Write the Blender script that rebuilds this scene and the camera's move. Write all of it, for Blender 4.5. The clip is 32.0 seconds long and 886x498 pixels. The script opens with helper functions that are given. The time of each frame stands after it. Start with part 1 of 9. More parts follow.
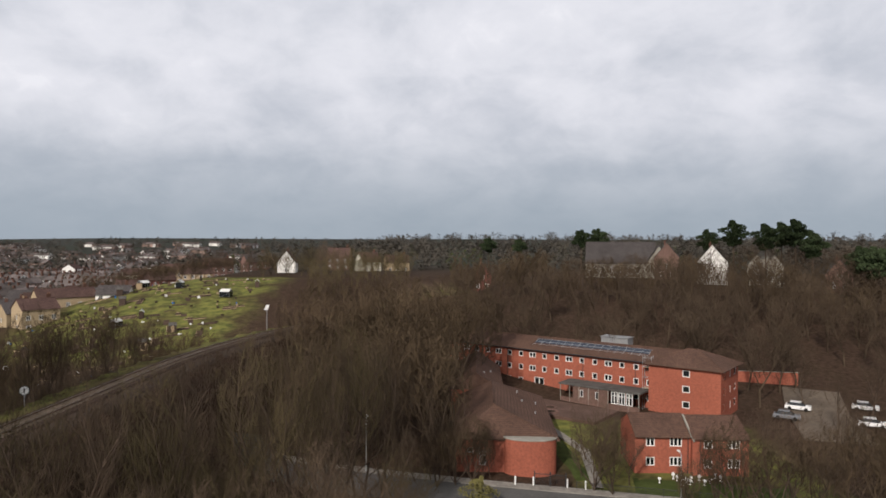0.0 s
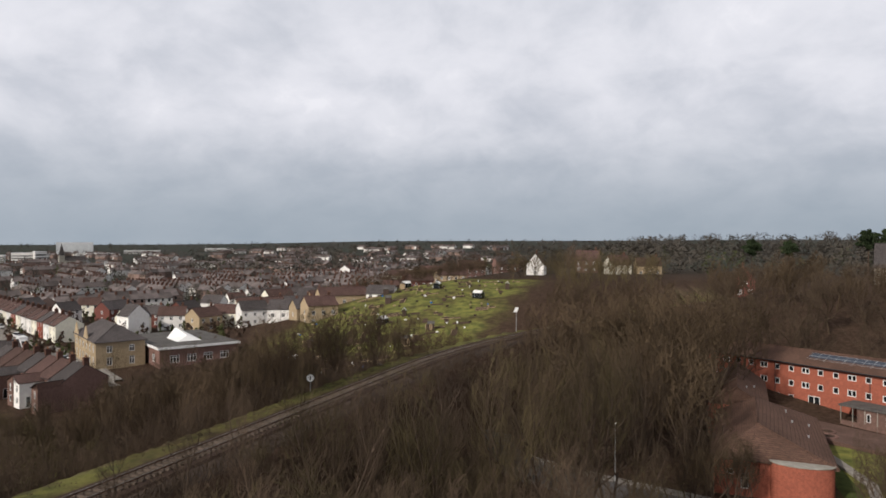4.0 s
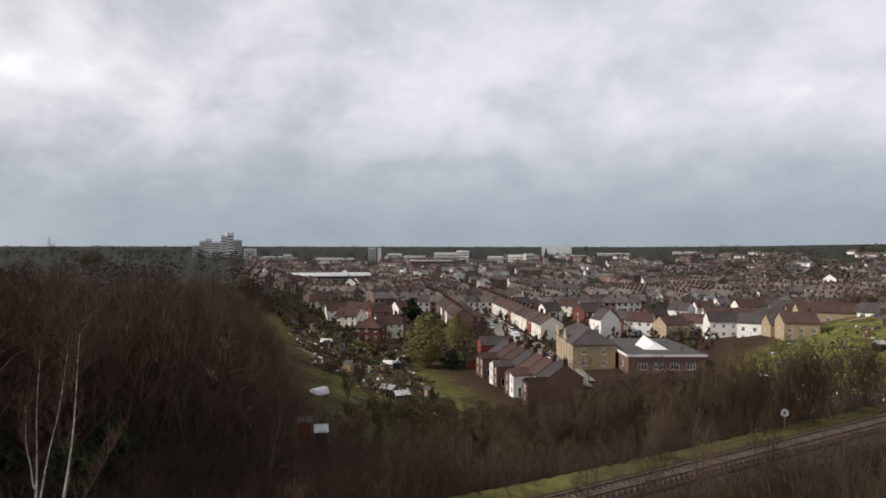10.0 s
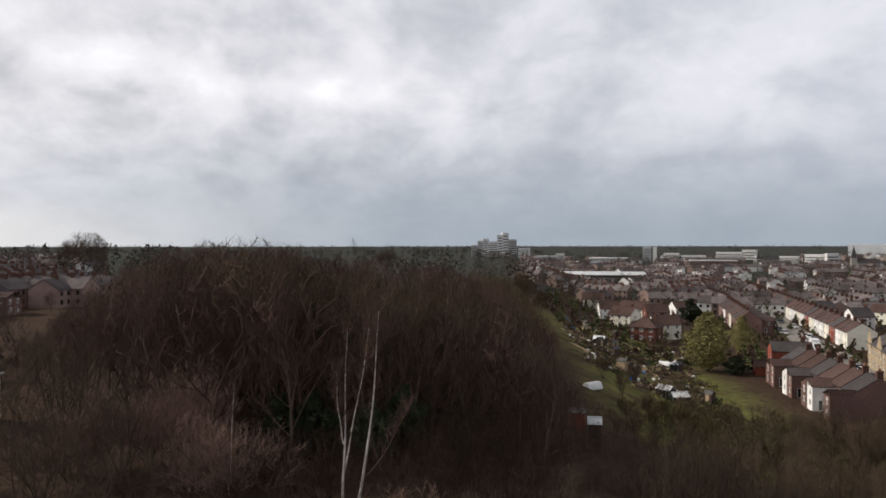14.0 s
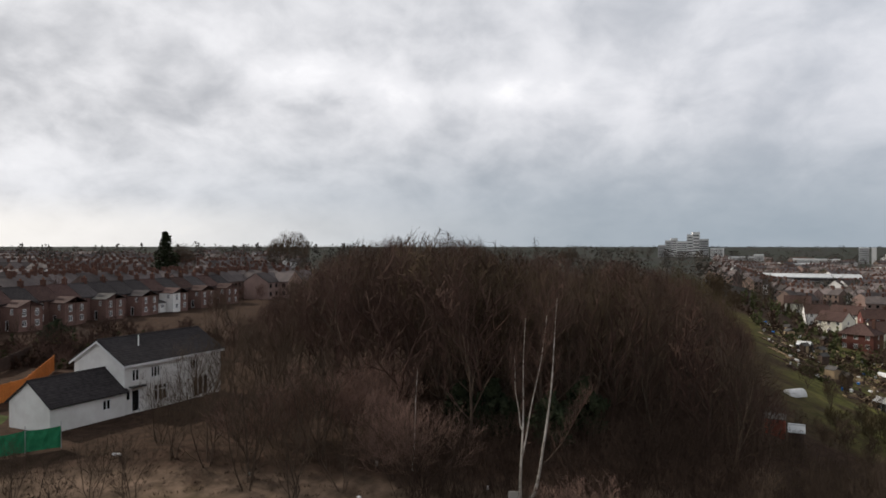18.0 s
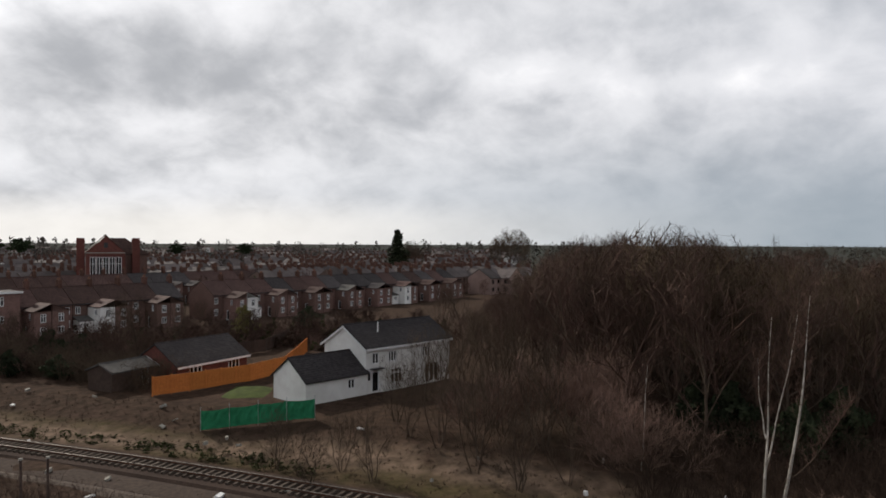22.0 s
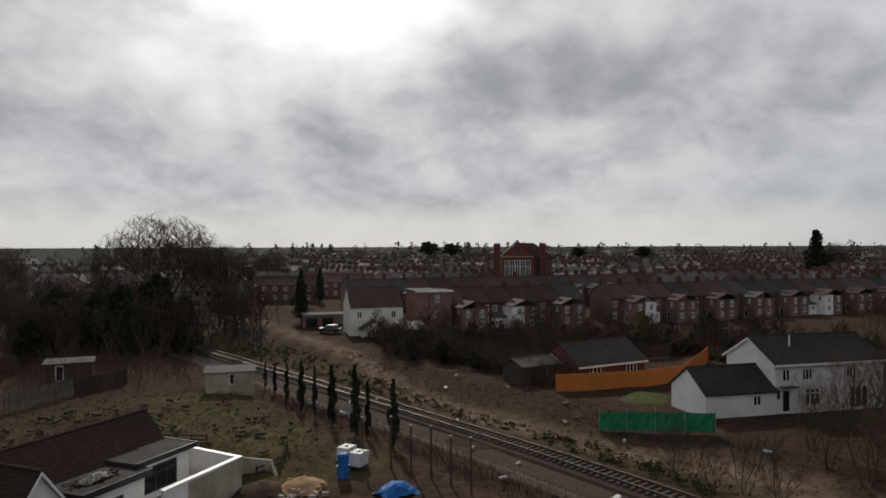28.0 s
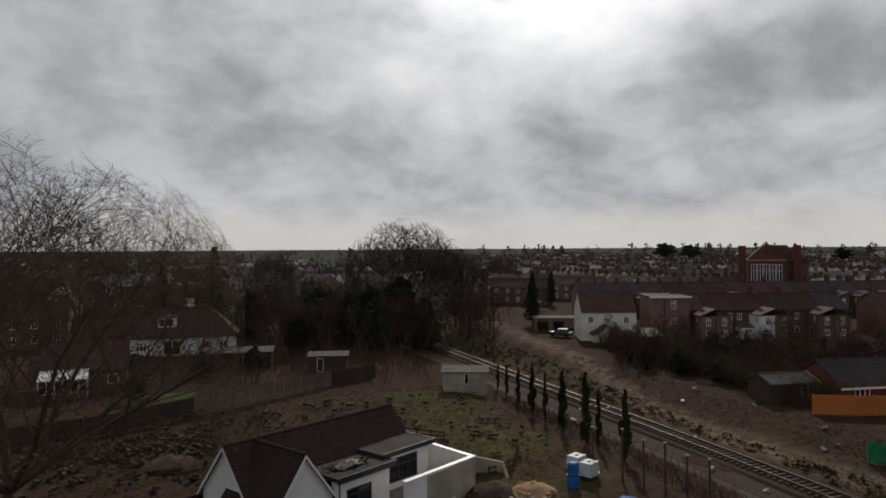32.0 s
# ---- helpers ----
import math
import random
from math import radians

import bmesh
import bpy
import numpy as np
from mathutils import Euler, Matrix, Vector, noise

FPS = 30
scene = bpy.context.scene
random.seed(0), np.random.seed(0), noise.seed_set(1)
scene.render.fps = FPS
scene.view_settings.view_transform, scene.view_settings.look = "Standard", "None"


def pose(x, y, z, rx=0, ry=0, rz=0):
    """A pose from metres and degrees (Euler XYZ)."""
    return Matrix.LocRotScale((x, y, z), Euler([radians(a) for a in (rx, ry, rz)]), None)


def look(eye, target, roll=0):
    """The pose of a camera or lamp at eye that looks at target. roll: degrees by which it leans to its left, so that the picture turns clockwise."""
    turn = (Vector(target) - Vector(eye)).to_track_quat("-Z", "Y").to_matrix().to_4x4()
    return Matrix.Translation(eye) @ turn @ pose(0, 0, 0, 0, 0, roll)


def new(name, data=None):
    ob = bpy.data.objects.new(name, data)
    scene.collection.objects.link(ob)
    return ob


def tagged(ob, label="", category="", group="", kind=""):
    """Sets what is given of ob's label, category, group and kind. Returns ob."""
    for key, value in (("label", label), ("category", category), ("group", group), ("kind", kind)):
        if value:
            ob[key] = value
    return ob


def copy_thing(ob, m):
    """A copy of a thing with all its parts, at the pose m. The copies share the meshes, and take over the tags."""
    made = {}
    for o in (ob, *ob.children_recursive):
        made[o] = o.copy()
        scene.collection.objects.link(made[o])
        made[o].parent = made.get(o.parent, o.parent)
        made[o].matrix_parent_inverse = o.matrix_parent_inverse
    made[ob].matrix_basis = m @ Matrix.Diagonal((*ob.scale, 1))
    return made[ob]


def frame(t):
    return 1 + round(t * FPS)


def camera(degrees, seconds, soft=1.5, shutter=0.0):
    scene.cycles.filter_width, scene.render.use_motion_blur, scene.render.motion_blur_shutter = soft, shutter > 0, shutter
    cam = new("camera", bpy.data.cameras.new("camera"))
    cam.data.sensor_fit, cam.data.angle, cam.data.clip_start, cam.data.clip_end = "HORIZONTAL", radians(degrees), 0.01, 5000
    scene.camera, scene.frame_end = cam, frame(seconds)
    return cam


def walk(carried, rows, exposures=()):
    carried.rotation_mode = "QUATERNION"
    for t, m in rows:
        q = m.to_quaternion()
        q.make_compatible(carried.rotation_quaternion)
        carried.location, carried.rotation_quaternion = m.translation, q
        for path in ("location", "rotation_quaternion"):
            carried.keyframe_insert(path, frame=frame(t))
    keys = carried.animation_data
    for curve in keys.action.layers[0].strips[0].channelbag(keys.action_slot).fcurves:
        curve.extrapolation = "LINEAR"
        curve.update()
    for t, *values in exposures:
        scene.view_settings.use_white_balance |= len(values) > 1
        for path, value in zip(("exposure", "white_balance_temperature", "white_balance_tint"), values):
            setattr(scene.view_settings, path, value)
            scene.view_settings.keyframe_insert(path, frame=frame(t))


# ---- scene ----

# ---- camera: a drone that turns to its left, and rises and sinks a little ----
cam = camera(64.86, 32.0, soft=1.7)
EYE_Z = 30.0     # usual height
# seconds, x, y, z, yaw, pitch, roll
PATH = [
    (0, -1.25, 0.98, 29.32, -0.05, -0.56, -0.24), (0.5, -1.26, 0.97, 29.33, 1.33, -0.59, -0.25), (1, -1.27, 0.95, 29.36, 3.21, -0.59, -0.23),
    (1.5, -1.27, 0.92, 29.40, 5.37, -0.57, -0.19), (2, -1.26, 0.89, 29.47, 8.02, -0.52, -0.15), (2.5, -1.24, 0.84, 29.57, 10.95, -0.49, -0.08),
    (3, -1.20, 0.79, 29.67, 13.97, -0.47, -0.02), (3.5, -1.15, 0.75, 29.76, 16.99, -0.46, 0.03), (5.5, -0.86, 0.72, 29.77, 29.90, -0.47, 0.13),
    (6, -0.85, 0.64, 29.87, 32.93, -0.47, 0.13), (6.5, -0.90, 0.51, 30.08, 35.96, -0.48, 0.09), (7, -0.97, 0.33, 30.38, 39.00, -0.44, 0.06),
    (7.5, -1.02, 0.17, 30.73, 42.04, -0.42, 0.04), (8, -1.00, 0.07, 31.07, 45.08, -0.40, 0.01), (8.5, -0.90, 0.04, 31.37, 48.15, -0.35, 0.00),
    (9, -0.74, 0.07, 31.62, 51.20, -0.32, -0.05), (9.5, -0.59, 0.12, 31.83, 54.22, -0.30, -0.06), (10, -0.50, 0.14, 32.01, 57.24, -0.27, -0.08),
    (10.5, -0.51, 0.09, 32.15, 60.26, -0.25, -0.14), (11, -0.59, 0.01, 32.25, 63.30, -0.26, -0.13), (11.5, -0.70, -0.07, 32.27, 66.17, -0.28, -0.12),
    (12, -0.76, -0.13, 32.18, 68.81, -0.34, -0.14), (12.5, -0.76, -0.13, 31.98, 71.44, -0.27, -0.02), (13, -0.70, -0.09, 31.69, 74.08, -0.23, 0.08),
    (13.5, -0.61, -0.04, 31.38, 76.74, -0.27, 0.08), (14, -0.50, 0.02, 31.08, 79.34, -0.29, 0.06), (14.5, -0.39, 0.05, 30.85, 81.45, -0.36, -0.01),
    (16.5, -0.23, 0.11, 30.38, 88.22, -0.23, 0.07), (17, -0.27, 0.15, 30.32, 90.23, -0.23, 0.05), (17.5, -0.32, 0.19, 30.25, 92.26, -0.24, 0.06),
    (18, -0.34, 0.23, 30.16, 94.18, -0.25, -0.03), (18.5, -0.32, 0.27, 30.03, 96.08, -0.21, -0.06), (19, -0.28, 0.30, 29.88, 98.11, -0.18, -0.06),
    (19.5, -0.23, 0.29, 29.74, 100.23, -0.21, -0.11), (20, -0.19, 0.23, 29.64, 102.43, -0.23, -0.14), (20.5, -0.17, 0.13, 29.59, 104.79, -0.32, -0.21),
    (21, -0.16, -0.02, 29.59, 107.33, -0.41, -0.15), (21.5, -0.16, -0.18, 29.63, 109.90, -0.43, -0.20), (22, -0.15, -0.32, 29.69, 112.04, -0.40, -0.27),
    (22.5, -0.13, -0.44, 29.78, 114.05, -0.38, -0.28), (23, -0.09, -0.50, 29.86, 116.48, -0.43, -0.25), (23.5, -0.05, -0.52, 29.94, 119.05, -0.45, -0.18),
    (24, -0.03, -0.48, 29.99, 121.78, -0.47, -0.27), (24.5, -0.01, -0.38, 30.02, 124.50, -0.45, -0.19), (25, -0.00, -0.25, 30.02, 127.23, -0.43, -0.13),
    (25.5, -0.00, -0.11, 30.01, 129.97, -0.38, -0.03), (27.5, 0.03, 0.12, 30.04, 141.44, -0.32, 0.17), (28, 0.03, 0.14, 30.09, 143.99, -0.24, 0.19),
    (28.5, 0.02, 0.16, 30.17, 146.91, -0.20, 0.23), (29, 0.01, 0.19, 30.25, 149.84, -0.23, 0.25), (29.5, -0.00, 0.23, 30.34, 152.82, -0.22, 0.31),
    (30, -0.01, 0.28, 30.42, 155.66, -0.23, 0.30), (30.5, -0.02, 0.32, 30.49, 158.32, -0.21, 0.32), (31, -0.01, 0.36, 30.54, 160.64, -0.15, 0.34),
    (31.5, -0.00, 0.40, 30.59, 162.50, -0.08, 0.40), (32, 0.01, 0.44, 30.62, 162.84, -0.06, 0.37),
]
# seconds, stops, kelvin, tint
EXPOSURE = [(0, 0.03, 6500, 13), (9, 0.03, 6500, 13), (14, 0.05, 6500, 13), (20, 0.0, 6500, 11), (25, -0.18, 6500, 11), (28, -0.5, 6500, 10), (32, -0.7, 6500, 10)]
walk(cam, [(t, pose(px, py, pz, 90 + p, r, y)) for t, px, py, pz, y, p, r in PATH], EXPOSURE)

# ---- world and sun ----
SUN_YAW, SUN_ELEV = 156.0, 32.0
BANKS = [
    (105.3, 13.9, 4.0, 1.5, -0.24), (96.5, 12.3, 4.5, 0.8, -0.13), (104.0, 11.0, 2.6, 0.6, 0.12), (115.0, 12.5, 5.0, 3.0, 0.10),
    (86.0, 11.8, 6.0, 1.2, -0.13), (73.0, 6.0, 13.0, 2.2, 0.09), (129.5, 13.5, 6.0, 3.0, 0.11), (152.5, 17.0, 9.0, 3.0, -0.26),
    (145.0, 18.2, 3.0, 1.4, -0.14), (167.0, 13.5, 3.0, 1.4, -0.18), (158.0, 12.5, 3.6, 3.0, -0.24), (180.0, 12.0, 9.0, 4.0, 0.08),
    (137.0, 12.5, 5.0, 3.0, 0.10), (12.0, 6.3, 11.0, 0.9, 0.12), (-16.5, 5.8, 7.0, 0.8, 0.12), (57.0, 6.6, 9.0, 0.9, 0.10),
]


def polar(yaw, r):
    """x, y of a place that lies r metres off in the direction yaw."""
    return -math.sin(radians(yaw)) * r, math.cos(radians(yaw)) * r


def make_world():
    w = bpy.data.worlds.new("sky")
    w.use_nodes = True
    scene.world = w
    nt = w.node_tree
    nt.nodes.clear()
    N, Lk = nt.nodes.new, nt.links.new

    def m(op, a, b=None, c=None, clamp=False):
        n = N("ShaderNodeMath")
        n.operation, n.use_clamp = op, clamp
        for i, v in enumerate((a, b, c)):
            if v is None:
                continue
            if isinstance(v, (int, float)):
                n.inputs[i].default_value = v
            else:
                Lk(v, n.inputs[i])
        return n.outputs[0]

    def mix(fac, a, b):
        n = N("ShaderNodeMix")
        n.data_type = "RGBA"
        for sock, v in ((n.inputs[0], fac), (n.inputs[6], a), (n.inputs[7], b)):
            if isinstance(v, (int, float)):
                sock.default_value = v
            elif isinstance(v, tuple):
                sock.default_value = (*v, 1)
            else:
                Lk(v, sock)
        return n.outputs[2]

    tc = N("ShaderNodeTexCoord")
    sep = N("ShaderNodeSeparateXYZ")
    Lk(tc.outputs["Generated"], sep.inputs[0])
    x, y, z = sep.outputs
    up = m("MAXIMUM", z, 0.0)
    den = m("ADD", up, 0.52)
    comb = N("ShaderNodeCombineXYZ")
    Lk(m("DIVIDE", x, den), comb.inputs[0])
    Lk(m("DIVIDE", y, den), comb.inputs[1])

    def cloud(scale, detail, rough, off, dist=0.0):
        n = N("ShaderNodeTexNoise")
        n.inputs["Scale"].default_value = scale
        n.inputs["Detail"].default_value = detail
        n.inputs["Roughness"].default_value = rough
        n.inputs["Distortion"].default_value = dist
        o = N("ShaderNodeVectorMath")
        o.operation = "ADD"
        o.inputs[1].default_value = off
        Lk(comb.outputs[0], o.inputs[0])
        Lk(o.outputs[0], n.inputs["Vector"])
        return n.outputs[0]

    big = cloud(1.1, 2, 0.5, (3.1, 7.7, 0))
    mid = cloud(4.6, 8, 0.54, (11.0, 2.0, 0), 0.25)
    puff = cloud(13.0, 5, 0.55, (5.0, 9.0, 0), 0.5)
    thick = m("ADD", m("ADD", m("MULTIPLY", big, 0.40), m("MULTIPLY", mid, 0.74)), m("MULTIPLY", m("SUBTRACT", puff, 0.5), 0.22))
    plain = thick
    # the larger banks and breaks of the cloud: yaw, elevation, half width, half height (degrees), thickness
    ruffle = N("ShaderNodeTexNoise")
    ruffle.inputs["Scale"].default_value, ruffle.inputs["Detail"].default_value, ruffle.inputs["Roughness"].default_value = 7.0, 5, 0.55
    Lk(tc.outputs["Generated"], ruffle.inputs["Vector"])
    shift = N("ShaderNodeVectorMath")
    shift.operation = "MULTIPLY_ADD"
    Lk(ruffle.outputs["Color"], shift.inputs[0])
    shift.inputs[1].default_value, shift.inputs[2].default_value = (0.16, 0.16, 0.07), (-0.08, -0.08, -0.035)
    bent = N("ShaderNodeVectorMath")
    bent.operation = "ADD"
    Lk(tc.outputs["Generated"], bent.inputs[0])
    Lk(shift.outputs[0], bent.inputs[1])
    for yaw, elev, wide, high, much in BANKS:
        cy, sy, ce, se = math.cos(radians(yaw)), math.sin(radians(yaw)), math.cos(radians(elev)), math.sin(radians(elev))
        terms = []
        for axis, size in (((cy, sy, 0), wide), ((sy * se, -cy * se, ce), high)):
            d = N("ShaderNodeVectorMath")
            d.operation = "DOT_PRODUCT"
            d.inputs[1].default_value = [c / radians(size) for c in axis]
            Lk(bent.outputs[0], d.inputs[0])
            terms.append(m("MULTIPLY", d.outputs["Value"], d.outputs["Value"]))
        front = N("ShaderNodeVectorMath")
        front.operation = "DOT_PRODUCT"
        front.inputs[1].default_value = (-sy * ce, cy * ce, se)
        Lk(bent.outputs[0], front.inputs[0])
        fall = m("DIVIDE", 1.0, m("ADD", 1.0, m("POWER", m("ADD", terms[0], terms[1]), 1.6)))
        thick = m("ADD", thick, m("MULTIPLY", m("MULTIPLY", fall, m("GREATER_THAN", front.outputs["Value"], 0.0)), much))
    ramp = N("ShaderNodeMapRange")
    ramp.interpolation_type = "SMOOTHSTEP"
    ramp.inputs["From Min"].default_value, ramp.inputs["From Max"].default_value = 0.40, 0.84
    Lk(thick, ramp.inputs["Value"])
    grey = ramp.outputs[0]
    s = Vector((*[c * math.cos(radians(SUN_ELEV)) for c in polar(SUN_YAW, 1)], math.sin(radians(SUN_ELEV))))
    dot = N("ShaderNodeVectorMath")
    dot.operation = "DOT_PRODUCT"
    dot.inputs[1].default_value = s
    Lk(tc.outputs["Generated"], dot.inputs[0])
    toward = m("MAXIMUM", dot.outputs["Value"], 0.0)
    side = N("ShaderNodeMapRange")
    side.inputs["From Min"].default_value, side.inputs["From Max"].default_value = -0.2, 0.85
    Lk(m("ADD", m("MULTIPLY", x, s.x / 0.87), m("MULTIPLY", y, s.y / 0.87)), side.inputs["Value"])
    sunward = side.outputs[0]
    below = m("POWER", sunward, 4.0)
    thin = m("SUBTRACT", 1.0, grey)
    bright = mix(grey, mix(sunward, (0.77, 0.79, 0.835), (0.88, 0.885, 0.90)), mix(sunward, (0.50, 0.54, 0.60), (0.45, 0.465, 0.49)))
    veil = N("ShaderNodeMapRange")
    veil.interpolation_type = "SMOOTHSTEP"
    veil.inputs["From Min"].default_value, veil.inputs["From Max"].default_value = 0.46, 0.24
    Lk(thick, veil.inputs["Value"])
    bright = mix(veil.outputs[0], bright, (1.06, 1.06, 1.07))
    sky = N("ShaderNodeTexSky")
    sky.sky_type, sky.sun_disc = "NISHITA", False
    sky.sun_elevation, sky.sun_rotation = radians(SUN_ELEV), radians(-SUN_YAW)
    skyc = N("ShaderNodeVectorMath")
    skyc.operation = "SCALE"
    skyc.inputs["Scale"].default_value = 0.10
    Lk(sky.outputs[0], skyc.inputs[0])
    gap = N("ShaderNodeMapRange")
    gap.inputs["From Min"].default_value, gap.inputs["From Max"].default_value = 0.40, 0.30
    gap.inputs["To Max"].default_value = 0.25
    Lk(plain, gap.inputs["Value"])
    col = mix(gap.outputs[0], bright, skyc.outputs[0])
    # near the horizon the layers of cloud merge: slate away from the sun, pale cream below it
    low = N("ShaderNodeMapRange")
    low.interpolation_type = "SMOOTHSTEP"
    low.inputs["From Min"].default_value, low.inputs["From Max"].default_value = 0.20, 0.01
    Lk(up, low.inputs["Value"])
    cream = N("ShaderNodeMapRange")
    cream.interpolation_type = "SMOOTHSTEP"
    cream.inputs["From Min"].default_value, cream.inputs["From Max"].default_value = 0.075, 0.02
    Lk(up, cream.inputs["Value"])
    col = mix(m("MULTIPLY", low.outputs[0], m("SUBTRACT", 0.85, m("MULTIPLY", below, 0.75))), col, (0.29, 0.355, 0.41))
    col = mix(m("MULTIPLY", m("MULTIPLY", cream.outputs[0], below), 0.8), col, (0.95, 0.92, 0.86))
    # the unseen sky overhead is dimmed to half, to weaken light from above
    over = N("ShaderNodeMapRange")
    over.interpolation_type = "SMOOTHSTEP"
    over.inputs["From Min"].default_value, over.inputs["From Max"].default_value = 0.40, 0.75
    over.inputs["To Min"].default_value, over.inputs["To Max"].default_value = 1.0, 0.5
    Lk(up, over.inputs["Value"])
    glow = m("ADD", m("MULTIPLY", m("POWER", toward, 60.0), 3.6), m("MULTIPLY", m("POWER", toward, 5.0), 0.12))
    gain = m("MULTIPLY", over.outputs[0], m("ADD", 1.0, m("MULTIPLY", glow, m("ADD", 0.15, thin))))
    fin = N("ShaderNodeVectorMath")
    fin.operation = "SCALE"
    Lk(col, fin.inputs[0])
    Lk(gain, fin.inputs["Scale"])
    bg = N("ShaderNodeBackground")
    bg.inputs["Strength"].default_value = 1.0
    Lk(fin.outputs[0], bg.inputs[0])
    out = N("ShaderNodeOutputWorld")
    Lk(bg.outputs[0], out.inputs[0])


make_world()
sun = new("sun", bpy.data.lights.new("sun", "SUN"))
sun.data.energy, sun.data.angle, sun.data.color = 3.4, radians(1.5), (1.0, 0.93, 0.82)
_sx, _sy = polar(SUN_YAW, 100)
sun.matrix_world = look((_sx, _sy, 100 * math.tan(radians(SUN_ELEV))), (0, 0, 0))

# ---- materials ----


def mat(name, c1, c2=None, scale=3.0, rough=0.8, bump=0.2, metal=0.0, stain=0.35, big=0.25, rnd=0.0, kind="", fine=20.0,
        spec=0.06, trans=0.0, island=False):
    """A procedural surface: two colours mixed by grain, darker stains at a second scale, fine relief; rnd: change from
    object to object. kind: brick, tile, board or plain."""
    ma = bpy.data.materials.new(name)
    ma.use_nodes = True
    nt = ma.node_tree
    b = nt.nodes["Principled BSDF"]
    N, Lk = nt.nodes.new, nt.links.new
    tc = N("ShaderNodeTexCoord")
    c2 = c2 or tuple(v * 0.75 for v in c1)

    def noise_tex(sc, detail):
        n = N("ShaderNodeTexNoise")
        n.inputs["Scale"].default_value, n.inputs["Detail"].default_value = sc, detail
        Lk(tc.outputs["Object"], n.inputs["Vector"])
        return n.outputs[0]

    def mixc(fac, a, bb, mode="MIX"):
        n = N("ShaderNodeMix")
        n.data_type, n.blend_type = "RGBA", mode
        for sock, v in ((n.inputs[0], fac), (n.inputs[6], a), (n.inputs[7], bb)):
            if isinstance(v, (int, float)):
                sock.default_value = v
            elif isinstance(v, tuple):
                sock.default_value = (*v, 1)
            else:
                Lk(v, sock)
        return n.outputs[2]

    def remap(v, lo, hi, a=0.0, bb=1.0):
        n = N("ShaderNodeMapRange")
        for i, q in enumerate((lo, hi, a, bb)):
            n.inputs[i + 1].default_value = q
        Lk(v, n.inputs[0])
        return n.outputs[0]

    grain = noise_tex(scale, 5)
    col = mixc(remap(grain, 0.35, 0.65), c1, c2)
    height = noise_tex(fine, 3)
    if kind in ("brick", "tile"):
        sep, comb = N("ShaderNodeSeparateXYZ"), N("ShaderNodeCombineXYZ")
        Lk(tc.outputs["Object"], sep.inputs[0])
        ad = N("ShaderNodeMath")
        Lk(sep.outputs[0], ad.inputs[0])
        Lk(sep.outputs[1], ad.inputs[1])
        Lk(ad.outputs[0], comb.inputs[0])
        Lk(sep.outputs[2], comb.inputs[1])
        br = N("ShaderNodeTexBrick")
        br.inputs["Scale"].default_value = 1.0
        w, h, mo = (0.225, 0.075, 0.01) if kind == "brick" else (0.3, 0.17, 0.012)
        br.inputs["Brick Width"].default_value, br.inputs["Row Height"].default_value = w, h
        br.inputs["Mortar Size"].default_value = mo
        br.inputs["Color1"].default_value = (0.85, 0.85, 0.85, 1)
        br.inputs["Color2"].default_value = (1.1, 1.08, 1.05, 1)
        br.inputs["Mortar"].default_value = (1.15, 1.2, 1.2, 1) if kind == "brick" else (0.4, 0.4, 0.4, 1)
        Lk(comb.outputs[0], br.inputs["Vector"])
        col = mixc(1.0, col, br.outputs[0], "MULTIPLY")
    if kind == "board":
        wv = N("ShaderNodeTexNoise")
        mp = N("ShaderNodeMapping")
        mp.inputs["Scale"].default_value = (9, 9, 0.6)
        Lk(tc.outputs["Object"], mp.inputs[0])
        Lk(mp.outputs[0], wv.inputs["Vector"])
        col = mixc(remap(wv.outputs[0], 0.4, 0.62, 0, 0.6), col, tuple(v * 0.55 for v in c2))
    if stain:
        st = noise_tex(big, 6)
        col = mixc(remap(st, 0.42, 0.68, 0, stain), col, tuple(v * 0.45 for v in c2))
    if rnd:
        if island:
            rv = N("ShaderNodeNewGeometry").outputs["Random Per Island"]
        else:
            rv = N("ShaderNodeObjectInfo").outputs["Random"]
        hs = N("ShaderNodeHueSaturation")
        Lk(remap(rv, 0, 1, 1 - rnd, 1 + rnd), hs.inputs["Value"])
        Lk(remap(rv, 0, 1, 0.5 + 0.02 * rnd, 0.5 - 0.02 * rnd), hs.inputs["Hue"])
        Lk(col, hs.inputs["Color"])
        col = hs.outputs[0]
    Lk(col, b.inputs["Base Color"])
    b.inputs["Roughness"].default_value, b.inputs["Metallic"].default_value = rough, metal
    b.inputs["Specular IOR Level"].default_value = spec
    b.inputs["Transmission Weight"].default_value = trans
    if bump:
        bp = N("ShaderNodeBump")
        bp.inputs["Strength"].default_value, bp.inputs["Distance"].default_value = bump, 0.03
        Lk(height, bp.inputs["Height"])
        Lk(bp.outputs[0], b.inputs["Normal"])
    return ma


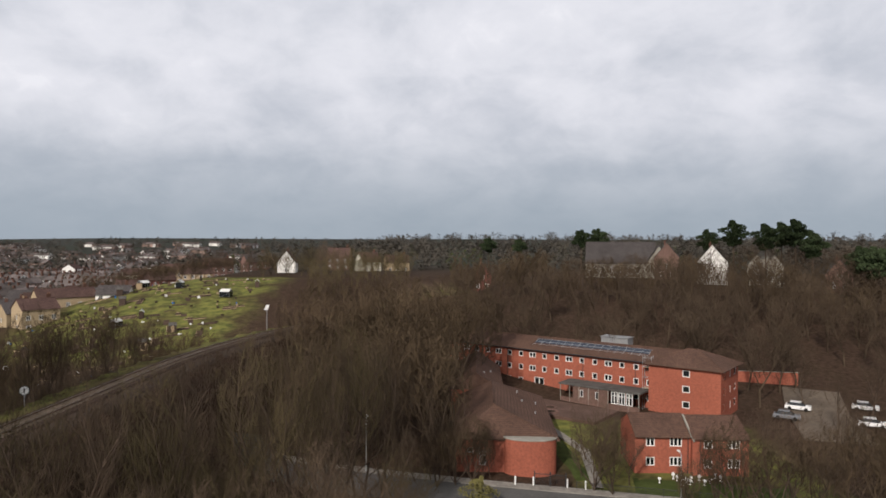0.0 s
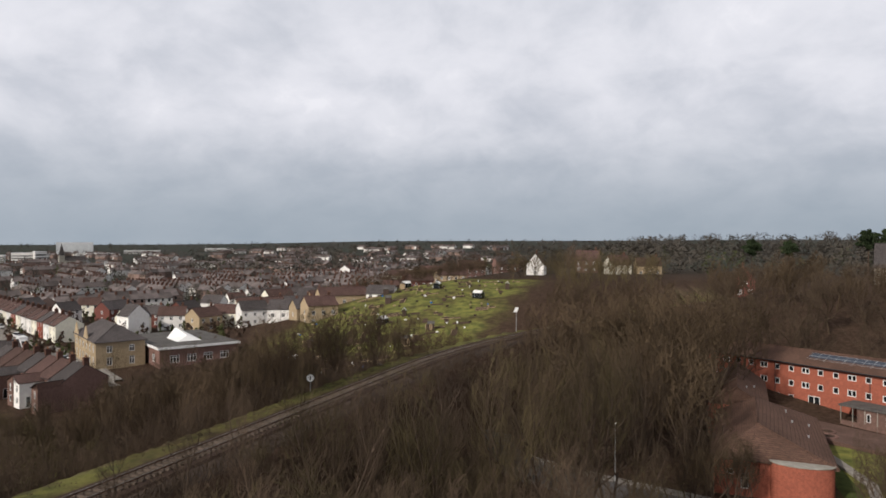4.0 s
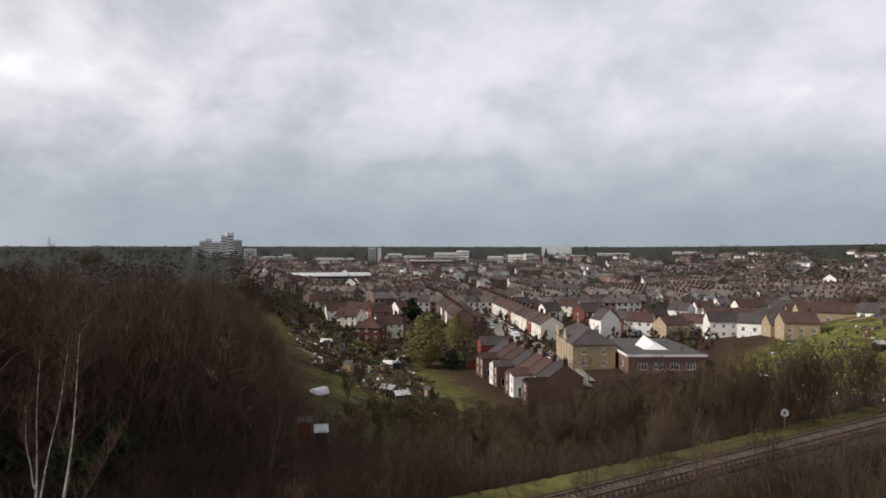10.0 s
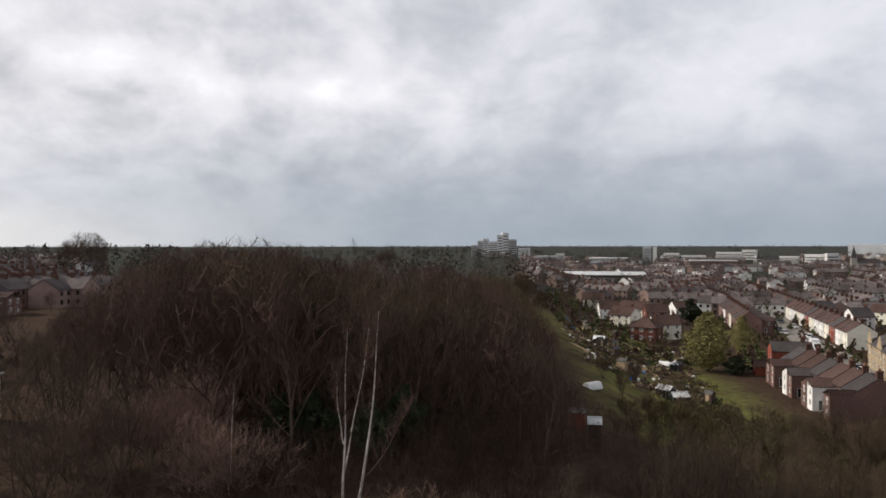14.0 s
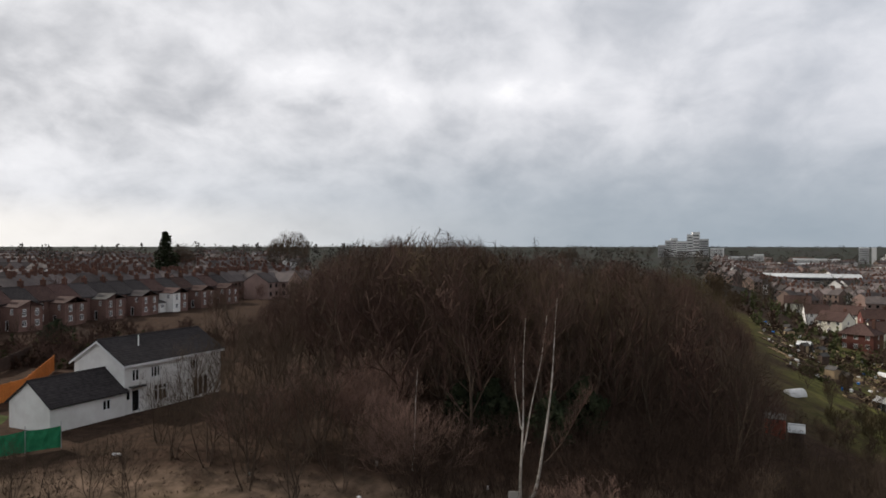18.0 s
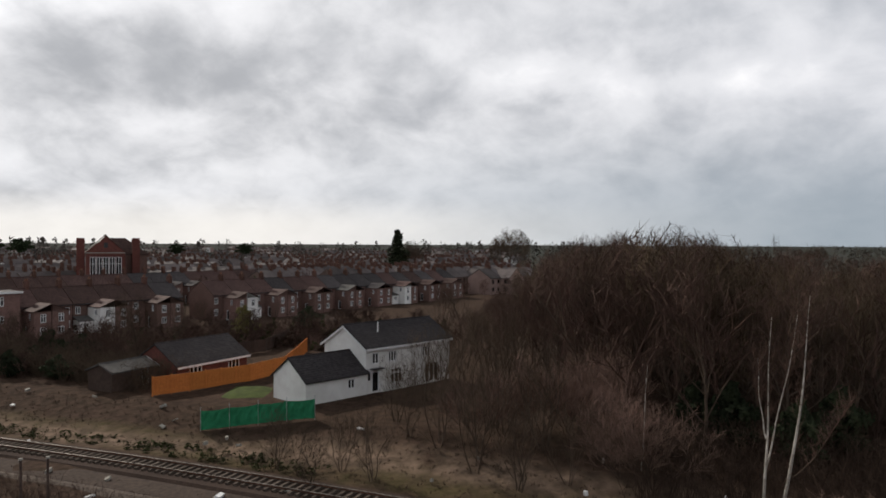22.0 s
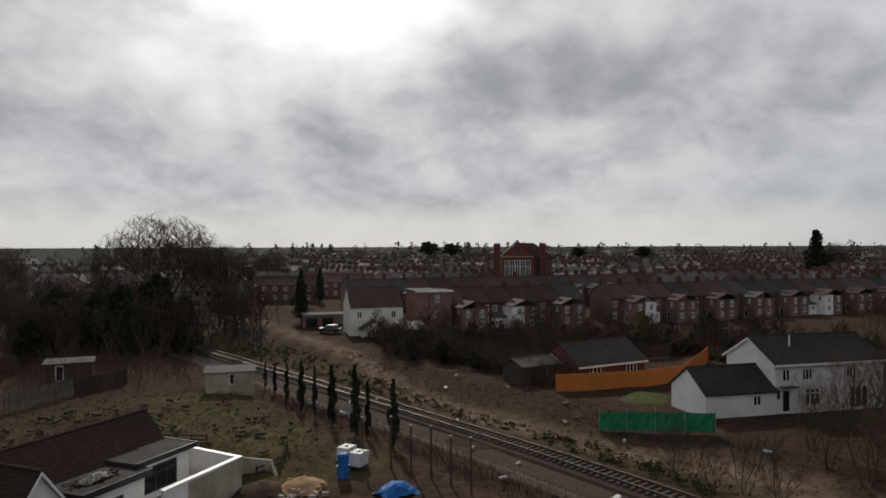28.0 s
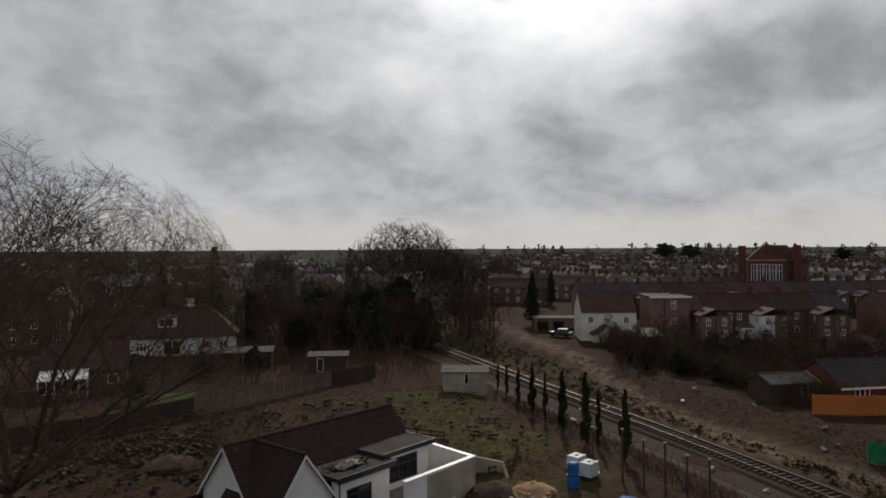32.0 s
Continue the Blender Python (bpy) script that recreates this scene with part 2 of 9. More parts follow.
M = dict(
    brick=mat("red brick", (0.30, 0.085, 0.055), (0.22, 0.065, 0.045), kind="brick", big=0.15, stain=0.3, rnd=0.06),
    care=mat("orange red brick", (0.35, 0.112, 0.073), (0.27, 0.088, 0.06), kind="brick", big=0.12, stain=0.22),
    darkbrick=mat("dull red brick", (0.16, 0.062, 0.05), (0.115, 0.048, 0.04), kind="brick", big=0.15, stain=0.35, rnd=0.15),
    brown=mat("brown stock brick", (0.215, 0.130, 0.110), (0.16, 0.098, 0.084), kind="brick", big=0.15, stain=0.35, rnd=0.2),
    buff=mat("buff brick", (0.42, 0.325, 0.215), (0.34, 0.26, 0.17), kind="brick", big=0.15, stain=0.25, rnd=0.1),
    render=mat("white render", (0.82, 0.81, 0.78), (0.77, 0.75, 0.72), scale=1.2, rough=0.85, stain=0.2, big=0.3, rnd=0.05),
    cream=mat("cream render", (0.80, 0.77, 0.65), (0.74, 0.71, 0.59), scale=1.2, rough=0.85, stain=0.25, big=0.3, rnd=0.05),
    cement=mat("raw cement render", (0.44, 0.38, 0.30), (0.35, 0.30, 0.235), scale=0.8, stain=0.4, big=0.4),
    tile=mat("brown roof tile", (0.125, 0.078, 0.068), (0.088, 0.056, 0.050), kind="tile", stain=0.4, big=0.3, rnd=0.2),
    caretile=mat("brown concrete tile", (0.14, 0.082, 0.063), (0.10, 0.062, 0.048), kind="tile", stain=0.4, big=0.25),
    slate=mat("grey slate", (0.105, 0.094, 0.094), (0.07, 0.063, 0.063), kind="tile", rough=0.85, stain=0.35, big=0.3, rnd=0.2, spec=0.04),
    darkslate=mat("dark grey slate", (0.066, 0.060, 0.062), (0.045, 0.041, 0.042), kind="tile", rough=0.85, stain=0.3, big=0.3, spec=0.04),
    felt=mat("grey roofing felt", (0.13, 0.122, 0.115), (0.09, 0.085, 0.08), spec=0.04, stain=0.5, big=0.5),
    housetile=mat("dark brown plain tile", (0.076, 0.047, 0.043), (0.055, 0.035, 0.032), kind="tile", stain=0.3, big=0.25),
    rooffelt=mat("dark weathered roofing felt", (0.078, 0.068, 0.063), (0.052, 0.046, 0.043), spec=0.04, stain=0.5, big=0.5),
    paling=mat("bleached paling boards", (0.22, 0.185, 0.165), (0.15, 0.125, 0.11), kind="board", rough=0.85, stain=0.35, big=0.6, rnd=0.2),
    white=mat("white painted frame", (0.8, 0.8, 0.79), (0.74, 0.74, 0.73), rough=0.45, stain=0.1, bump=0.03, spec=0.5),
    dark=mat("dark grey frame", (0.03, 0.03, 0.034), (0.02, 0.02, 0.022), rough=0.4, stain=0.1, bump=0.03, spec=0.5),
    glass=mat("window glass", (0.03, 0.035, 0.04), (0.02, 0.024, 0.028), rough=0.06, stain=0.0, bump=0.0, spec=0.5, trans=0.4),
    chim=mat("chimney brick", (0.13, 0.068, 0.052), (0.09, 0.05, 0.04), kind="brick", stain=0.4, big=0.8, rnd=0.2),
    pot=mat("terracotta pot", (0.22, 0.11, 0.07), stain=0.4, big=2.0),
    bark=mat("grey brown bark", (0.10, 0.073, 0.054), (0.064, 0.047, 0.036), scale=2.0, rough=0.95, stain=0.4, rnd=0.28),
    ochretwig=mat("ochre brown twigs", (0.098, 0.070, 0.044), (0.066, 0.047, 0.030), scale=0.4, rough=0.95, stain=0.2, rnd=0.2),
    pinktwig=mat("pinkish brown twigs", (0.22, 0.142, 0.112), (0.155, 0.10, 0.08), scale=0.4, rough=0.95, stain=0.2, rnd=0.2),
    twig=mat("brown twigs", (0.100, 0.072, 0.050), (0.068, 0.049, 0.035), scale=0.4, rough=0.95, stain=0.2, rnd=0.28),
    redtwig=mat("reddish twigs", (0.105, 0.064, 0.050), (0.068, 0.043, 0.035), scale=0.4, rough=0.95, stain=0.2, rnd=0.25),
    greentwig=mat("greenish twigs", (0.092, 0.073, 0.038), (0.062, 0.05, 0.028), scale=0.4, rough=0.95, stain=0.2, rnd=0.25),
    willow=mat("yellow green willow twigs", (0.19, 0.17, 0.065), (0.13, 0.115, 0.048), scale=0.4, rough=0.9, stain=0.2, rnd=0.15),
    birch=mat("white birch bark", (0.60, 0.56, 0.50), (0.30, 0.26, 0.22), scale=2.5, rough=0.8, stain=0.5, big=1.5),
    needle=mat("dark evergreen leaves", (0.033, 0.040, 0.020), (0.021, 0.027, 0.015), scale=1.0, rough=0.8, stain=0.3, rnd=0.25),
    pine=mat("pine needles", (0.042, 0.060, 0.028), (0.028, 0.04, 0.02), scale=1.0, rough=0.8, stain=0.3, rnd=0.2),
    shrub=mat("brown scrub", (0.08, 0.054, 0.039), (0.053, 0.036, 0.027), scale=0.5, rough=0.95, stain=0.3, rnd=0.2, island=True),
    ivy=mat("dull green scrub", (0.075, 0.085, 0.035), (0.05, 0.055, 0.026), scale=0.5, rough=0.9, stain=0.3, rnd=0.3, island=True),
    road=mat("grey asphalt", (0.13, 0.125, 0.12), (0.095, 0.092, 0.09), scale=6, rough=0.9, stain=0.35, big=0.2),
    path=mat("pale concrete", (0.30, 0.28, 0.25), (0.22, 0.20, 0.18), scale=2, rough=0.9, stain=0.4, big=0.4),
    ballast=mat("brown grey ballast", (0.066, 0.044, 0.034), (0.04, 0.028, 0.023), scale=7, rough=0.95, stain=0.45, big=0.25, bump=0.8, fine=9),
    cess=mat("worn brown cinder path", (0.074, 0.054, 0.043), (0.05, 0.038, 0.031), scale=3, rough=0.95, stain=0.4, big=0.2, bump=0.6, fine=9),
    steel=mat("worn rail steel", (0.27, 0.24, 0.21), (0.15, 0.12, 0.10), scale=2, rough=0.5, metal=0.7, stain=0.2, bump=0.05),
    rust=mat("rusty steel", (0.16, 0.075, 0.045), (0.10, 0.05, 0.034), scale=4, rough=0.8, stain=0.4),
    sleeper=mat("weathered concrete sleeper", (0.115, 0.09, 0.072), (0.075, 0.06, 0.05), scale=4, rough=0.9, stain=0.4, big=0.9, rnd=0.2),
    orange=mat("orange stained fence boards", (0.60, 0.21, 0.055), (0.50, 0.165, 0.045), kind="board", rough=0.7, stain=0.15, big=0.6, rnd=0.1),
    timber=mat("weathered grey timber", (0.105, 0.074, 0.06), (0.072, 0.052, 0.043), kind="board", rough=0.85, stain=0.35, big=0.6, rnd=0.2),
    paleboard=mat("pale new timber", (0.48, 0.37, 0.24), (0.38, 0.28, 0.17), kind="board", rough=0.8, stain=0.3, big=0.8),
    green=mat("green debris netting", (0.035, 0.23, 0.11), (0.025, 0.17, 0.08), scale=2, rough=0.6, stain=0.25, big=0.5),
    blue=mat("blue plastic", (0.03, 0.16, 0.45), (0.02, 0.11, 0.34), scale=2, rough=0.5, stain=0.25, big=1.0),
    plastic=mat("white plastic", (0.78, 0.78, 0.77), (0.68, 0.68, 0.67), scale=2, rough=0.5, stain=0.2, big=1.0),
    pv=mat("solar cells", (0.045, 0.055, 0.078), (0.032, 0.042, 0.06), scale=4, rough=0.15, stain=0.1, bump=0.0, spec=0.6),
    alu=mat("galvanised steel", (0.50, 0.51, 0.52), (0.40, 0.41, 0.42), scale=3, rough=0.45, metal=0.6, stain=0.3),
    metalroof=mat("pale profiled metal", (0.62, 0.64, 0.64), (0.54, 0.56, 0.57), scale=0.3, rough=0.5, stain=0.3, big=0.05),
    paving=mat("dull red brown paving", (0.135, 0.082, 0.066), (0.095, 0.06, 0.05), kind="brick", stain=0.4, big=0.3),
    gravel=mat("brown grey gravel", (0.17, 0.135, 0.105), (0.12, 0.096, 0.076), scale=2, rough=0.95, stain=0.4, big=0.15, bump=0.5),
    stone=mat("grey stone", (0.36, 0.34, 0.30), (0.27, 0.255, 0.22), scale=1.5, stain=0.4, big=0.3),
    conc=mat("tower concrete", (0.52, 0.51, 0.49), (0.44, 0.43, 0.42), scale=0.2, stain=0.25, big=0.04, rnd=0.2),
    pale=mat("far pale render", (0.72, 0.71, 0.68), (0.62, 0.60, 0.57), scale=0.2, stain=0.25, big=0.05, rnd=0.15, island=True),
    farbrick=mat("far brick walls", (0.26, 0.185, 0.155), (0.19, 0.135, 0.115), scale=0.3, stain=0.3, big=0.05, rnd=0.35, island=True),
    farroof=mat("far tiled roofs", (0.14, 0.118, 0.112), (0.10, 0.086, 0.083), scale=0.4, stain=0.35, big=0.05, rnd=0.4, island=True),
    farwood=mat("far bare woods", (0.09, 0.078, 0.064), (0.058, 0.053, 0.046), scale=0.05, stain=0.3, big=0.01, rnd=0.14, island=True),
    soil=mat("turned soil", (0.09, 0.06, 0.044), (0.058, 0.04, 0.031), scale=1.5, rough=0.95, stain=0.4, big=0.5, bump=0.6),
    sand=mat("heap of building sand", (0.42, 0.28, 0.16), (0.33, 0.21, 0.12), scale=1.5, rough=0.95, stain=0.3, big=0.6, bump=0.5),
    lawn=mat("mown grass", (0.07, 0.09, 0.026), (0.05, 0.064, 0.02), scale=1.2, rough=0.95, stain=0.3, big=0.3, bump=0.6),
    carpaint=mat("car paint", (0.16, 0.165, 0.18), (0.14, 0.145, 0.16), rough=0.25, stain=0.05, bump=0.0, spec=0.6, rnd=0.6),
    vanwhite=mat("white vehicle paint", (0.8, 0.8, 0.8), (0.76, 0.76, 0.76), rough=0.3, stain=0.08, bump=0.0, spec=0.6),
    tyre=mat("black rubber", (0.02, 0.02, 0.02), rough=0.8, stain=0.1),
)

# ---- building blocks ----


class Geo:
    """A mesh in the making."""

    def __init__(self):
        self.v, self.f = [], []

    def add(self, vs, fs):
        n = len(self.v)
        self.v += [tuple(p) for p in vs]
        self.f += [tuple(n + i for i in q) for q in fs]
        return self

    def box(self, x0, x1, y0, y1, z0, z1):
        return self.add([(x0, y0, z0), (x1, y0, z0), (x1, y1, z0), (x0, y1, z0), (x0, y0, z1), (x1, y0, z1), (x1, y1, z1), (x0, y1, z1)],
                        [(0, 3, 2, 1), (4, 5, 6, 7), (0, 1, 5, 4), (1, 2, 6, 5), (2, 3, 7, 6), (3, 0, 4, 7)])

    def slab(self, a, b, c, d, t):
        """A plate with the corners a, b, c, d (counter-clockwise from above), t thick downwards."""
        lo = [(p[0], p[1], p[2] - t) for p in (a, b, c, d)]
        return self.add([a, b, c, d] + lo, [(0, 1, 2, 3), (7, 6, 5, 4), (0, 4, 5, 1), (1, 5, 6, 2), (2, 6, 7, 3), (3, 7, 4, 0)])

    def hexa(self, lo, hi):
        return self.add(list(lo) + list(hi), [(0, 3, 2, 1), (4, 5, 6, 7), (0, 1, 5, 4), (1, 2, 6, 5), (2, 3, 7, 6), (3, 0, 4, 7)])

    def tube(self, p, q, r0, r1, n=5, cap=True):
        p, q = Vector(p), Vector(q)
        ax = (q - p).normalized() if (q - p).length > 1e-6 else Vector((0, 0, 1))
        s = ax.orthogonal().normalized()
        t = ax.cross(s)
        ring = lambda c, r: [c + r * (math.cos(6.28319 * i / n) * s + math.sin(6.28319 * i / n) * t) for i in range(n)]
        fs = [(i, (i + 1) % n, n + (i + 1) % n, n + i) for i in range(n)]
        if cap:
            fs += [tuple(range(n - 1, -1, -1)), tuple(range(n, 2 * n))]
        return self.add(ring(p, r0) + ring(q, r1), fs)

    def spike(self, p, q, r):
        """A thin tapering shoot."""
        ax = (q - p).normalized()
        s = ax.orthogonal().normalized() * r
        t = ax.cross(s)
        return self.add([p + s, p - 0.5 * s + 0.866 * t, p - 0.5 * s - 0.866 * t, q], [(0, 1, 3), (1, 2, 3), (2, 0, 3)])

    def lathe(self, prof, n=12, c=(0, 0)):
        """prof: (radius, z) from the bottom up."""
        vs = [(c[0] + r * math.cos(6.28319 * i / n), c[1] + r * math.sin(6.28319 * i / n), z) for r, z in prof for i in range(n)]
        fs = [(k * n + i, k * n + (i + 1) % n, (k + 1) * n + (i + 1) % n, (k + 1) * n + i) for k in range(len(prof) - 1) for i in range(n)]
        fs += [tuple(range(n - 1, -1, -1)), tuple(range((len(prof) - 1) * n, len(prof) * n))]
        return self.add(vs, fs)

    def moved(self, m):
        self.v = [tuple(m @ Vector(p)) for p in self.v]
        return self

    def join(self, g, m=None):
        return self.add([tuple(m @ Vector(p)) for p in g.v] if m else g.v, g.f)

    def weld(self):
        """Joins corners that coincide."""
        seen, idx, vs = {}, [], []
        for p in self.v:
            k = (round(p[0], 4), round(p[1], 4), round(p[2], 4))
            if k not in seen:
                seen[k] = len(vs)
                vs.append(p)
            idx.append(seen[k])
        fs = []
        for q in self.f:
            r = [idx[i] for i in q]
            if len(set(r)) == len(r):
                fs.append(tuple(r))
        self.v, self.f = vs, fs
        return self

    def mesh(self, name, material, smooth=False):
        me = bpy.data.meshes.new(name)
        me.from_pydata(self.v, [], self.f)
        me.materials.append(material)
        if smooth:
            me.polygons.foreach_set("use_smooth", [True] * len(me.polygons))
        me.update()
        return me


def part(name, geo, material, parent=None, label="", at=None, smooth=False):
    """Links geo (or a ready mesh) as one mesh object under parent."""
    me = geo.mesh(name, material, smooth) if isinstance(geo, Geo) else geo
    ob = new(name, me)
    if parent:
        ob.parent = parent
    if at is not None:
        ob.matrix_basis = at if isinstance(at, Matrix) else Matrix.Translation(at)
    if label:
        ob["label"] = label
    return ob


def thing(name, x, y, rz=0.0, z=None, label="", category="", group="", kind=""):
    ob = new(name)
    ob.matrix_basis = pose(x, y, ground(x, y) if z is None else z, 0, 0, rz)
    return tagged(ob, label, category, group, kind)


def wall_panel(g, m, u0, u1, z0, z1, th, holes=()):
    """A wall along local x from u0 to u1, th thick (outer face at y = 0, inner at y = th), with holes (u0, u1, z0, z1)."""
    us = sorted({u0, u1, *[h[0] for h in holes], *[h[1] for h in holes]})
    zs = sorted({z0, z1, *[h[2] for h in holes], *[h[3] for h in holes]})
    solid = {}
    for i in range(len(us) - 1):
        for k in range(len(zs) - 1):
            cu, cz = (us[i] + us[i + 1]) / 2, (zs[k] + zs[k + 1]) / 2
            solid[i, k] = not any(h[0] < cu < h[1] and h[2] < cz < h[3] for h in holes)
    q = Geo()
    for (i, k), on in solid.items():
        if not on:
            continue
        a, b, c, d = us[i], us[i + 1], zs[k], zs[k + 1]
        q.add([(a, 0, c), (b, 0, c), (b, 0, d), (a, 0, d)], [(0, 1, 2, 3)])
        q.add([(a, th, c), (b, th, c), (b, th, d), (a, th, d)], [(3, 2, 1, 0)])
        for di, dk, p0, p1 in ((-1, 0, (a, c), (a, d)), (1, 0, (b, d), (b, c)), (0, -1, (b, c), (a, c)), (0, 1, (a, d), (b, d))):
            if not solid.get((i + di, k + dk), False):
                q.add([(p0[0], 0, p0[1]), (p1[0], 0, p1[1]), (p1[0], th, p1[1]), (p0[0], th, p0[1])], [(0, 1, 2, 3)])
    g.join(q, m)


_window_cache = {}


def window(parent, m, w, h, frame_mat="white", bars=1, door=False):
    """A window (or door) in its opening: a frame with bars and a pane of glass; m: outer bottom centre, y into the wall."""
    key = (round(w, 2), round(h, 2), frame_mat, bars, door)
    if key not in _window_cache:
        g, t = Geo(), min(0.125, w * 0.12)
        us = [-w / 2 + w * i / (bars + 1) for i in range(bars + 2)]
        zs = [0, h * 0.68, h] if h > 1.3 and not door else [0, h]
        holes = []
        for i in range(bars + 1):
            for k in range(len(zs) - 1):
                holes.append((us[i] + (t if i == 0 else t / 2), us[i + 1] - (t if i == bars else t / 2),
                              zs[k] + (t if k == 0 else t / 2), zs[k + 1] - (t if k == len(zs) - 2 else t / 2)))
        wall_panel(g, Matrix.Translation((0, 0.03, 0)), -w / 2, w / 2, 0, h, 0.08, holes)
        g.weld()
        p = Geo().box(-w / 2 + t * 0.8, w / 2 - t * 0.8, 0.065, 0.08, t * 0.8, h - t * 0.8)
        _window_cache[key] = (g.mesh("window", M[frame_mat]), p.mesh("pane", M["glass"]))
    a, b = _window_cache[key]
    o = part("door" if door else "window", a, None, parent, at=m)
    part("pane", b, None, o)
    return o


def gable_roof(L, D, H, R, over=0.3, verge=0.2, t=0.14):
    """Two slopes with a ridge along x."""
    g, d = Geo(), D / 2 + over
    k = H - R * over / (D / 2)
    x = L / 2 + verge
    g.slab((-x, -d, k + t), (x, -d, k + t), (x, 0, H + R + t), (-x, 0, H + R + t), t)
    g.slab((-x, 0, H + R + t), (x, 0, H + R + t), (x, d, k + t), (-x, d, k + t), t)
    g.tube((-x, 0, H + R + t - 0.02), (x, 0, H + R + t - 0.02), 0.11, 0.11, 6)
    return g


def hip_roof(L, D, H, R, over=0.4, t=0.14, run=None):
    g, x, d = Geo(), L / 2 + over, D / 2 + over
    k = run if run is not None else D / 2
    a, b = (-(L / 2 - k), 0, H + R), ((L / 2 - k), 0, H + R)
    lo = [(-x, -d, H), (x, -d, H), (x, d, H), (-x, d, H)]
    g.add(lo + [a, b] + [(p[0], p[1], H - t) for p in lo],
          [(0, 1, 5, 4), (1, 2, 5), (2, 3, 4, 5), (3, 0, 4), (6, 7, 1, 0), (7, 8, 2, 1), (8, 9, 3, 2), (9, 6, 0, 3), (9, 8, 7, 6)])
    g.tube(a, b, 0.13, 0.13, 6)
    for p, q in ((lo[0], a), (lo[3], a), (lo[1], b), (lo[2], b)):
        g.tube(p, q, 0.11, 0.11, 5)
    return g


FACES = {"f": 0, "r": 90, "b": 180, "l": 270}


def house_walls(ob, L, D, H, wins, material, found=1.5, R=0.0, th=0.28, name="wall", frame="white", off=(0, 0)):
    """The four walls of a rectangular house as one mesh, with windows in real openings.
    wins: (face, u, sill, w, h, bars) or with a seventh entry True for a door. R: height of the gables at the ends."""
    g, ox, oy = Geo(), off[0], off[1]
    for face, turn in FACES.items():
        half, dep = (L / 2, D / 2) if face in "fb" else (D / 2 - th, L / 2)
        m = pose(ox, oy, 0, 0, 0, turn) @ Matrix.Translation((0, -dep, 0))
        mine = [w for w in wins if w[0] == face]
        wall_panel(g, m, -half, half, -found, H, th, [(w[1] - w[3] / 2, w[1] + w[3] / 2, w[2], w[2] + w[4]) for w in mine])
        for w in mine:
            window(ob, m @ Matrix.Translation((w[1], 0.02, w[2])), w[3], w[4], frame, w[5], len(w) > 6)
    if R:
        for sx in (-1, 1):
            x0, x1 = ox + sx * L / 2, ox + sx * (L / 2 - th)
            lo, hi = min(x0, x1), max(x0, x1)
            g.add([(lo, oy - D / 2, H), (lo, oy + D / 2, H), (lo, oy, H + R), (hi, oy - D / 2, H), (hi, oy + D / 2, H), (hi, oy, H + R)],
                  [(0, 2, 1), (3, 4, 5), (0, 3, 5, 2), (1, 2, 5, 4), (0, 1, 4, 3)])
    return part(name, g.weld(), M[material], ob)


def chimney(ob, x, y, z, h=1.6, w=0.9, d=0.55, pots=3):
    c = part("chimney", Geo().box(-w / 2, w / 2, -d / 2, d / 2, -1.2, h).box(-w / 2 - 0.06, w / 2 + 0.06, -d / 2 - 0.06, d / 2 + 0.06, h - 0.22, h - 0.08),
             M["chim"], ob, at=(x, y, z))
    for i in range(pots):
        part("chimney_pot", Geo().lathe([(0.12, 0), (0.1, 0.3), (0.13, 0.34), (0.11, 0.42)], 7), M["pot"], c,
             at=(-w / 2 + w * (i + 0.5) / pots, 0, h))
    return c

# ---- the lie of the land ----


def sstep(a, b, v):
    k = min(1.0, max(0.0, (v - a) / (b - a)))
    return k * k * (3 - 2 * k)


def rail_x(y):
    """The railway's centre line: nearly straight, with a bend at either end."""
    south, north = max(0.0, -38 - y), min(52.0, max(0.0, y - 88))
    return -41.0 + 0.019 * max(0.0, y + 30) + 0.068 * south * south / (south + 14) + 0.0036 * north * north + 0.37 * max(0.0, y - 140)


RAIL_Z = 12.5


def land(x, y):
    r = math.hypot(x, y)
    e = y - 0.3 * max(0.0, -x - 30)
    south = 14 * (1 - sstep(0, 58, e))
    hill = 17 * sstep(120, 225, y) * sstep(-165, -75, x)
    z = max(south, hill) + 0.25 * min(south, hill)
    north = sstep(-62, -42, math.degrees(math.atan2(-x, y))) * (1 - sstep(22, 44, math.degrees(math.atan2(-x, y))))
    z -= 0.7 * sstep(50, 76, y) * sstep(-32, -14, x) * (1 - sstep(150, 190, y))
    return z + (24 - z) * sstep(500, 3200, r) + 17 * north * sstep(600, 1700, r)


def ground(x, y):
    """Height of the ground: a plateau, a valley, a hill, and the railway's level bank between them."""
    z = land(x, y)
    if -260 < y < 260:
        z += (RAIL_Z - z) * (1 - sstep(5.2, 14.0, abs(x - rail_x(y))))
    z -= 3.0 * math.exp(-((x + 6) / 10) ** 2 - ((y + 43) / 11) ** 2)
    return z


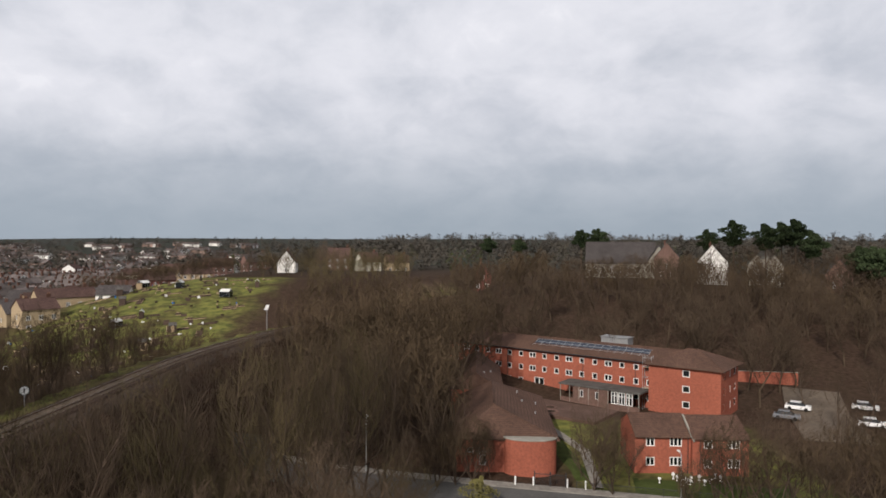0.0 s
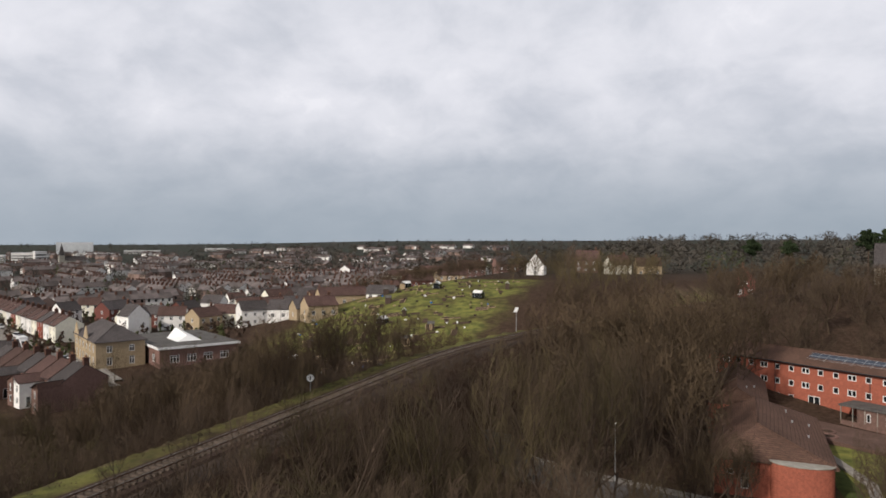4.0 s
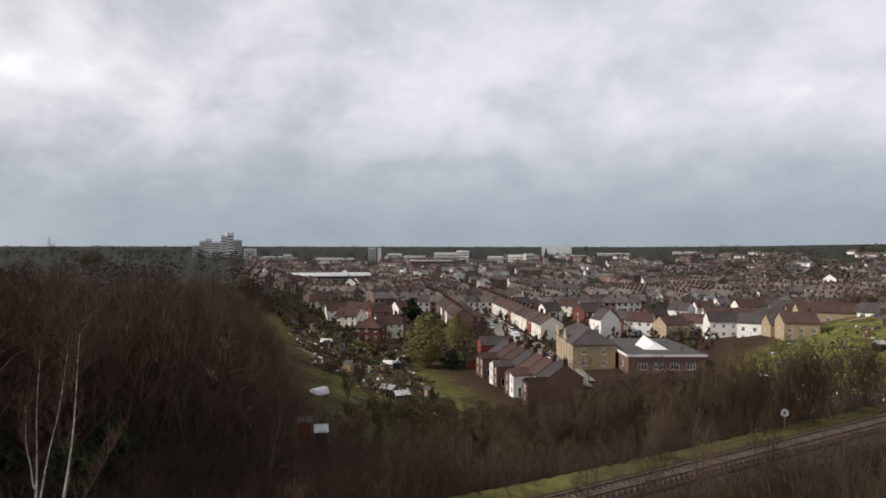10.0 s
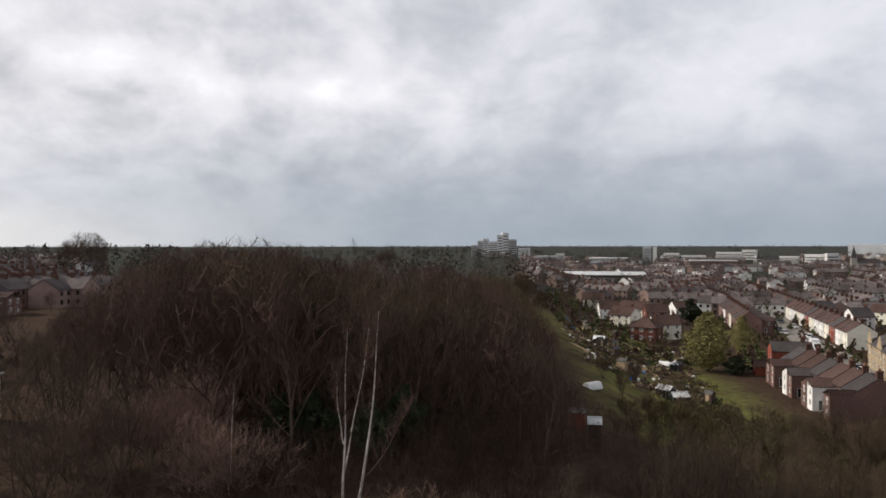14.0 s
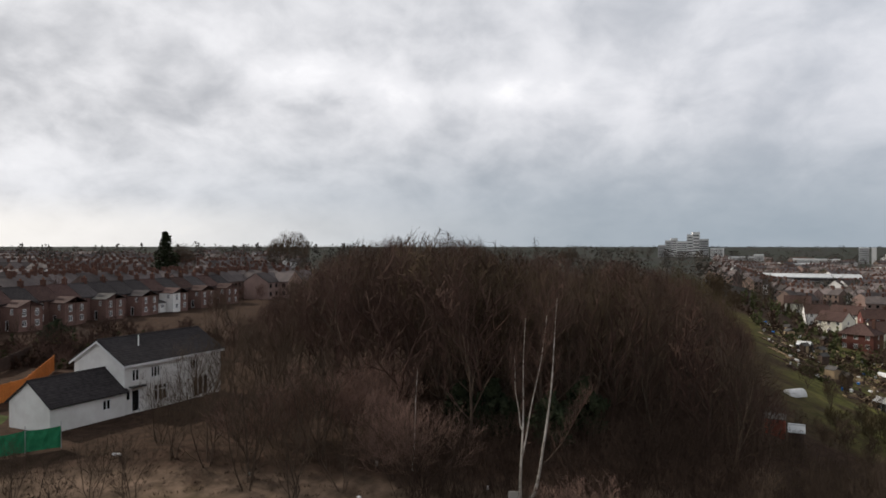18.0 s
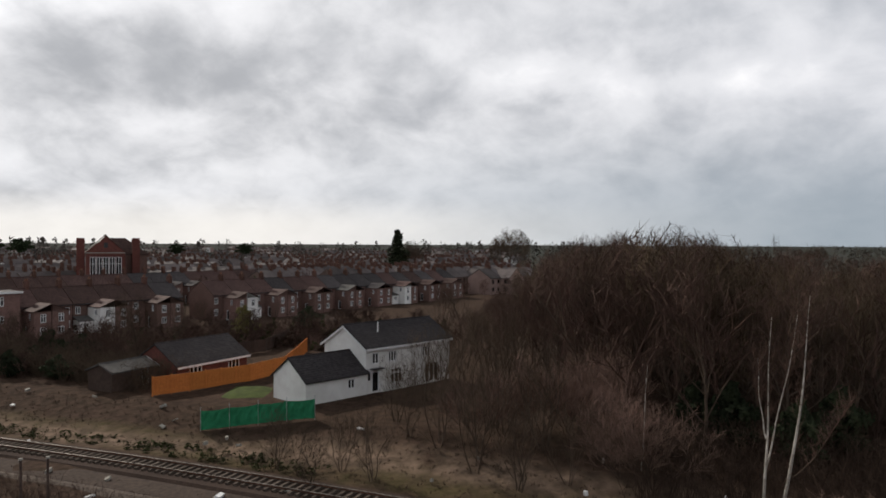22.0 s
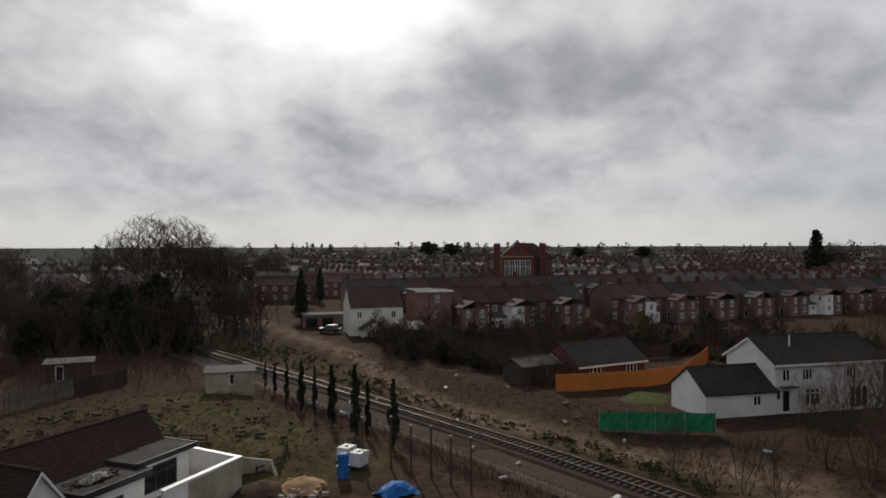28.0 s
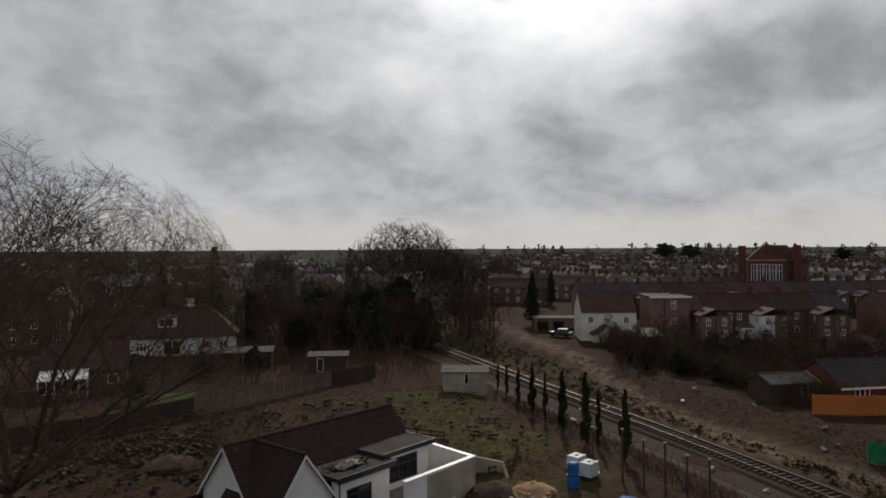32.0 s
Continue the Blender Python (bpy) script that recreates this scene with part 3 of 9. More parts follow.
def ground_sheet():
    rings = [0.0]
    r, step = 0.0, 1.5
    while r < 4900:
        r += step
        rings.append(r)
        if r > 150:
            step *= 1.06
    nA = 300
    xy = [(0.0, 0.0)] + [(-math.sin(6.28318531 * k / nA) * r, math.cos(6.28318531 * k / nA) * r) for r in rings[1:] for k in range(nA)]
    vs, zone = [], []
    for x, y in xy:
        r = math.hypot(x, y)
        n = noise.noise((x * 0.05, y * 0.05, 0.0)) + 0.5 * noise.noise((x * 0.2, y * 0.2, 3.0))
        z = ground(x, y) + (0.25 * n if r < 400 else 0.0)
        vs.append((x, y, z - 0.03))
        grass = 0.11
        hillside = 0.85 * sstep(140, 160, y) * sstep(-120, -95, x) * (1 - sstep(-58, -46, x)) * (1 - sstep(232, 245, y))
        allot = sstep(20, 45, y + 0.25 * (x + 60)) * sstep(-230, -190, x) * (1 - sstep(-80, -66, x)) * (1 - sstep(95, 110, y)) * (1 - sstep(70, 90, y + 0.3 * (x + 100)))
        yard = sstep(-84, -76, y) * (1 - sstep(-46, -38, y)) * sstep(-30, -26, x) * (1 - sstep(4, 12, x)) * (0.13 + 0.12 * (1 - sstep(-17, -8, x)))
        lawns = sstep(76, 82, y) * (1 - sstep(116, 122, y)) * sstep(14, 18, x) * (1 - sstep(44, 50, x)) * 0.8
        dv = x - rail_x(y)
        path_x = float(np.interp(y, (-142, -128, -112, -96, -80, -68, -58, -50, -41, -32), (-56, -54.2, -52.6, -50.4, -47.6, -45.4, -44.6, -44.9, -46.8, -49))) if y < -32 else rail_x(y) - 8.4
        verge = (1 - sstep(0.8, 3.0, abs(x - path_x + 0.6 * n))) * sstep(-300, -250, y) * (1 - sstep(230, 250, y))
        banks = (0.19 + 0.33 * sstep(10, 40, y)) * (1 - sstep(2, 4, abs(dv + 5.5))) * (1 - sstep(230, 250, y))
        far = sstep(230, 420, r)
        zone.append((max(grass, hillside, allot * 0.6, yard, lawns, banks), verge, far, 1.0))
    fs = [(0, 1 + k, 1 + (k + 1) % nA) for k in range(nA)]
    for i in range(len(rings) - 2):
        a, b = 1 + i * nA, 1 + (i + 1) * nA
        fs += [(a + k, b + k, b + (k + 1) % nA, a + (k + 1) % nA) for k in range(nA)]
    me = bpy.data.meshes.new("ground")
    me.from_pydata(vs, [], fs)
    at = me.color_attributes.new("zone", "FLOAT_COLOR", "POINT")
    at.data.foreach_set("color", [c for q in zone for c in q])
    me.polygons.foreach_set("use_smooth", [True] * len(me.polygons))
    ma = bpy.data.materials.new("grass and leaf litter")
    ma.use_nodes = True
    nt = ma.node_tree
    N, Lk = nt.nodes.new, nt.links.new
    b = nt.nodes["Principled BSDF"]
    tc, vc = N("ShaderNodeTexCoord"), N("ShaderNodeVertexColor")
    vc.layer_name = "zone"
    sep = N("ShaderNodeSeparateColor")
    Lk(vc.outputs[0], sep.inputs[0])

    def nz(sc, det=6):
        n = N("ShaderNodeTexNoise")
        n.inputs["Scale"].default_value, n.inputs["Detail"].default_value = sc, det
        Lk(tc.outputs["Object"], n.inputs["Vector"])
        return n.outputs[0]

    def mp(v, lo, hi, a=0.0, bb=1.0):
        n = N("ShaderNodeMapRange")
        for i, q in enumerate((lo, hi, a, bb)):
            n.inputs[i + 1].default_value = q
        Lk(v, n.inputs[0])
        return n.outputs[0]

    def mix(fac, a, bb):
        n = N("ShaderNodeMix")
        n.data_type = "RGBA"
        for sock, v in ((n.inputs[0], fac), (n.inputs[6], a), (n.inputs[7], bb)):
            if isinstance(v, tuple):
                sock.default_value = (*v, 1)
            else:
                Lk(v, sock)
        return n.outputs[2]

    def ma2(op, a, bb):
        n = N("ShaderNodeMath")
        n.operation, n.use_clamp = op, True
        for i, v in enumerate((a, bb)):
            if isinstance(v, float):
                n.inputs[i].default_value = v
            else:
                Lk(v, n.inputs[i])
        return n.outputs[0]

    litter = mix(mp(nz(1.2), 0.35, 0.65), (0.068, 0.043, 0.032), (0.036, 0.024, 0.018))
    grassc = mix(mp(nz(0.5), 0.35, 0.65), (0.215, 0.215, 0.06), (0.085, 0.10, 0.032))
    straw = mix(mp(nz(0.7), 0.35, 0.65), (0.195, 0.138, 0.10), (0.085, 0.062, 0.045))
    farc = mix(mp(nz(0.012, 9), 0.42, 0.58), (0.046, 0.045, 0.042), (0.040, 0.046, 0.036))
    cover = ma2("ADD", ma2("SUBTRACT", ma2("MULTIPLY", sep.outputs[0], 1.5), 0.15), 0.0)
    patch = mp(nz(0.13, 7), 0.35, 0.6)
    gfac = ma2("MULTIPLY", cover, ma2("ADD", patch, 0.25))
    col = mix(gfac, litter, grassc)
    col = mix(ma2("MULTIPLY", sep.outputs[1], mp(nz(0.45), 0.25, 0.5)), col, straw)
    col = mix(sep.outputs[2], col, farc)
    Lk(col, b.inputs["Base Color"])
    b.inputs["Roughness"].default_value = 0.95
    b.inputs["Specular IOR Level"].default_value = 0.02
    bp = N("ShaderNodeBump")
    bp.inputs["Strength"].default_value, bp.inputs["Distance"].default_value = 0.8, 0.15
    Lk(nz(2.5), bp.inputs["Height"])
    Lk(bp.outputs[0], b.inputs["Normal"])
    me.materials.append(ma)
    return tagged(new("ground", me), "rough ground of grass, leaf litter and gardens", "ground", kind="structure")


ground_sheet()

# ---- the railway ----


def strip(name, y0, y1, off0, off1, dz, material, step=4.0, thick=0.5, **tags):
    """A long bed beside the track's centre line, between two offsets."""
    g, n = Geo(), int((y1 - y0) / step)
    for i in range(n + 1):
        y = y0 + (y1 - y0) * i / n
        c = rail_x(y)
        g.v += [(c + off0, y, RAIL_Z + dz), (c + off1, y, RAIL_Z + dz), (c + off1 + 0.6, y, RAIL_Z + dz - thick), (c + off0 - 0.6, y, RAIL_Z + dz - thick)]
    for i in range(n):
        a, b = 4 * i, 4 * i + 4
        g.f += [(a, a + 1, b + 1, b), (a + 1, a + 2, b + 2, b + 1), (a + 3, a, b, b + 3)]
    return tagged(part(name, g, M[material]), **tags)


def railway():
    Y0, Y1 = -190.0, 215.0
    strip("track_bed", Y0, Y1, -1.9, 1.9, 0.22, "ballast", label="brown grey stone ballast bed under the railway track", category="track bed", kind="structure")
    strip("cess_path", Y0, 150.0, 2.3, 4.6, 0.10, "cess", thick=0.3, label="narrow worn path of dark ballast beside the track", category="path", kind="structure")
    track = thing("railway_track", 0, 0, 0, 0, "single railway track with steel rails on weathered sleepers", "railway track")
    for s in (-1, 1):
        for nm, w, z0, z1, mt in (("rail", 0.035, 0.46, 0.52, "steel"), ("rail_web", 0.02, 0.38, 0.46, "rust")):
            g, n = Geo(), 110
            for i in range(n + 1):
                y = Y0 + (Y1 - Y0) * i / n
                c = rail_x(y) + s * 0.75
                g.v += [(c - w, y, RAIL_Z + z0), (c + w, y, RAIL_Z + z0), (c + w, y, RAIL_Z + z1), (c - w, y, RAIL_Z + z1)]
            for i in range(n):
                a = 4 * i
                g.f += [(a + k, a + (k + 1) % 4, a + 4 + (k + 1) % 4, a + 4 + k) for k in range(4)]
            part(nm, g, M[mt], track)
    sl = Geo().hexa([(-1.25, -0.13, 0), (1.25, -0.13, 0), (1.25, 0.13, 0), (-1.25, 0.13, 0)],
                    [(-1.25, -0.1, 0.17), (1.25, -0.1, 0.17), (1.25, 0.1, 0.17), (-1.25, 0.1, 0.17)]).mesh("sleeper", M["sleeper"])
    rest, y = Geo(), Y0
    rnd = random.Random(5)
    while y < Y1:
        turn = math.degrees(-math.atan((rail_x(y + 1) - rail_x(y - 1)) / 2))
        m = pose(rail_x(y) + rnd.uniform(-0.04, 0.04), y, RAIL_Z + 0.20, 0, 0, turn + rnd.uniform(-1, 1))
        if -105 < y < 78:
            part("sleeper", sl, None, track, at=m)
        else:
            rest.join(Geo().box(-1.25, 1.25, -0.13, 0.13, 0, 0.17), m)
        y += 0.65
    tagged(part("far_sleeper", rest, M["sleeper"], track), kind="stuff")
    # cable trough along the path
    strip("cable_trough", Y0, 15.0, 4.85, 5.15, 0.14, "sleeper", thick=0.2, label="line of concrete cable trough lids beside the railway", category="cable trough", kind="structure")


railway()


def rail_sign(x, y, h, label):
    s = thing("railway_sign", x, y, math.degrees(math.atan2(-x, y)), None, label, "sign")
    part("post", Geo().tube((0, 0, -0.3), (0, 0, h), 0.05, 0.05, 6), M["alu"], s)
    g = Geo()
    n = 16
    g.tube((0, -0.06, h), (0, -0.09, h), 0.42, 0.42, n)
    part("disc", g, M["white"], s)
    part("rim", Geo().join(Geo().tube((0, -0.04, h), (0, -0.058, h), 0.48, 0.48, n)), M["dark"], s)
    part("mark", Geo().box(-0.07, 0.07, -0.115, -0.095, h - 0.22, h + 0.22), M["dark"], s)


rail_sign(-43.6, 71.6, 1.6, "round white sign with a dark mark on a post")


def rail_signal(x, y, h):
    s = thing("railway_signal", x, y, math.degrees(math.atan2(-x, y)), None, "white signal board on a slim post beside the railway", "signal")
    part("post", Geo().tube((0, 0, -0.3), (0, 0, h), 0.06, 0.05, 6), M["alu"], s)
    part("board", Geo().hexa([(-0.55, -0.08, h - 0.5), (0.15, -0.08, h - 0.5), (0.15, -0.02, h - 0.5), (-0.55, -0.02, h - 0.5)],
                             [(-0.15, -0.08, h + 0.45), (0.5, -0.08, h + 0.45), (0.5, -0.02, h + 0.45), (-0.15, -0.02, h + 0.45)]), M["white"], s, "tilted white board")
    part("bracket", Geo().box(-0.1, 0.1, -0.02, 0.06, h - 0.15, h + 0.1), M["dark"], s)


rail_signal(-34.6, 133.6, 4.3)

# ---- trees ----


def grow(rnd, h, spread=0.35, levels=4, trunk_r=None, first=0.25, kids=(7, 5, 4, 4), up=0.35, wob=0.12, segs=4, stems=1, lean=(0.08, 0.22), minr=0.010, barked=1, dome=0.0, fork=0.0):
    """A bare tree: returns the geometry of the trunk and of the limbs and twigs."""
    wood, fine = Geo(), Geo()
    trunk_r = trunk_r or h * 0.014

    def branch(p, d, length, r, lev):
        n = segs if lev == 0 else (3 if lev == 1 else (2 if lev == 2 and levels > 3 else 1))
        pts, q, dd = [p], p.copy(), d.copy()
        for i in range(n):
            dd = (dd + Vector((rnd.gauss(0, wob), rnd.gauss(0, wob), rnd.gauss(0, wob * 0.5) + (up * 0.25 if lev else 0.03)))).normalized()
            q = q + dd * (length / n)
            pts.append(q.copy())
        if n == 1 and lev >= levels - 1:
            fine.spike(pts[0], pts[1], max(r, minr) * 1.15)
            return
        for i in range(n):
            r0, r1 = r * (1 - 0.75 * i / n), r * (1 - 0.75 * (i + 1) / n)
            (wood if lev <= barked else fine).tube(pts[i], pts[i + 1], max(r0, minr), max(r1, minr * 0.8), 6 if lev == 0 else (4 if lev == 1 else 3), cap=False)
        if lev >= levels - 1:
            return
        k = kids[lev]
        for j in range(k):
            f = first + (1 - first) * (j + rnd.random()) / k if lev == 0 else 0.2 + 0.8 * (j + rnd.random()) / k
            i = min(n - 1, int(f * n))
            base = pts[i].lerp(pts[i + 1], f * n - i)
            ax = (pts[i + 1] - pts[i]).normalized()
            ang = 6.28319 * (j * 0.382 + rnd.random() * 0.25)
            side = ax.orthogonal().normalized()
            side = (math.cos(ang) * side + math.sin(ang) * ax.cross(side)).normalized()
            tilt = rnd.uniform(0.55, 1.0) if lev == 0 else rnd.uniform(0.45, 0.95)
            nd = (ax * math.cos(tilt) + side * math.sin(tilt) + Vector((0, 0, up * 0.6))).normalized()
            ln = length * (spread * rnd.uniform(0.8, 1.25) * (1.15 - 0.55 * f) / 0.35 * 0.42 if lev == 0 else rnd.uniform(0.38, 0.62))
            branch(base, nd, ln, max(minr, r * (0.42 if lev == 0 else 0.5) * (1.1 - 0.5 * f)), lev + 1)

    if fork:
        wood.tube((0, 0, -0.5), (0.1, 0.05, fork + 0.3), trunk_r * 1.5, trunk_r * 1.1, 8)
    for s in range(stems):
        a = 6.28319 * s / max(1, stems) + rnd.random()
        tilt0 = 0.0 if stems == 1 else rnd.uniform(*lean)
        d = Vector((math.cos(a) * tilt0, math.sin(a) * tilt0, 1)).normalized()
        branch(Vector((0.15 * math.cos(a) * (stems > 1), 0.15 * math.sin(a) * (stems > 1), fork - 0.4)), d, h * (1.0 if s == 0 else rnd.uniform(0.75, 1)), trunk_r, 0)
    top = max(p[2] for p in fine.v + wood.v)
    k = h / top
    if dome:
        zs = sorted(p[2] for p in fine.v)
        k = 0.80 * h / zs[int(0.85 * len(zs))]
    for g in (wood, fine):
        g.v = [(x, y, z * k) for x, y, z in g.v]
        if dome:
            g.v = [rounded(p, h, dome) for p in g.v]
    if dome:
        top = max(p[2] for p in fine.v)
        for g in (wood, fine):
            g.v = [(x, y, z * h / top) for x, y, z in g.v]
    return wood, fine


def rounded(p, h, rx):
    """Draws a far-reaching twig in to a rounded crown of radius rx."""
    x, y, z = p
    c = 0.56 * h
    q = math.sqrt((x * x + y * y) / rx ** 2 + (max(0.0, z - c) / (0.44 * h)) ** 2)
    if q < 0.7:
        return p
    f = (0.7 + 0.3 * (1 - math.exp((0.7 - q) / 0.3))) / q
    return x * f, y * f, (c + (z - c) * f if z > c else z)


class TreeKind:
    """Tree meshes that are built once and set out many times."""

    def __init__(self, seed, h, name, label, bark, twigs, group, **kw):
        rnd = random.Random(seed)
        wood, fine = grow(rnd, h, **kw)
        self.h, self.name, self.label, self.group = h, name, label, group
        self.trunk, self.crown = wood.mesh("trunk", M[bark], True), fine.mesh("crown", M[twigs])

    def put(self, x, y, h, turn, z=None, wide=1.0):
        k = h / self.h
        t = new(self.name)
        t.matrix_basis = pose(x, y, ground(x, y) - 0.1 if z is None else z, 0, 0, turn) @ Matrix.Diagonal((k * wide, k * wide, k, 1))
        tagged(t, self.label, "tree", self.group)
        part("trunk", self.trunk, None, t)
        part("crown", self.crown, None, t)
        return t


def kinds(n, seed, h, *a, **kw):
    return [TreeKind(seed + i, h, *a, **kw) for i in range(n)]


ASH = kinds(5, 10, 14.0, "bare_tree", "tall bare winter tree with grey brown upright branches", "bark", "twig", "trees of the wood",
            kids=(15, 8, 9, 0), spread=0.40, up=0.42, first=0.16, minr=0.0105, trunk_r=0.15, wob=0.16, dome=3.9)
RED = kinds(4, 30, 14.0, "red_twigged_tree", "bare winter tree with a dense crown of reddish brown twigs", "bark", "redtwig", "trees of the wood",
            kids=(16, 8, 10, 0), spread=0.42, up=0.45, first=0.2, minr=0.0105, trunk_r=0.14, wob=0.15, dome=4.0)
GRN = kinds(2, 50, 12.0, "mossy_tree", "bare tree with dull greenish mossy twigs", "bark", "greentwig", "trees of the wood",
            kids=(15, 8, 9, 0), spread=0.46, up=0.36, first=0.12, minr=0.0105, trunk_r=0.14, wob=0.16, dome=4.0)
SCRUB = kinds(4, 70, 7.0, "bare_shrub", "many-stemmed bare shrub with thin brown shoots", "bark", "twig", "scrub along the railway",
              kids=(7, 5, 5, 0), spread=0.40, up=0.5, first=0.1, stems=4, trunk_r=0.05, minr=0.009, wob=0.16, lean=(0.1, 0.4), dome=2.6)


def rail_r(yaw):
    """Distance of the railway's centre line in the direction yaw."""
    r = 25.0
    while r < 260:
        x, y = polar(yaw, r)
        if x < rail_x(y):
            break
        r += 0.5
    return r


def curve_at(rows, v):
    for (a, p), (b, q) in zip(rows, rows[1:]):
        if a <= v <= b:
            return p + (q - p) * (v - a) / (b - a)
    return rows[0][1] if v < rows[0][0] else rows[-1][1]


_taken = []


def free(x, y, gap):
    for a, b, g in _taken:
        if (a - x) ** 2 + (b - y) ** 2 < max(gap, g) ** 2 * 0.8:
            return False
    _taken.append((x, y, gap))
    return True


def plant(rnd, kinds_, n, place, height, gap=3.0, wide=(0.9, 1.25), least=3.0):
    done = tries = 0
    while done < n and tries < n * 12:
        tries += 1
        x, y = place(rnd)
        h = height(rnd, x, y)
        if h < least or not free(x, y, gap):
            continue
        rnd.choice(kinds_).put(x, y, h, rnd.uniform(0, 360), wide=rnd.uniform(*wide))
        done += 1


def yaw_of(x, y):
    return math.degrees(math.atan2(-x, y)) % 360


rnd = random.Random(77)
# the outline of the wooded mound: highest elevation (degrees) of the crowns in each direction
MOUND = [(60, -14), (68.5, -10.5), (70, -7), (72, -4.2), (76, -1.3), (80, -0.4), (88, 0.4), (92, 1.2), (95, 2.0), (98, 1.8), (102, 0.6), (105, -1.2), (108, -4.0), (112, -6.5), (114, -7.5)]


def mound_place(rnd):
    yaw = rnd.uniform(69, 112)
    return polar(yaw, math.exp(rnd.uniform(math.log(55 if yaw < 95 else 55 + (yaw - 95) * 1.6), math.log(150))))


def mound_h(rnd, x, y):
    r = math.hypot(x, y)
    top = EYE_Z + r * math.tan(radians(curve_at(MOUND, yaw_of(x, y))))
    return min(rnd.uniform(13.0, 23.0), top - ground(x, y) - rnd.uniform(0, 0.8))


plant(rnd, ASH + RED + RED, 125, mound_place, mound_h, gap=3.4)
# the valley wood on the near side of the railway
def valley_place(rnd):
    yaw = rnd.uniform(3, 62)
    r = rnd.uniform(30, rail_r(yaw) - 9)
    return polar(yaw, r)


def valley_h(rnd, x, y):
    yaw, r = yaw_of(x, y), math.hypot(x, y)
    if y > 78 and x > -16 or r < 30:
        return 0
    top = EYE_Z - 17.6 * r / rail_r(yaw)
    if yaw > 35:
        top -= (yaw - 35) * 0.12
    return min(rnd.uniform(9, 15), top - ground(x, y) + rnd.uniform(-2.5, 0.3))


plant(rnd, ASH + GRN + GRN, 105, valley_place, valley_h, gap=3.0)
# the wood between the railway and the brick home, and up the hill behind it
def hill_place(rnd):
    x = rnd.uniform(-30, 135)
    y = rnd.uniform(104, 235)
    return x, y


def hill_h(rnd, x, y):
    # keep the home and its grounds free
    if y < 158 - 0.62 * max(0, x - 2) and x > 1 or (x > -8 and y < 118) or (x > 58 and y < 132) or abs(x - rail_x(y)) < 7:
        return 0
    if x < -22 and y > 195:
        return 0
    if 40 < x < 95 and y > 205:
        return min(rnd.uniform(7, 11), 99)
    r = math.hypot(x, y)
    top = EYE_Z + r * math.tan(radians(0.3 if x > 70 else (-0.9 if x > 30 else (-1.2 - 0.08 * max(0, 10 - x)))))
    return min(rnd.uniform(13, 18), top - ground(x, y) - rnd.uniform(0, 2))


# scrub on the far side of the railway, down to the gardens
def scrub_place(rnd):
    yaw = rnd.uniform(24, 70)
    return polar(yaw, rail_r(yaw) + rnd.uniform(7, 45 if yaw < 36 or yaw > 57 else 78) * (1 if yaw < 60 else 0.6))


def scrub_h(rnd, x, y):
    yaw, r = yaw_of(x, y), math.hypot(x, y)
    top = EYE_Z - r * math.tan(radians(curve_at([(24, 8.5), (35, 10.5), (50, 12.0), (60, 12.5), (66, 14.5), (70, 15)], yaw)))
    return min(rnd.uniform(4, 9), top - ground(x, y) - rnd.uniform(0, 1.5))


plant(rnd, SCRUB, 150, scrub_place, scrub_h, gap=2.6, least=2.2)


def plot_place(rnd):
    return polar(rnd.uniform(27, 47), rnd.uniform(88, 158))


def plot_h(rnd, x, y):
    yaw, r = yaw_of(x, y), math.hypot(x, y)
    if x > rail_x(y) - 9 or (yaw < 33 and r > 118):
        return 0
    return min(rnd.uniform(5, 10), EYE_Z - r * math.tan(radians(rnd.uniform(7.6, 10.0))) - ground(x, y))


plant(rnd, ASH + GRN, 42, plot_place, plot_h, gap=3.0, least=3.5)


def edge_place(rnd):
    return polar(rnd.uniform(69, 77), rnd.uniform(120, 190))


def edge_h(rnd, x, y):
    r = math.hypot(x, y)
    return min(rnd.uniform(10, 16), EYE_Z + r * math.tan(radians(curve_at(MOUND, yaw_of(x, y)) + 0.3)) - ground(x, y))


plant(rnd, GRN, 26, edge_place, edge_h, gap=3.6, least=4)


def row_front_place(rnd):
    return polar(rnd.uniform(37, 57), rnd.uniform(98, 134))


def row_front_h(rnd, x, y):
    r = math.hypot(x, y)
    if x > rail_x(y) - 9:
        return 0
    return min(rnd.uniform(3.5, 7.5), EYE_Z - r * math.tan(radians(rnd.uniform(11.0, 12.6))) - ground(x, y))


plant(rnd, SCRUB, 55, row_front_place, row_front_h, gap=2.6, least=2.0)

# ---- shrubs, evergreens and undergrowth ----


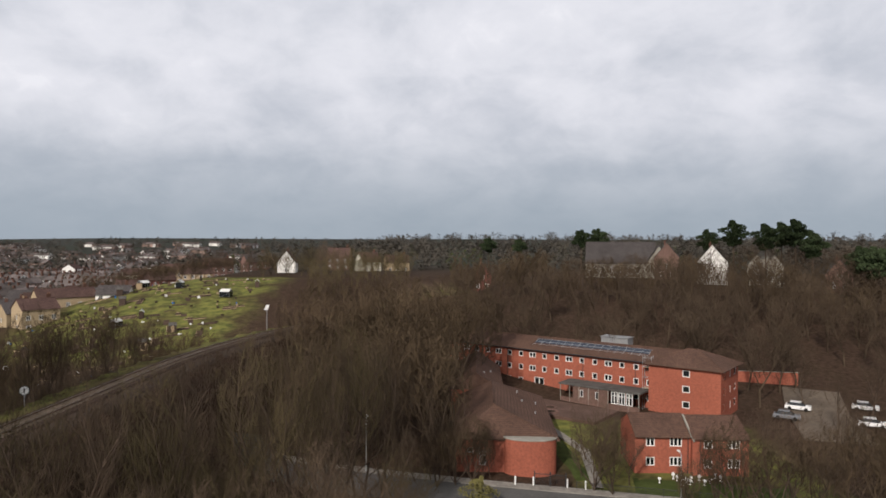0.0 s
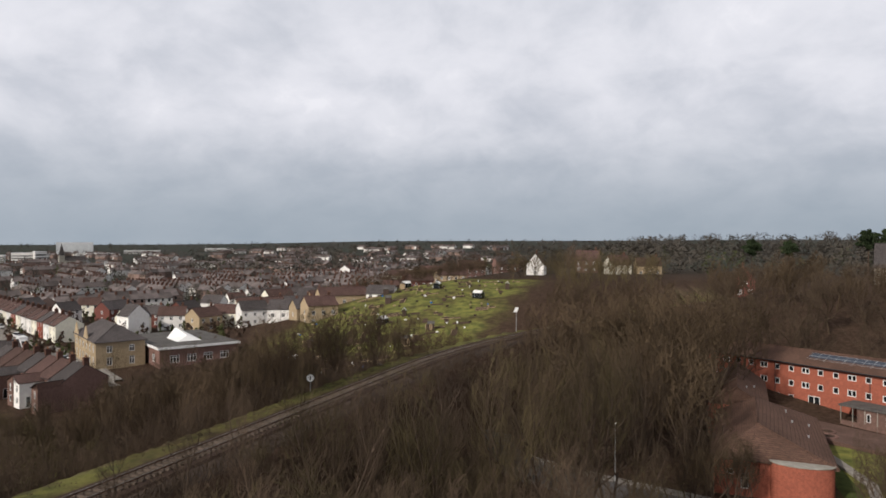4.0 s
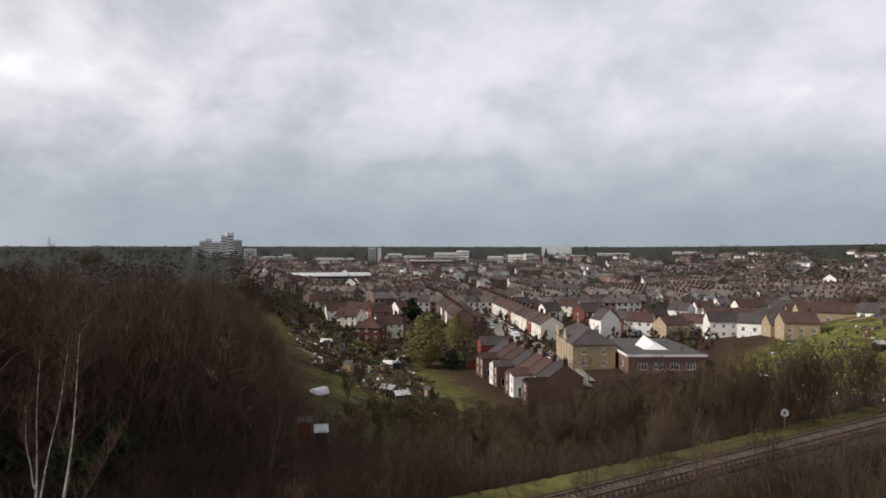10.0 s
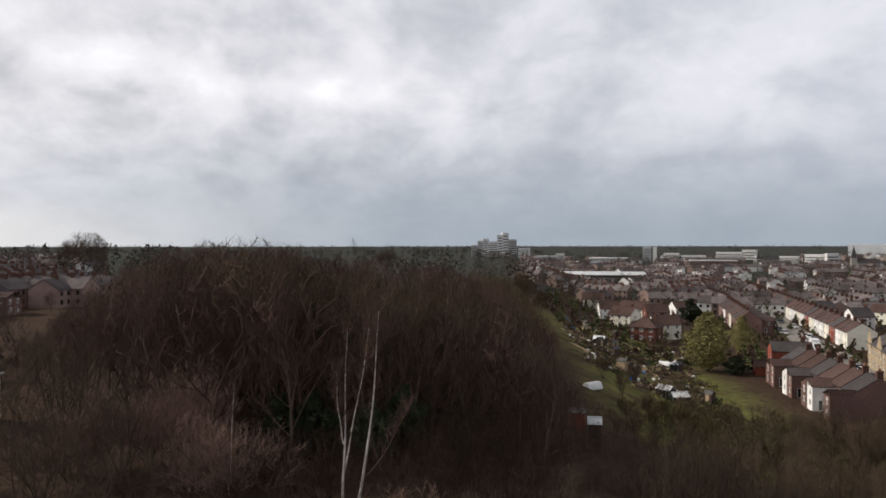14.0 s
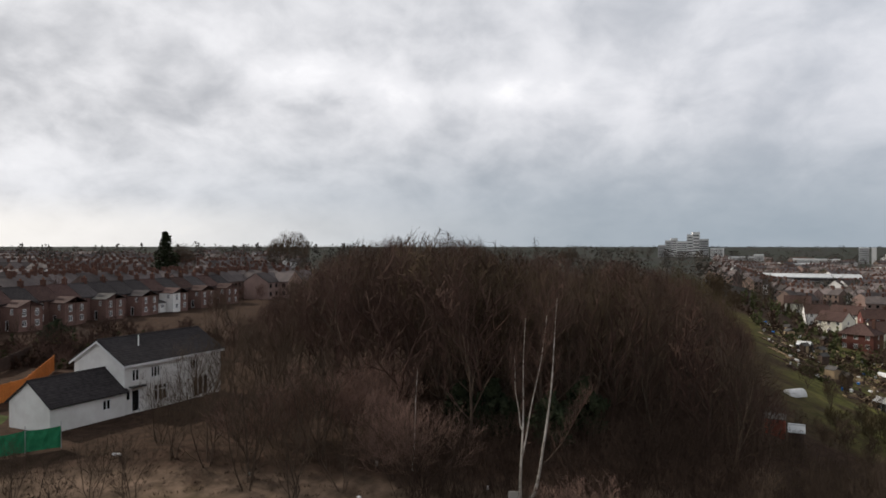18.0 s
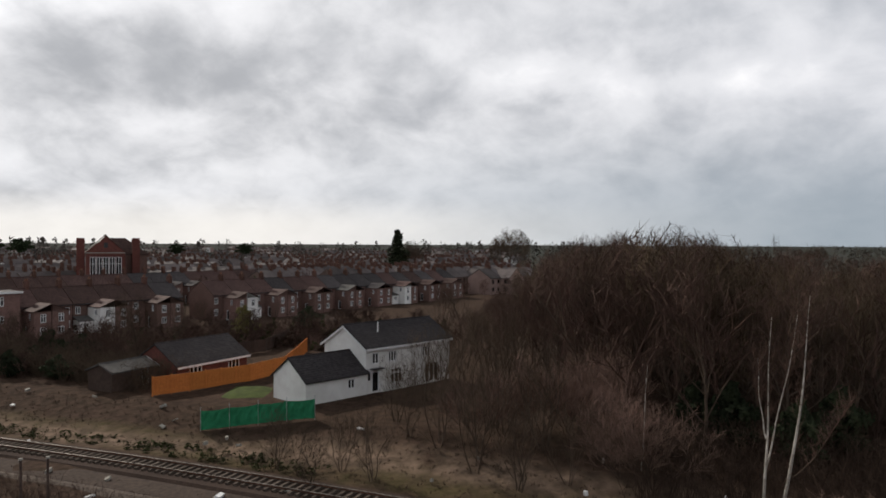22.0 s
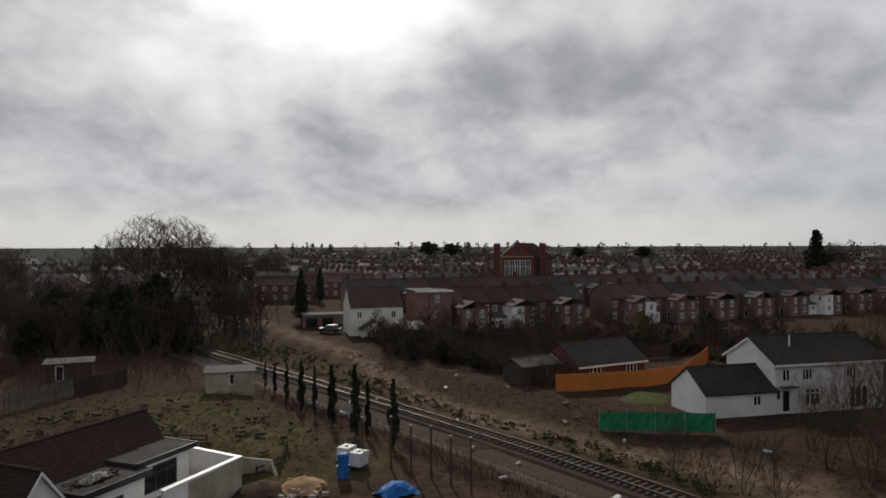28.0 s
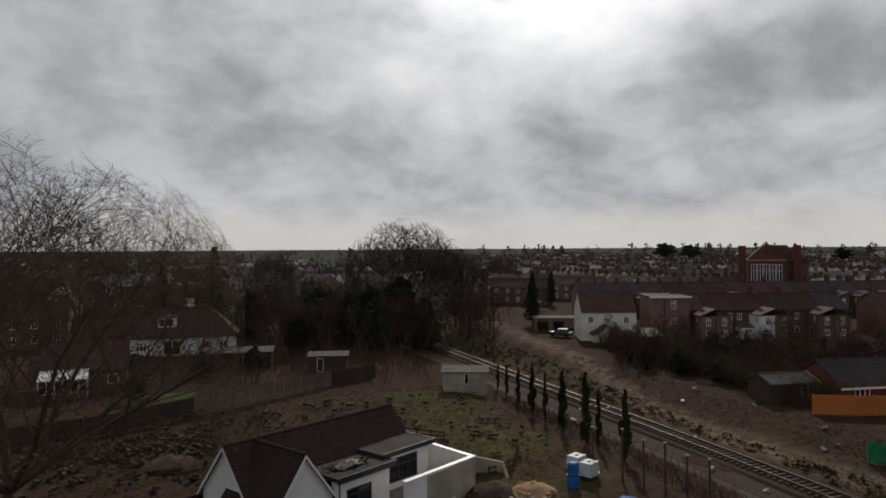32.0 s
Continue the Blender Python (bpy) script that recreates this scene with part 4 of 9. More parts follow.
def leaf_cloud(rnd, n, rx, ry, z0, z1, size, shape=0.5, lobes=9):
    """Many small leaf clumps on a crown of uneven lobes with gaps; shape: where the crown is widest, from bottom 0 to top 1."""
    g, H = Geo(), z1 - z0
    blobs = []
    for i in range(lobes):
        f = (i + 0.5) / lobes
        w = (f / shape) ** 0.5 if f < shape else ((1 - f) / (1 - shape)) ** 0.75
        a = i * 2.4 + rnd.uniform(-0.4, 0.4)
        off = w * rnd.uniform(0.25, 0.6)
        s = max(0.18, w) * rnd.uniform(0.45, 0.7)
        blobs.append((rx * off * math.cos(a), ry * off * math.sin(a), z0 + H * min(0.93, max(0.1, f)), rx * s, max(H / lobes * 1.1, H * 0.13)))
    for _ in range(n):
        bx, by, bz, br, bh = rnd.choice(blobs)
        v = Vector((rnd.gauss(0, 1), rnd.gauss(0, 1), rnd.gauss(0.25, 1))).normalized() * (1 - 0.5 * rnd.random() ** 2)
        c = Vector((bx + v.x * br, by + v.y * br, min(z1, max(z0 + 0.05, bz + v.z * bh))))
        d = Vector((rnd.gauss(0, 1), rnd.gauss(0, 1), rnd.gauss(0, 1))).normalized() * size * rnd.uniform(0.5, 1.3)
        e = d.orthogonal().normalized() * size * 0.5
        w = d.cross(e).normalized() * size * 0.22
        g.add([c - d, c + e + w, c + d, c - e + w], [(0, 1, 2), (0, 2, 3), (0, 3, 1), (1, 3, 2)])
    return g


class LeafKind:
    def __init__(self, seed, h, rx, name, label, leaf, group, n=900, size=0.3, z0=0.1, shape=0.4, trunk=0.12, lobes=9):
        rnd = random.Random(seed)
        self.h, self.name, self.label, self.group = h, name, label, group
        t = Geo().tube((0, 0, -0.3), (0, 0, h * 0.5), trunk, trunk * 0.6, 6).tube((0, 0, h * 0.5), (0.05, 0, h * 0.9), trunk * 0.6, trunk * 0.15, 5)
        for i in range(7):
            a = i * 2.4
            zz = h * (z0 + (0.78 - z0) * (i + 0.5) / 7)
            t.tube((0, 0, zz), (rx * 0.6 * math.cos(a), rx * 0.6 * math.sin(a), zz + h * 0.1), trunk * 0.35, trunk * 0.1, 4)
        self.trunk = t.mesh("trunk", M["bark"])
        self.crown = leaf_cloud(rnd, n, rx, rx, h * z0, h, size, shape, lobes).mesh("crown", M[leaf])

    def put(self, x, y, h, turn=0.0, wide=1.0, category="tree"):
        k = h / self.h
        t = new(self.name)
        t.matrix_basis = pose(x, y, ground(x, y), 0, 0, turn) @ Matrix.Diagonal((k * wide, k * wide, k, 1))
        tagged(t, self.label, category, self.group)
        part("trunk", self.trunk, None, t)
        part("crown", self.crown, None, t)
        return t


CYPRESS = LeafKind(3, 6.0, 0.46, "cypress", "slim dark green columnar cypress beside the railway", "needle", "cypresses along the garden edge", 1500, 0.15, 0.03, 0.3, 0.07, 8)
EVER = [LeafKind(5 + i, 11.0, 5.2, "evergreen_tree", "dense dark evergreen tree with an uneven crown", "needle", "evergreen clump", 4200, 0.4, 0.02, 0.35, 0.25, 16) for i in range(2)]
CONIFER = LeafKind(9, 14.0, 3.2, "conifer", "tall dark conifer with tiered branches", "needle", "conifers", 1800, 0.4, 0.1, 0.12, 0.25, 14)
PINE = LeafKind(12, 13.0, 4.0, "pine_tree", "scots pine with a flat green crown on a bare trunk", "pine", "pines on the hill", 2400, 0.34, 0.6, 0.55, 0.25)
BUSH = [LeafKind(15 + i, 3.0, 2.2, "evergreen_bush", "rounded dark green garden bush", "needle", "garden bushes", 1100, 0.24, 0.0, 0.4, 0.06) for i in range(2)]
WILLOWB = LeafKind(18, 14.0, 7.0, "willow_tree", "broad yellow green willow with fine dense shoots", "willow", "willows", 6500, 0.34, 0.06, 0.45, 0.3, 22)
GOLD = LeafKind(20, 4.0, 2.4, "yellow_shrub", "pale yellow green shrub", "willow", "", 1600, 0.16, 0.0, 0.45, 0.06)

OAK = kinds(1, 95, 22.0, "bare_oak", "broad bare oak with a wide rounded crown of twigs", "bark", "twig", "bare oaks",
            kids=(10, 8, 7, 6), levels=5, spread=0.62, up=0.14, first=0.2, minr=0.014, trunk_r=0.2, wob=0.13, stems=8, lean=(0.2, 1.3), dome=11.5, fork=3.5, barked=0)
FAROAK = kinds(1, 97, 20.0, "bare_oak", "broad bare tree standing high over the gardens", "bark", "twig", "bare oaks",
               kids=(10, 9, 12, 0), levels=4, spread=0.6, up=0.3, first=0.3, minr=0.032, trunk_r=0.22, wob=0.16, stems=7, lean=(0.15, 1.1), dome=8.5, fork=5.0)
ROUND = kinds(3, 160, 15.0, "rounded_tree", "bare tree with a full rounded crown of ochre brown twigs", "bark", "ochretwig", "rounded trees",
              kids=(8, 6, 6, 0), levels=4, spread=0.6, up=0.3, first=0.15, minr=0.034, trunk_r=0.13, wob=0.14, stems=5, lean=(0.1, 0.7), dome=4.6, fork=2.0)
PINK = kinds(3, 140, 8.0, "bare_shrub", "tall bare shrub with a haze of pinkish brown twigs", "bark", "pinktwig", "shrubs before the mound",
             kids=(10, 7, 5, 0), spread=0.4, up=0.4, first=0.12, stems=4, trunk_r=0.06, minr=0.014, lean=(0.15, 0.6))
BIRCH = kinds(2, 120, 14.0, "birch_tree", "slender birch with a pale white peeling trunk", "birch", "redtwig", "birches at the edge of the wood",
              kids=(12, 5, 4, 0), spread=0.2, up=0.8, first=0.45, trunk_r=0.13, minr=0.016, wob=0.06, barked=0)


def undergrowth(name, rnd, n, place, lo, hi, material, label, lean=0.5, r=0.014):
    """Brambles and shoots as one mass."""
    g = Geo()
    for _ in range(n):
        x, y = place(rnd)
        z = ground(x, y)
        for _k in range(4):
            bx, by = x + rnd.gauss(0, 0.35), y + rnd.gauss(0, 0.35)
            h = rnd.uniform(lo, hi)
            ax, ay = rnd.gauss(0, lean) * h, rnd.gauss(0, lean) * h
            p, q, s = Vector((bx, by, z - 0.1)), Vector((bx + ax * 0.4, by + ay * 0.4, z + h * 0.6)), Vector((bx + ax, by + ay, z + h))
            g.tube(p, q, r, r * 0.8, 3, cap=False).spike(q, s, r * 0.8)
            for j in range(2):
                e = q.lerp(s, rnd.random())
                g.spike(e, e + Vector((rnd.gauss(0, 0.3), rnd.gauss(0, 0.3), rnd.uniform(0, 0.4))) * h * 0.6, r * 0.6)
    return tagged(part(name, g, M[material]), label, "undergrowth", kind="stuff")


rnd = random.Random(301)


def in_mound(rnd):
    return polar(rnd.uniform(69.5, 97), math.exp(rnd.uniform(math.log(47), math.log(105))))


undergrowth("wood_undergrowth", rnd, 2600, in_mound, 0.8, 3.6, "shrub", "dense dark brown brushwood under the trees of the mound", r=0.022)


def in_valley(rnd):
    while True:
        yaw = rnd.uniform(2, 60)
        x, y = polar(yaw, rnd.uniform(34, rail_r(yaw) - 6))
        if not (y > 79 and x > -18):
            return x, y


undergrowth("valley_undergrowth", rnd, 2000, in_valley, 0.6, 2.6, "twig", "brown brambles and saplings below the railway", r=0.02)


def in_bank(rnd):
    yaw = rnd.uniform(26, 69)
    return polar(yaw, rail_r(yaw) + rnd.uniform(7.5, 30))


undergrowth("bank_undergrowth", rnd, 1500, in_bank, 0.5, 2.2, "twig", "brown brambles on the far railway bank", r=0.018)


def in_yard_side(rnd):
    y = rnd.uniform(-75, -20)
    return rail_x(y) + rnd.uniform(5.2, 11), y


undergrowth("bank_brambles", rnd, 700, in_yard_side, 0.2, 0.9, "redtwig", "low reddish brown brambles beside the track", r=0.014)

def bank_side(rnd):
    y = rnd.uniform(5, 205)
    return rail_x(y) + rnd.uniform(2.9, 10), y


undergrowth("near_bank_brambles", rnd, 1500, bank_side, 0.3, 1.3, "twig", "dark brown brambles on the near railway bank", r=0.03)


def hedge_line(rnd):
    y = rnd.uniform(-104, -57)
    return rail_x(y) - rnd.uniform(16, 24) + 0.12 * (y + 57), y


undergrowth("garden_hedges", rnd, 1500, hedge_line, 0.8, 3.4, "twig", "overgrown brown hedges between gardens and railway", r=0.025)


def south_gardens(rnd):
    while True:
        x, y = polar(rnd.uniform(112, 149), rnd.uniform(94, 128))
        if not (x < -58 and y > -66 and x > -88):
            return x, y


undergrowth("garden_growth", rnd, 2000, south_gardens, 0.5, 2.6, "redtwig", "bare shrubs and climbers in the back gardens", r=0.025)


def wild_garden(rnd):
    while True:
        x, y = rnd.uniform(-26, 26), rnd.uniform(-132, -82)
        if abs(x - 7) > 10 or abs(y + 121) > 8:
            return x, y


undergrowth("wild_garden_growth", rnd, 1100, wild_garden, 0.5, 3.2, "redtwig", "dark bare shrubs of overgrown gardens", r=0.025)
undergrowth("rough_garden_growth", rnd, 500, lambda r: (r.uniform(-4, 20), r.uniform(-74, -56)), 0.2, 1.2, "twig", "dark brambles in the rough garden", r=0.018)


def town_shrubs():
    """Hedges and shrubs between the houses of the valley, as one mass."""
    rnd = random.Random(67)
    for mt, n, lab in (("ivy", 420, "dull green hedges and shrubs between the town's houses"), ("shrub", 520, "bare brown hedges and shrubs between the town's houses")):
        g = Geo()
        for _ in range(n):
            yaw, r = rnd.uniform(24, 71), rnd.uniform(190, 345)
            x, y = polar(yaw, r)
            if yaw < 36 and r < 232:
                continue
            h, w = rnd.uniform(1.0, 4.5), rnd.uniform(0.8, 2.2)
            g.join(leaf_cloud(rnd, 26, w, w, 0, h, 0.6, 0.4, 4), Matrix.Translation((x, y, ground(x, y))))
        tagged(part("town_shrubs", g, M[mt]), lab, "shrubs", kind="stuff")


town_shrubs()

def verge_growth():
    """Low green brambles between the track and the path, as one mass."""
    rnd, g = random.Random(611), Geo()
    for _ in range(420):
        y = rnd.uniform(-122, -28)
        x = rail_x(y) - rnd.uniform(2.8, 5.6 + 0.10 * max(0.0, -62 - y))
        w, h = rnd.uniform(0.3, 0.9), rnd.uniform(0.10, 0.42)
        g.join(leaf_cloud(rnd, 14, w, w, 0, h, 0.16, 0.4, 4), Matrix.Translation((x, y, ground(x, y))))
    tagged(part("verge_growth", g, M["ivy"]), "low dark green brambles between the track and the path", "undergrowth", kind="stuff")


verge_growth()
# single trees that stand out
BIRCH[0].put(*polar(96.4, 52.0), 8.5, 80, wide=0.75)


def birch_clump(yaw, r, stems, label, seed):
    """A birch of bowed white stems; each stem: start along and up, height, sweep, bow, thickness."""
    rnd = random.Random(seed)
    x, y = polar(yaw, r)
    t = new("birch_tree")
    t.matrix_basis = pose(x, y, ground(x, y) - 0.1, 0, 0, yaw)
    tagged(t, label, "tree", "birches at the edge of the wood")
    twigs = Geo()
    for i, (u, v, h, sweep, bow, thick) in enumerate(stems):
        g, last, back = Geo(), None, rnd.uniform(-0.5, 0.5)
        for j in range(19):
            f = j / 18
            w = 0.05 * math.sin(f * 9 + seed + i * 2) * min(1, f * 4)
            q = Vector((u + sweep * f ** bow + w, back * f + w * 0.7, v + h * f))
            rad = thick * (1 - f) ** 1.15 * (0.75 if f > 0.1 else 0.9) + 0.012
            if last:
                g.tube(last[0], q, last[1], rad, 7)
                for _ in range(5 if f > 0.45 else 1 if f > 0.2 else 0):
                    a, n = rnd.uniform(0, 6.28), rnd.uniform(0.5, 1.7)
                    m = q + Vector((math.cos(a) * 0.45, math.sin(a) * 0.45, 0.75)) * n * 0.6
                    twigs.tube(q, m, 0.016, 0.011, 3)
                    for _ in range(4):
                        twigs.tube(m, m + Vector((rnd.gauss(0, 0.3), rnd.gauss(0, 0.3), rnd.uniform(0.1, 0.7))), 0.011, 0.005, 3)
            last = (q, rad)
        part("trunk" if v < 0.5 else "limb", g, M["bark" if abs(sweep) > 2.5 else "birch"], t)
    part("crown", twigs, M["redtwig"], t)


birch_clump(87.6, 48.0, ((0, 0, 12.6, 0.35, 1.0, 0.12), (0.12, 5.0, 5.0, -0.55, 0.6, 0.05), (0.12, 3.2, 9.6, 1.75, 0.9, 0.07)),
            "slender forked birch with pale white peeling stems", 4)
birch_clump(87.1, 48.0, ((0, 0, 14.0, 2.1, 0.45, 0.15), (1.05, 2.7, 4.6, 3.0, 0.75, 0.05)),
            "bowed birch with a pale white trunk swept aside at its foot", 9)
OAK[0].put(*polar(195.0, 49.0), 24.0, 40, wide=1.1)
FAROAK[0].put(*polar(166.0, 140.0), 24.6, 200, wide=1.15)
FAROAK[0].put(*polar(161.8, 150.0), 17.5, 20)
FAROAK[0].put(*polar(106.6, 330.0), 24.0, 90)
FAROAK[0].put(*polar(84.0, 420), 16, 10)
FAROAK[0].put(*polar(158.0, 260.0), 15, 110)
FAROAK[0].put(*polar(176.5, 230.0), 17, 60)
for yaw, r, h in ((166.3, 132, 12.5), (170.5, 118, 9.0), (173, 125, 9.5), (168, 112, 7.5), (164.4, 124, 9), (174.6, 112, 6), (168.8, 124, 10), (178.4, 132, 9)):
    EVER[int(r) % 2].put(*polar(yaw, r), h, yaw * 3)
for yaw, r, h in ((181.0, 150, 17), (184.8, 165, 13), (155.5, 150, 11), (154.0, 200, 10)):
    CONIFER.put(*polar(yaw, r), h, yaw)
CONIFER.put(*polar(115.8, 300), 21.5, 40, 1.5)
FAROAK[0].put(*polar(114.6, 310), 18.0, 300, wide=0.7)
for yaw, r, up in ((145.2, 420, 0.35), (143.3, 430, 0.2), (133.0, 460, -0.1), (128.0, 440, -0.1)):
    PINE.put(*polar(yaw, r), EYE_Z + r * math.tan(radians(up)) - ground(*polar(yaw, r)), yaw * 3, 1.5)
WILLOWB.put(*polar(58.6, 184), 14.5, 30, 1.0)
WILLOWB.put(*polar(56.2, 214), 11.0, 130, 0.8)
BUSH[0].put(*polar(56.6, 182), 4.2, 10, 1.4, "bush")
BUSH[1].put(*polar(59.8, 300), 9, 10, 0.9, "bush")
for yaw, r, h in ((-20.5, 262, 17), (-12.3, 300, 18), (-11.0, 300, 17.5), (-24.5, 230, 19), (-22.3, 236, 19.5), (-26.5, 240, 20), (-31.5, 205, 19.5), (-33, 210, 19), (-3.5, 270, 14), (-6, 280, 13.5), (-27.6, 225, 18), (-30.6, 215, 17), (-25.6, 250, 19)):
    PINE.put(*polar(yaw, r), h, yaw * 7)
GOLD.put(*polar(-2.2, 80.0), 3.4, 0, 1.25, "shrub")
GOLD.put(*polar(128.0, 118.0), 5.5, 60, 0.9, "shrub")
for yaw, r, h, w in ((144.0, 96, 3.0, 1.0), (146.5, 98, 2.6, 1.0), (141.5, 101, 4.5, 0.9), (139.5, 103, 3.6, 1.2), (123.0, 128, 4.2, 1.3), (182.0, 96, 3.2, 1.0), (186.8, 84, 2.8, 0.9), (178.0, 100, 3.0, 1.2), (141.0, 92, 2.6, 1.4), (121.0, 92, 3.0, 0.8), (187.5, 105, 3.0, 1.6)):
    BUSH[int(r) % 2].put(*polar(yaw, r), h, yaw, w, "bush")
# bare trees and shrubs round the gardens, rail side and the home
for yaw, r, h, kk in ((106.0, 49, 8.0, 0), (109.5, 52, 9.5, 1), (112.5, 56, 9.0, 2), (115, 58, 7.0, 3), (118, 51, 6.0, 0), (120.5, 54, 5.5, 1), (123, 50, 5.0, 2), (125.5, 55, 5.2, 3), (104, 55, 10, 1),
                      (108, 60, 10.5, 0), (111, 66, 10, 2), (113.5, 70, 8, 3), (107, 72, 11, 1), (102, 50, 6, 2), (116, 62, 6.5, 1)):
    SCRUB[kk].put(*polar(yaw, r), h, yaw * 5)
for yaw, r, h, kk in ((136.0, 90, 11.5, 0), (134.0, 93, 10.5, 1), (137.2, 97, 9, 2), (144, 104, 8, 3), (147.5, 100, 6.5, 1), (158.5, 106, 9, 4), (164.5, 112, 8, 0), (167, 108, 8.5, 1), (169.5, 110, 9, 2), (171.5, 114, 9, 3), (173.5, 118, 9.5, 4), (175.5, 121, 10, 0), (165.5, 120, 10.5, 2), (170.5, 126, 11.5, 3), (172.5, 131, 12, 0), (168.2, 131, 12.5, 4), (176.8, 128, 11, 3), (162.8, 118, 8.5, 3), (166.3, 103, 6.5, 0), (169, 101, 6, 1)):
    ASH[kk].put(*polar(yaw, r), h, yaw * 5)
for yaw, r, h, kk in ((172.2, 105, 6.5, 2), (161, 120, 12, 0), (162.2, 128, 13, 1), (159.8, 134, 11, 2), (157.2, 150, 8, 3), (176, 150, 14, 0), (179, 170, 12, 1), (186.2, 140, 11, 2), (189, 120, 10, 3), (192.5, 100, 12, 4), (195.5, 92, 13, 0), (177, 112, 7, 1), (150.5, 170, 8, 2), (131.5, 122, 7, 4), (126, 132, 6, 1), (113.5, 108, 8, 2), (110.6, 118, 10, 0), (112.2, 140, 9, 3)):
    ASH[kk].put(*polar(yaw, r), h, yaw * 5)
for yaw, r, h, kk in ((-12.0, 93, 11, 0), (-11.0, 98, 9, 2), (-24.5, 86, 13, 1), (-26.0, 90, 12, 3), (-28.5, 95, 12.5, 0), (-31.5, 88, 13.5, 2), (-30.0, 104, 11, 4), (-33, 100, 12, 1), (1.0, 96, 11, 3), (-1.0, 100, 10, 1), (-14, 100, 7, 2), (3.5, 104, 13, 0), (1.5, 110, 12, 2), (-0.5, 116, 12, 4), (1.6, 88, 9, 0), (0.2, 90.5, 10, 4), (-1.6, 89, 9.5, 2), (2.8, 87, 8, 1), (-3.2, 90, 8.5, 3), (-12.8, 88, 8, 1)):
    ASH[kk].put(*polar(yaw, r), h, yaw * 5)
for yaw, r, h, kk in ((-14.2, 90, 7.5, 0), (-10.6, 91, 6.5, 4), (-23.2, 84, 9, 2), (-27.2, 82, 11, 0), (-29, 125, 11, 1), (-27, 140, 13, 3), (-31, 138, 13, 0)):
    ASH[kk].put(*polar(yaw, r), h, yaw * 5)
for yaw, r, h in ((45.5, 168, 8), (42.5, 162, 9), (40.5, 158, 10), (38, 150, 10), (33.0, 120, 9), (31.5, 132, 9), (44, 150, 7), (36, 146, 9), (62, 196, 9), (65.5, 215, 10), (67.5, 240, 12), (66.5, 262, 12), (60.8, 250, 9), (30, 150, 8), (47.0, 160, 7),
                  (69.0, 230, 14), (70.0, 210, 14), (25.0, 250, 10), (22.5, 255, 12), (20, 262, 11), (17.5, 268, 12), (15.8, 265, 12), (19, 290, 12), (24, 300, 11), (27, 330, 12), (11.0, 260, 13), (9.5, 262, 14), (29, 345, 12), (10.0, 240, 12), (34, 390, 14)):
    (GRN + ASH)[int(r) % 7].put(*polar(yaw, r), h, yaw * 5)


def far_wood():
    """Bare woods and garden trees far off, as one mass."""
    rnd = random.Random(9)
    protos = [grow(random.Random(400 + i), 10.0, kids=(7, 6, 0, 0), levels=3, spread=0.42, up=0.4, first=0.15, minr=0.1, segs=2) for i in range(3)]
    arr = []
    for w, f in protos:
        g = Geo().join(w).join(f)
        tri = [(q[0], q[i], q[i + 1]) for q in g.f for i in range(1, len(q) - 1)]
        arr.append((np.array(g.v), np.array(tri)))
    V, F, n = [], [], 0

    def put(x, y, h, wide):
        nonlocal n
        v, f = arr[rnd.randrange(3)]
        a = rnd.uniform(0, 6.28)
        c, s = math.cos(a) * wide, math.sin(a) * wide
        k = h / 10.0
        q = np.stack([(v[:, 0] * c - v[:, 1] * s) * k + x, (v[:, 0] * s + v[:, 1] * c) * k + y, v[:, 2] * k + land(x, y) - 0.3], 1)
        V.append(q)
        F.append(f + n)
        n += len(q)

    for _ in range(420):     # the town's garden trees
        yaw, r = rnd.uniform(14, 72), math.exp(rnd.uniform(math.log(330), math.log(1500)))
        put(*polar(yaw, r), rnd.uniform(5, 11) * (1 + r / 3000), rnd.uniform(1.0, 1.8))
    for _ in range(260):     # wooded ridge and horizon to the north
        yaw, r = rnd.uniform(-34, 34), rnd.uniform(600, 1500)
        put(*polar(yaw, r), rnd.uniform(11, 18) * (1.0 if yaw > 8 else 1.15), rnd.uniform(1.3, 2.4))
    for _ in range(260):     # south
        yaw, r = rnd.uniform(98, 205), math.exp(rnd.uniform(math.log(300), math.log(1400)))
        put(*polar(yaw, r), rnd.uniform(6, 12) * (1 + r / 4000), rnd.uniform(1.1, 2.0))
    for _ in range(150):     # behind the gardens
        yaw, r = rnd.uniform(172, 203), rnd.uniform(130, 320)
        put(*polar(yaw, r), rnd.uniform(6, 11), rnd.uniform(1.0, 1.5))
    for _ in range(60):     # far side of the mound
        yaw, r = rnd.uniform(64, 100), rnd.uniform(500, 1500)
        put(*polar(yaw, r), rnd.uniform(8, 13), rnd.uniform(1.3, 2.2))
    me = bpy.data.meshes.new("far_wood")
    me.from_pydata(np.concatenate(V).tolist(), [], np.concatenate(F).tolist())
    me.materials.append(M["farwood"])
    tagged(new("far_wood", me), "far bare woods and garden trees up to the horizon", "woods", kind="stuff")


far_wood()


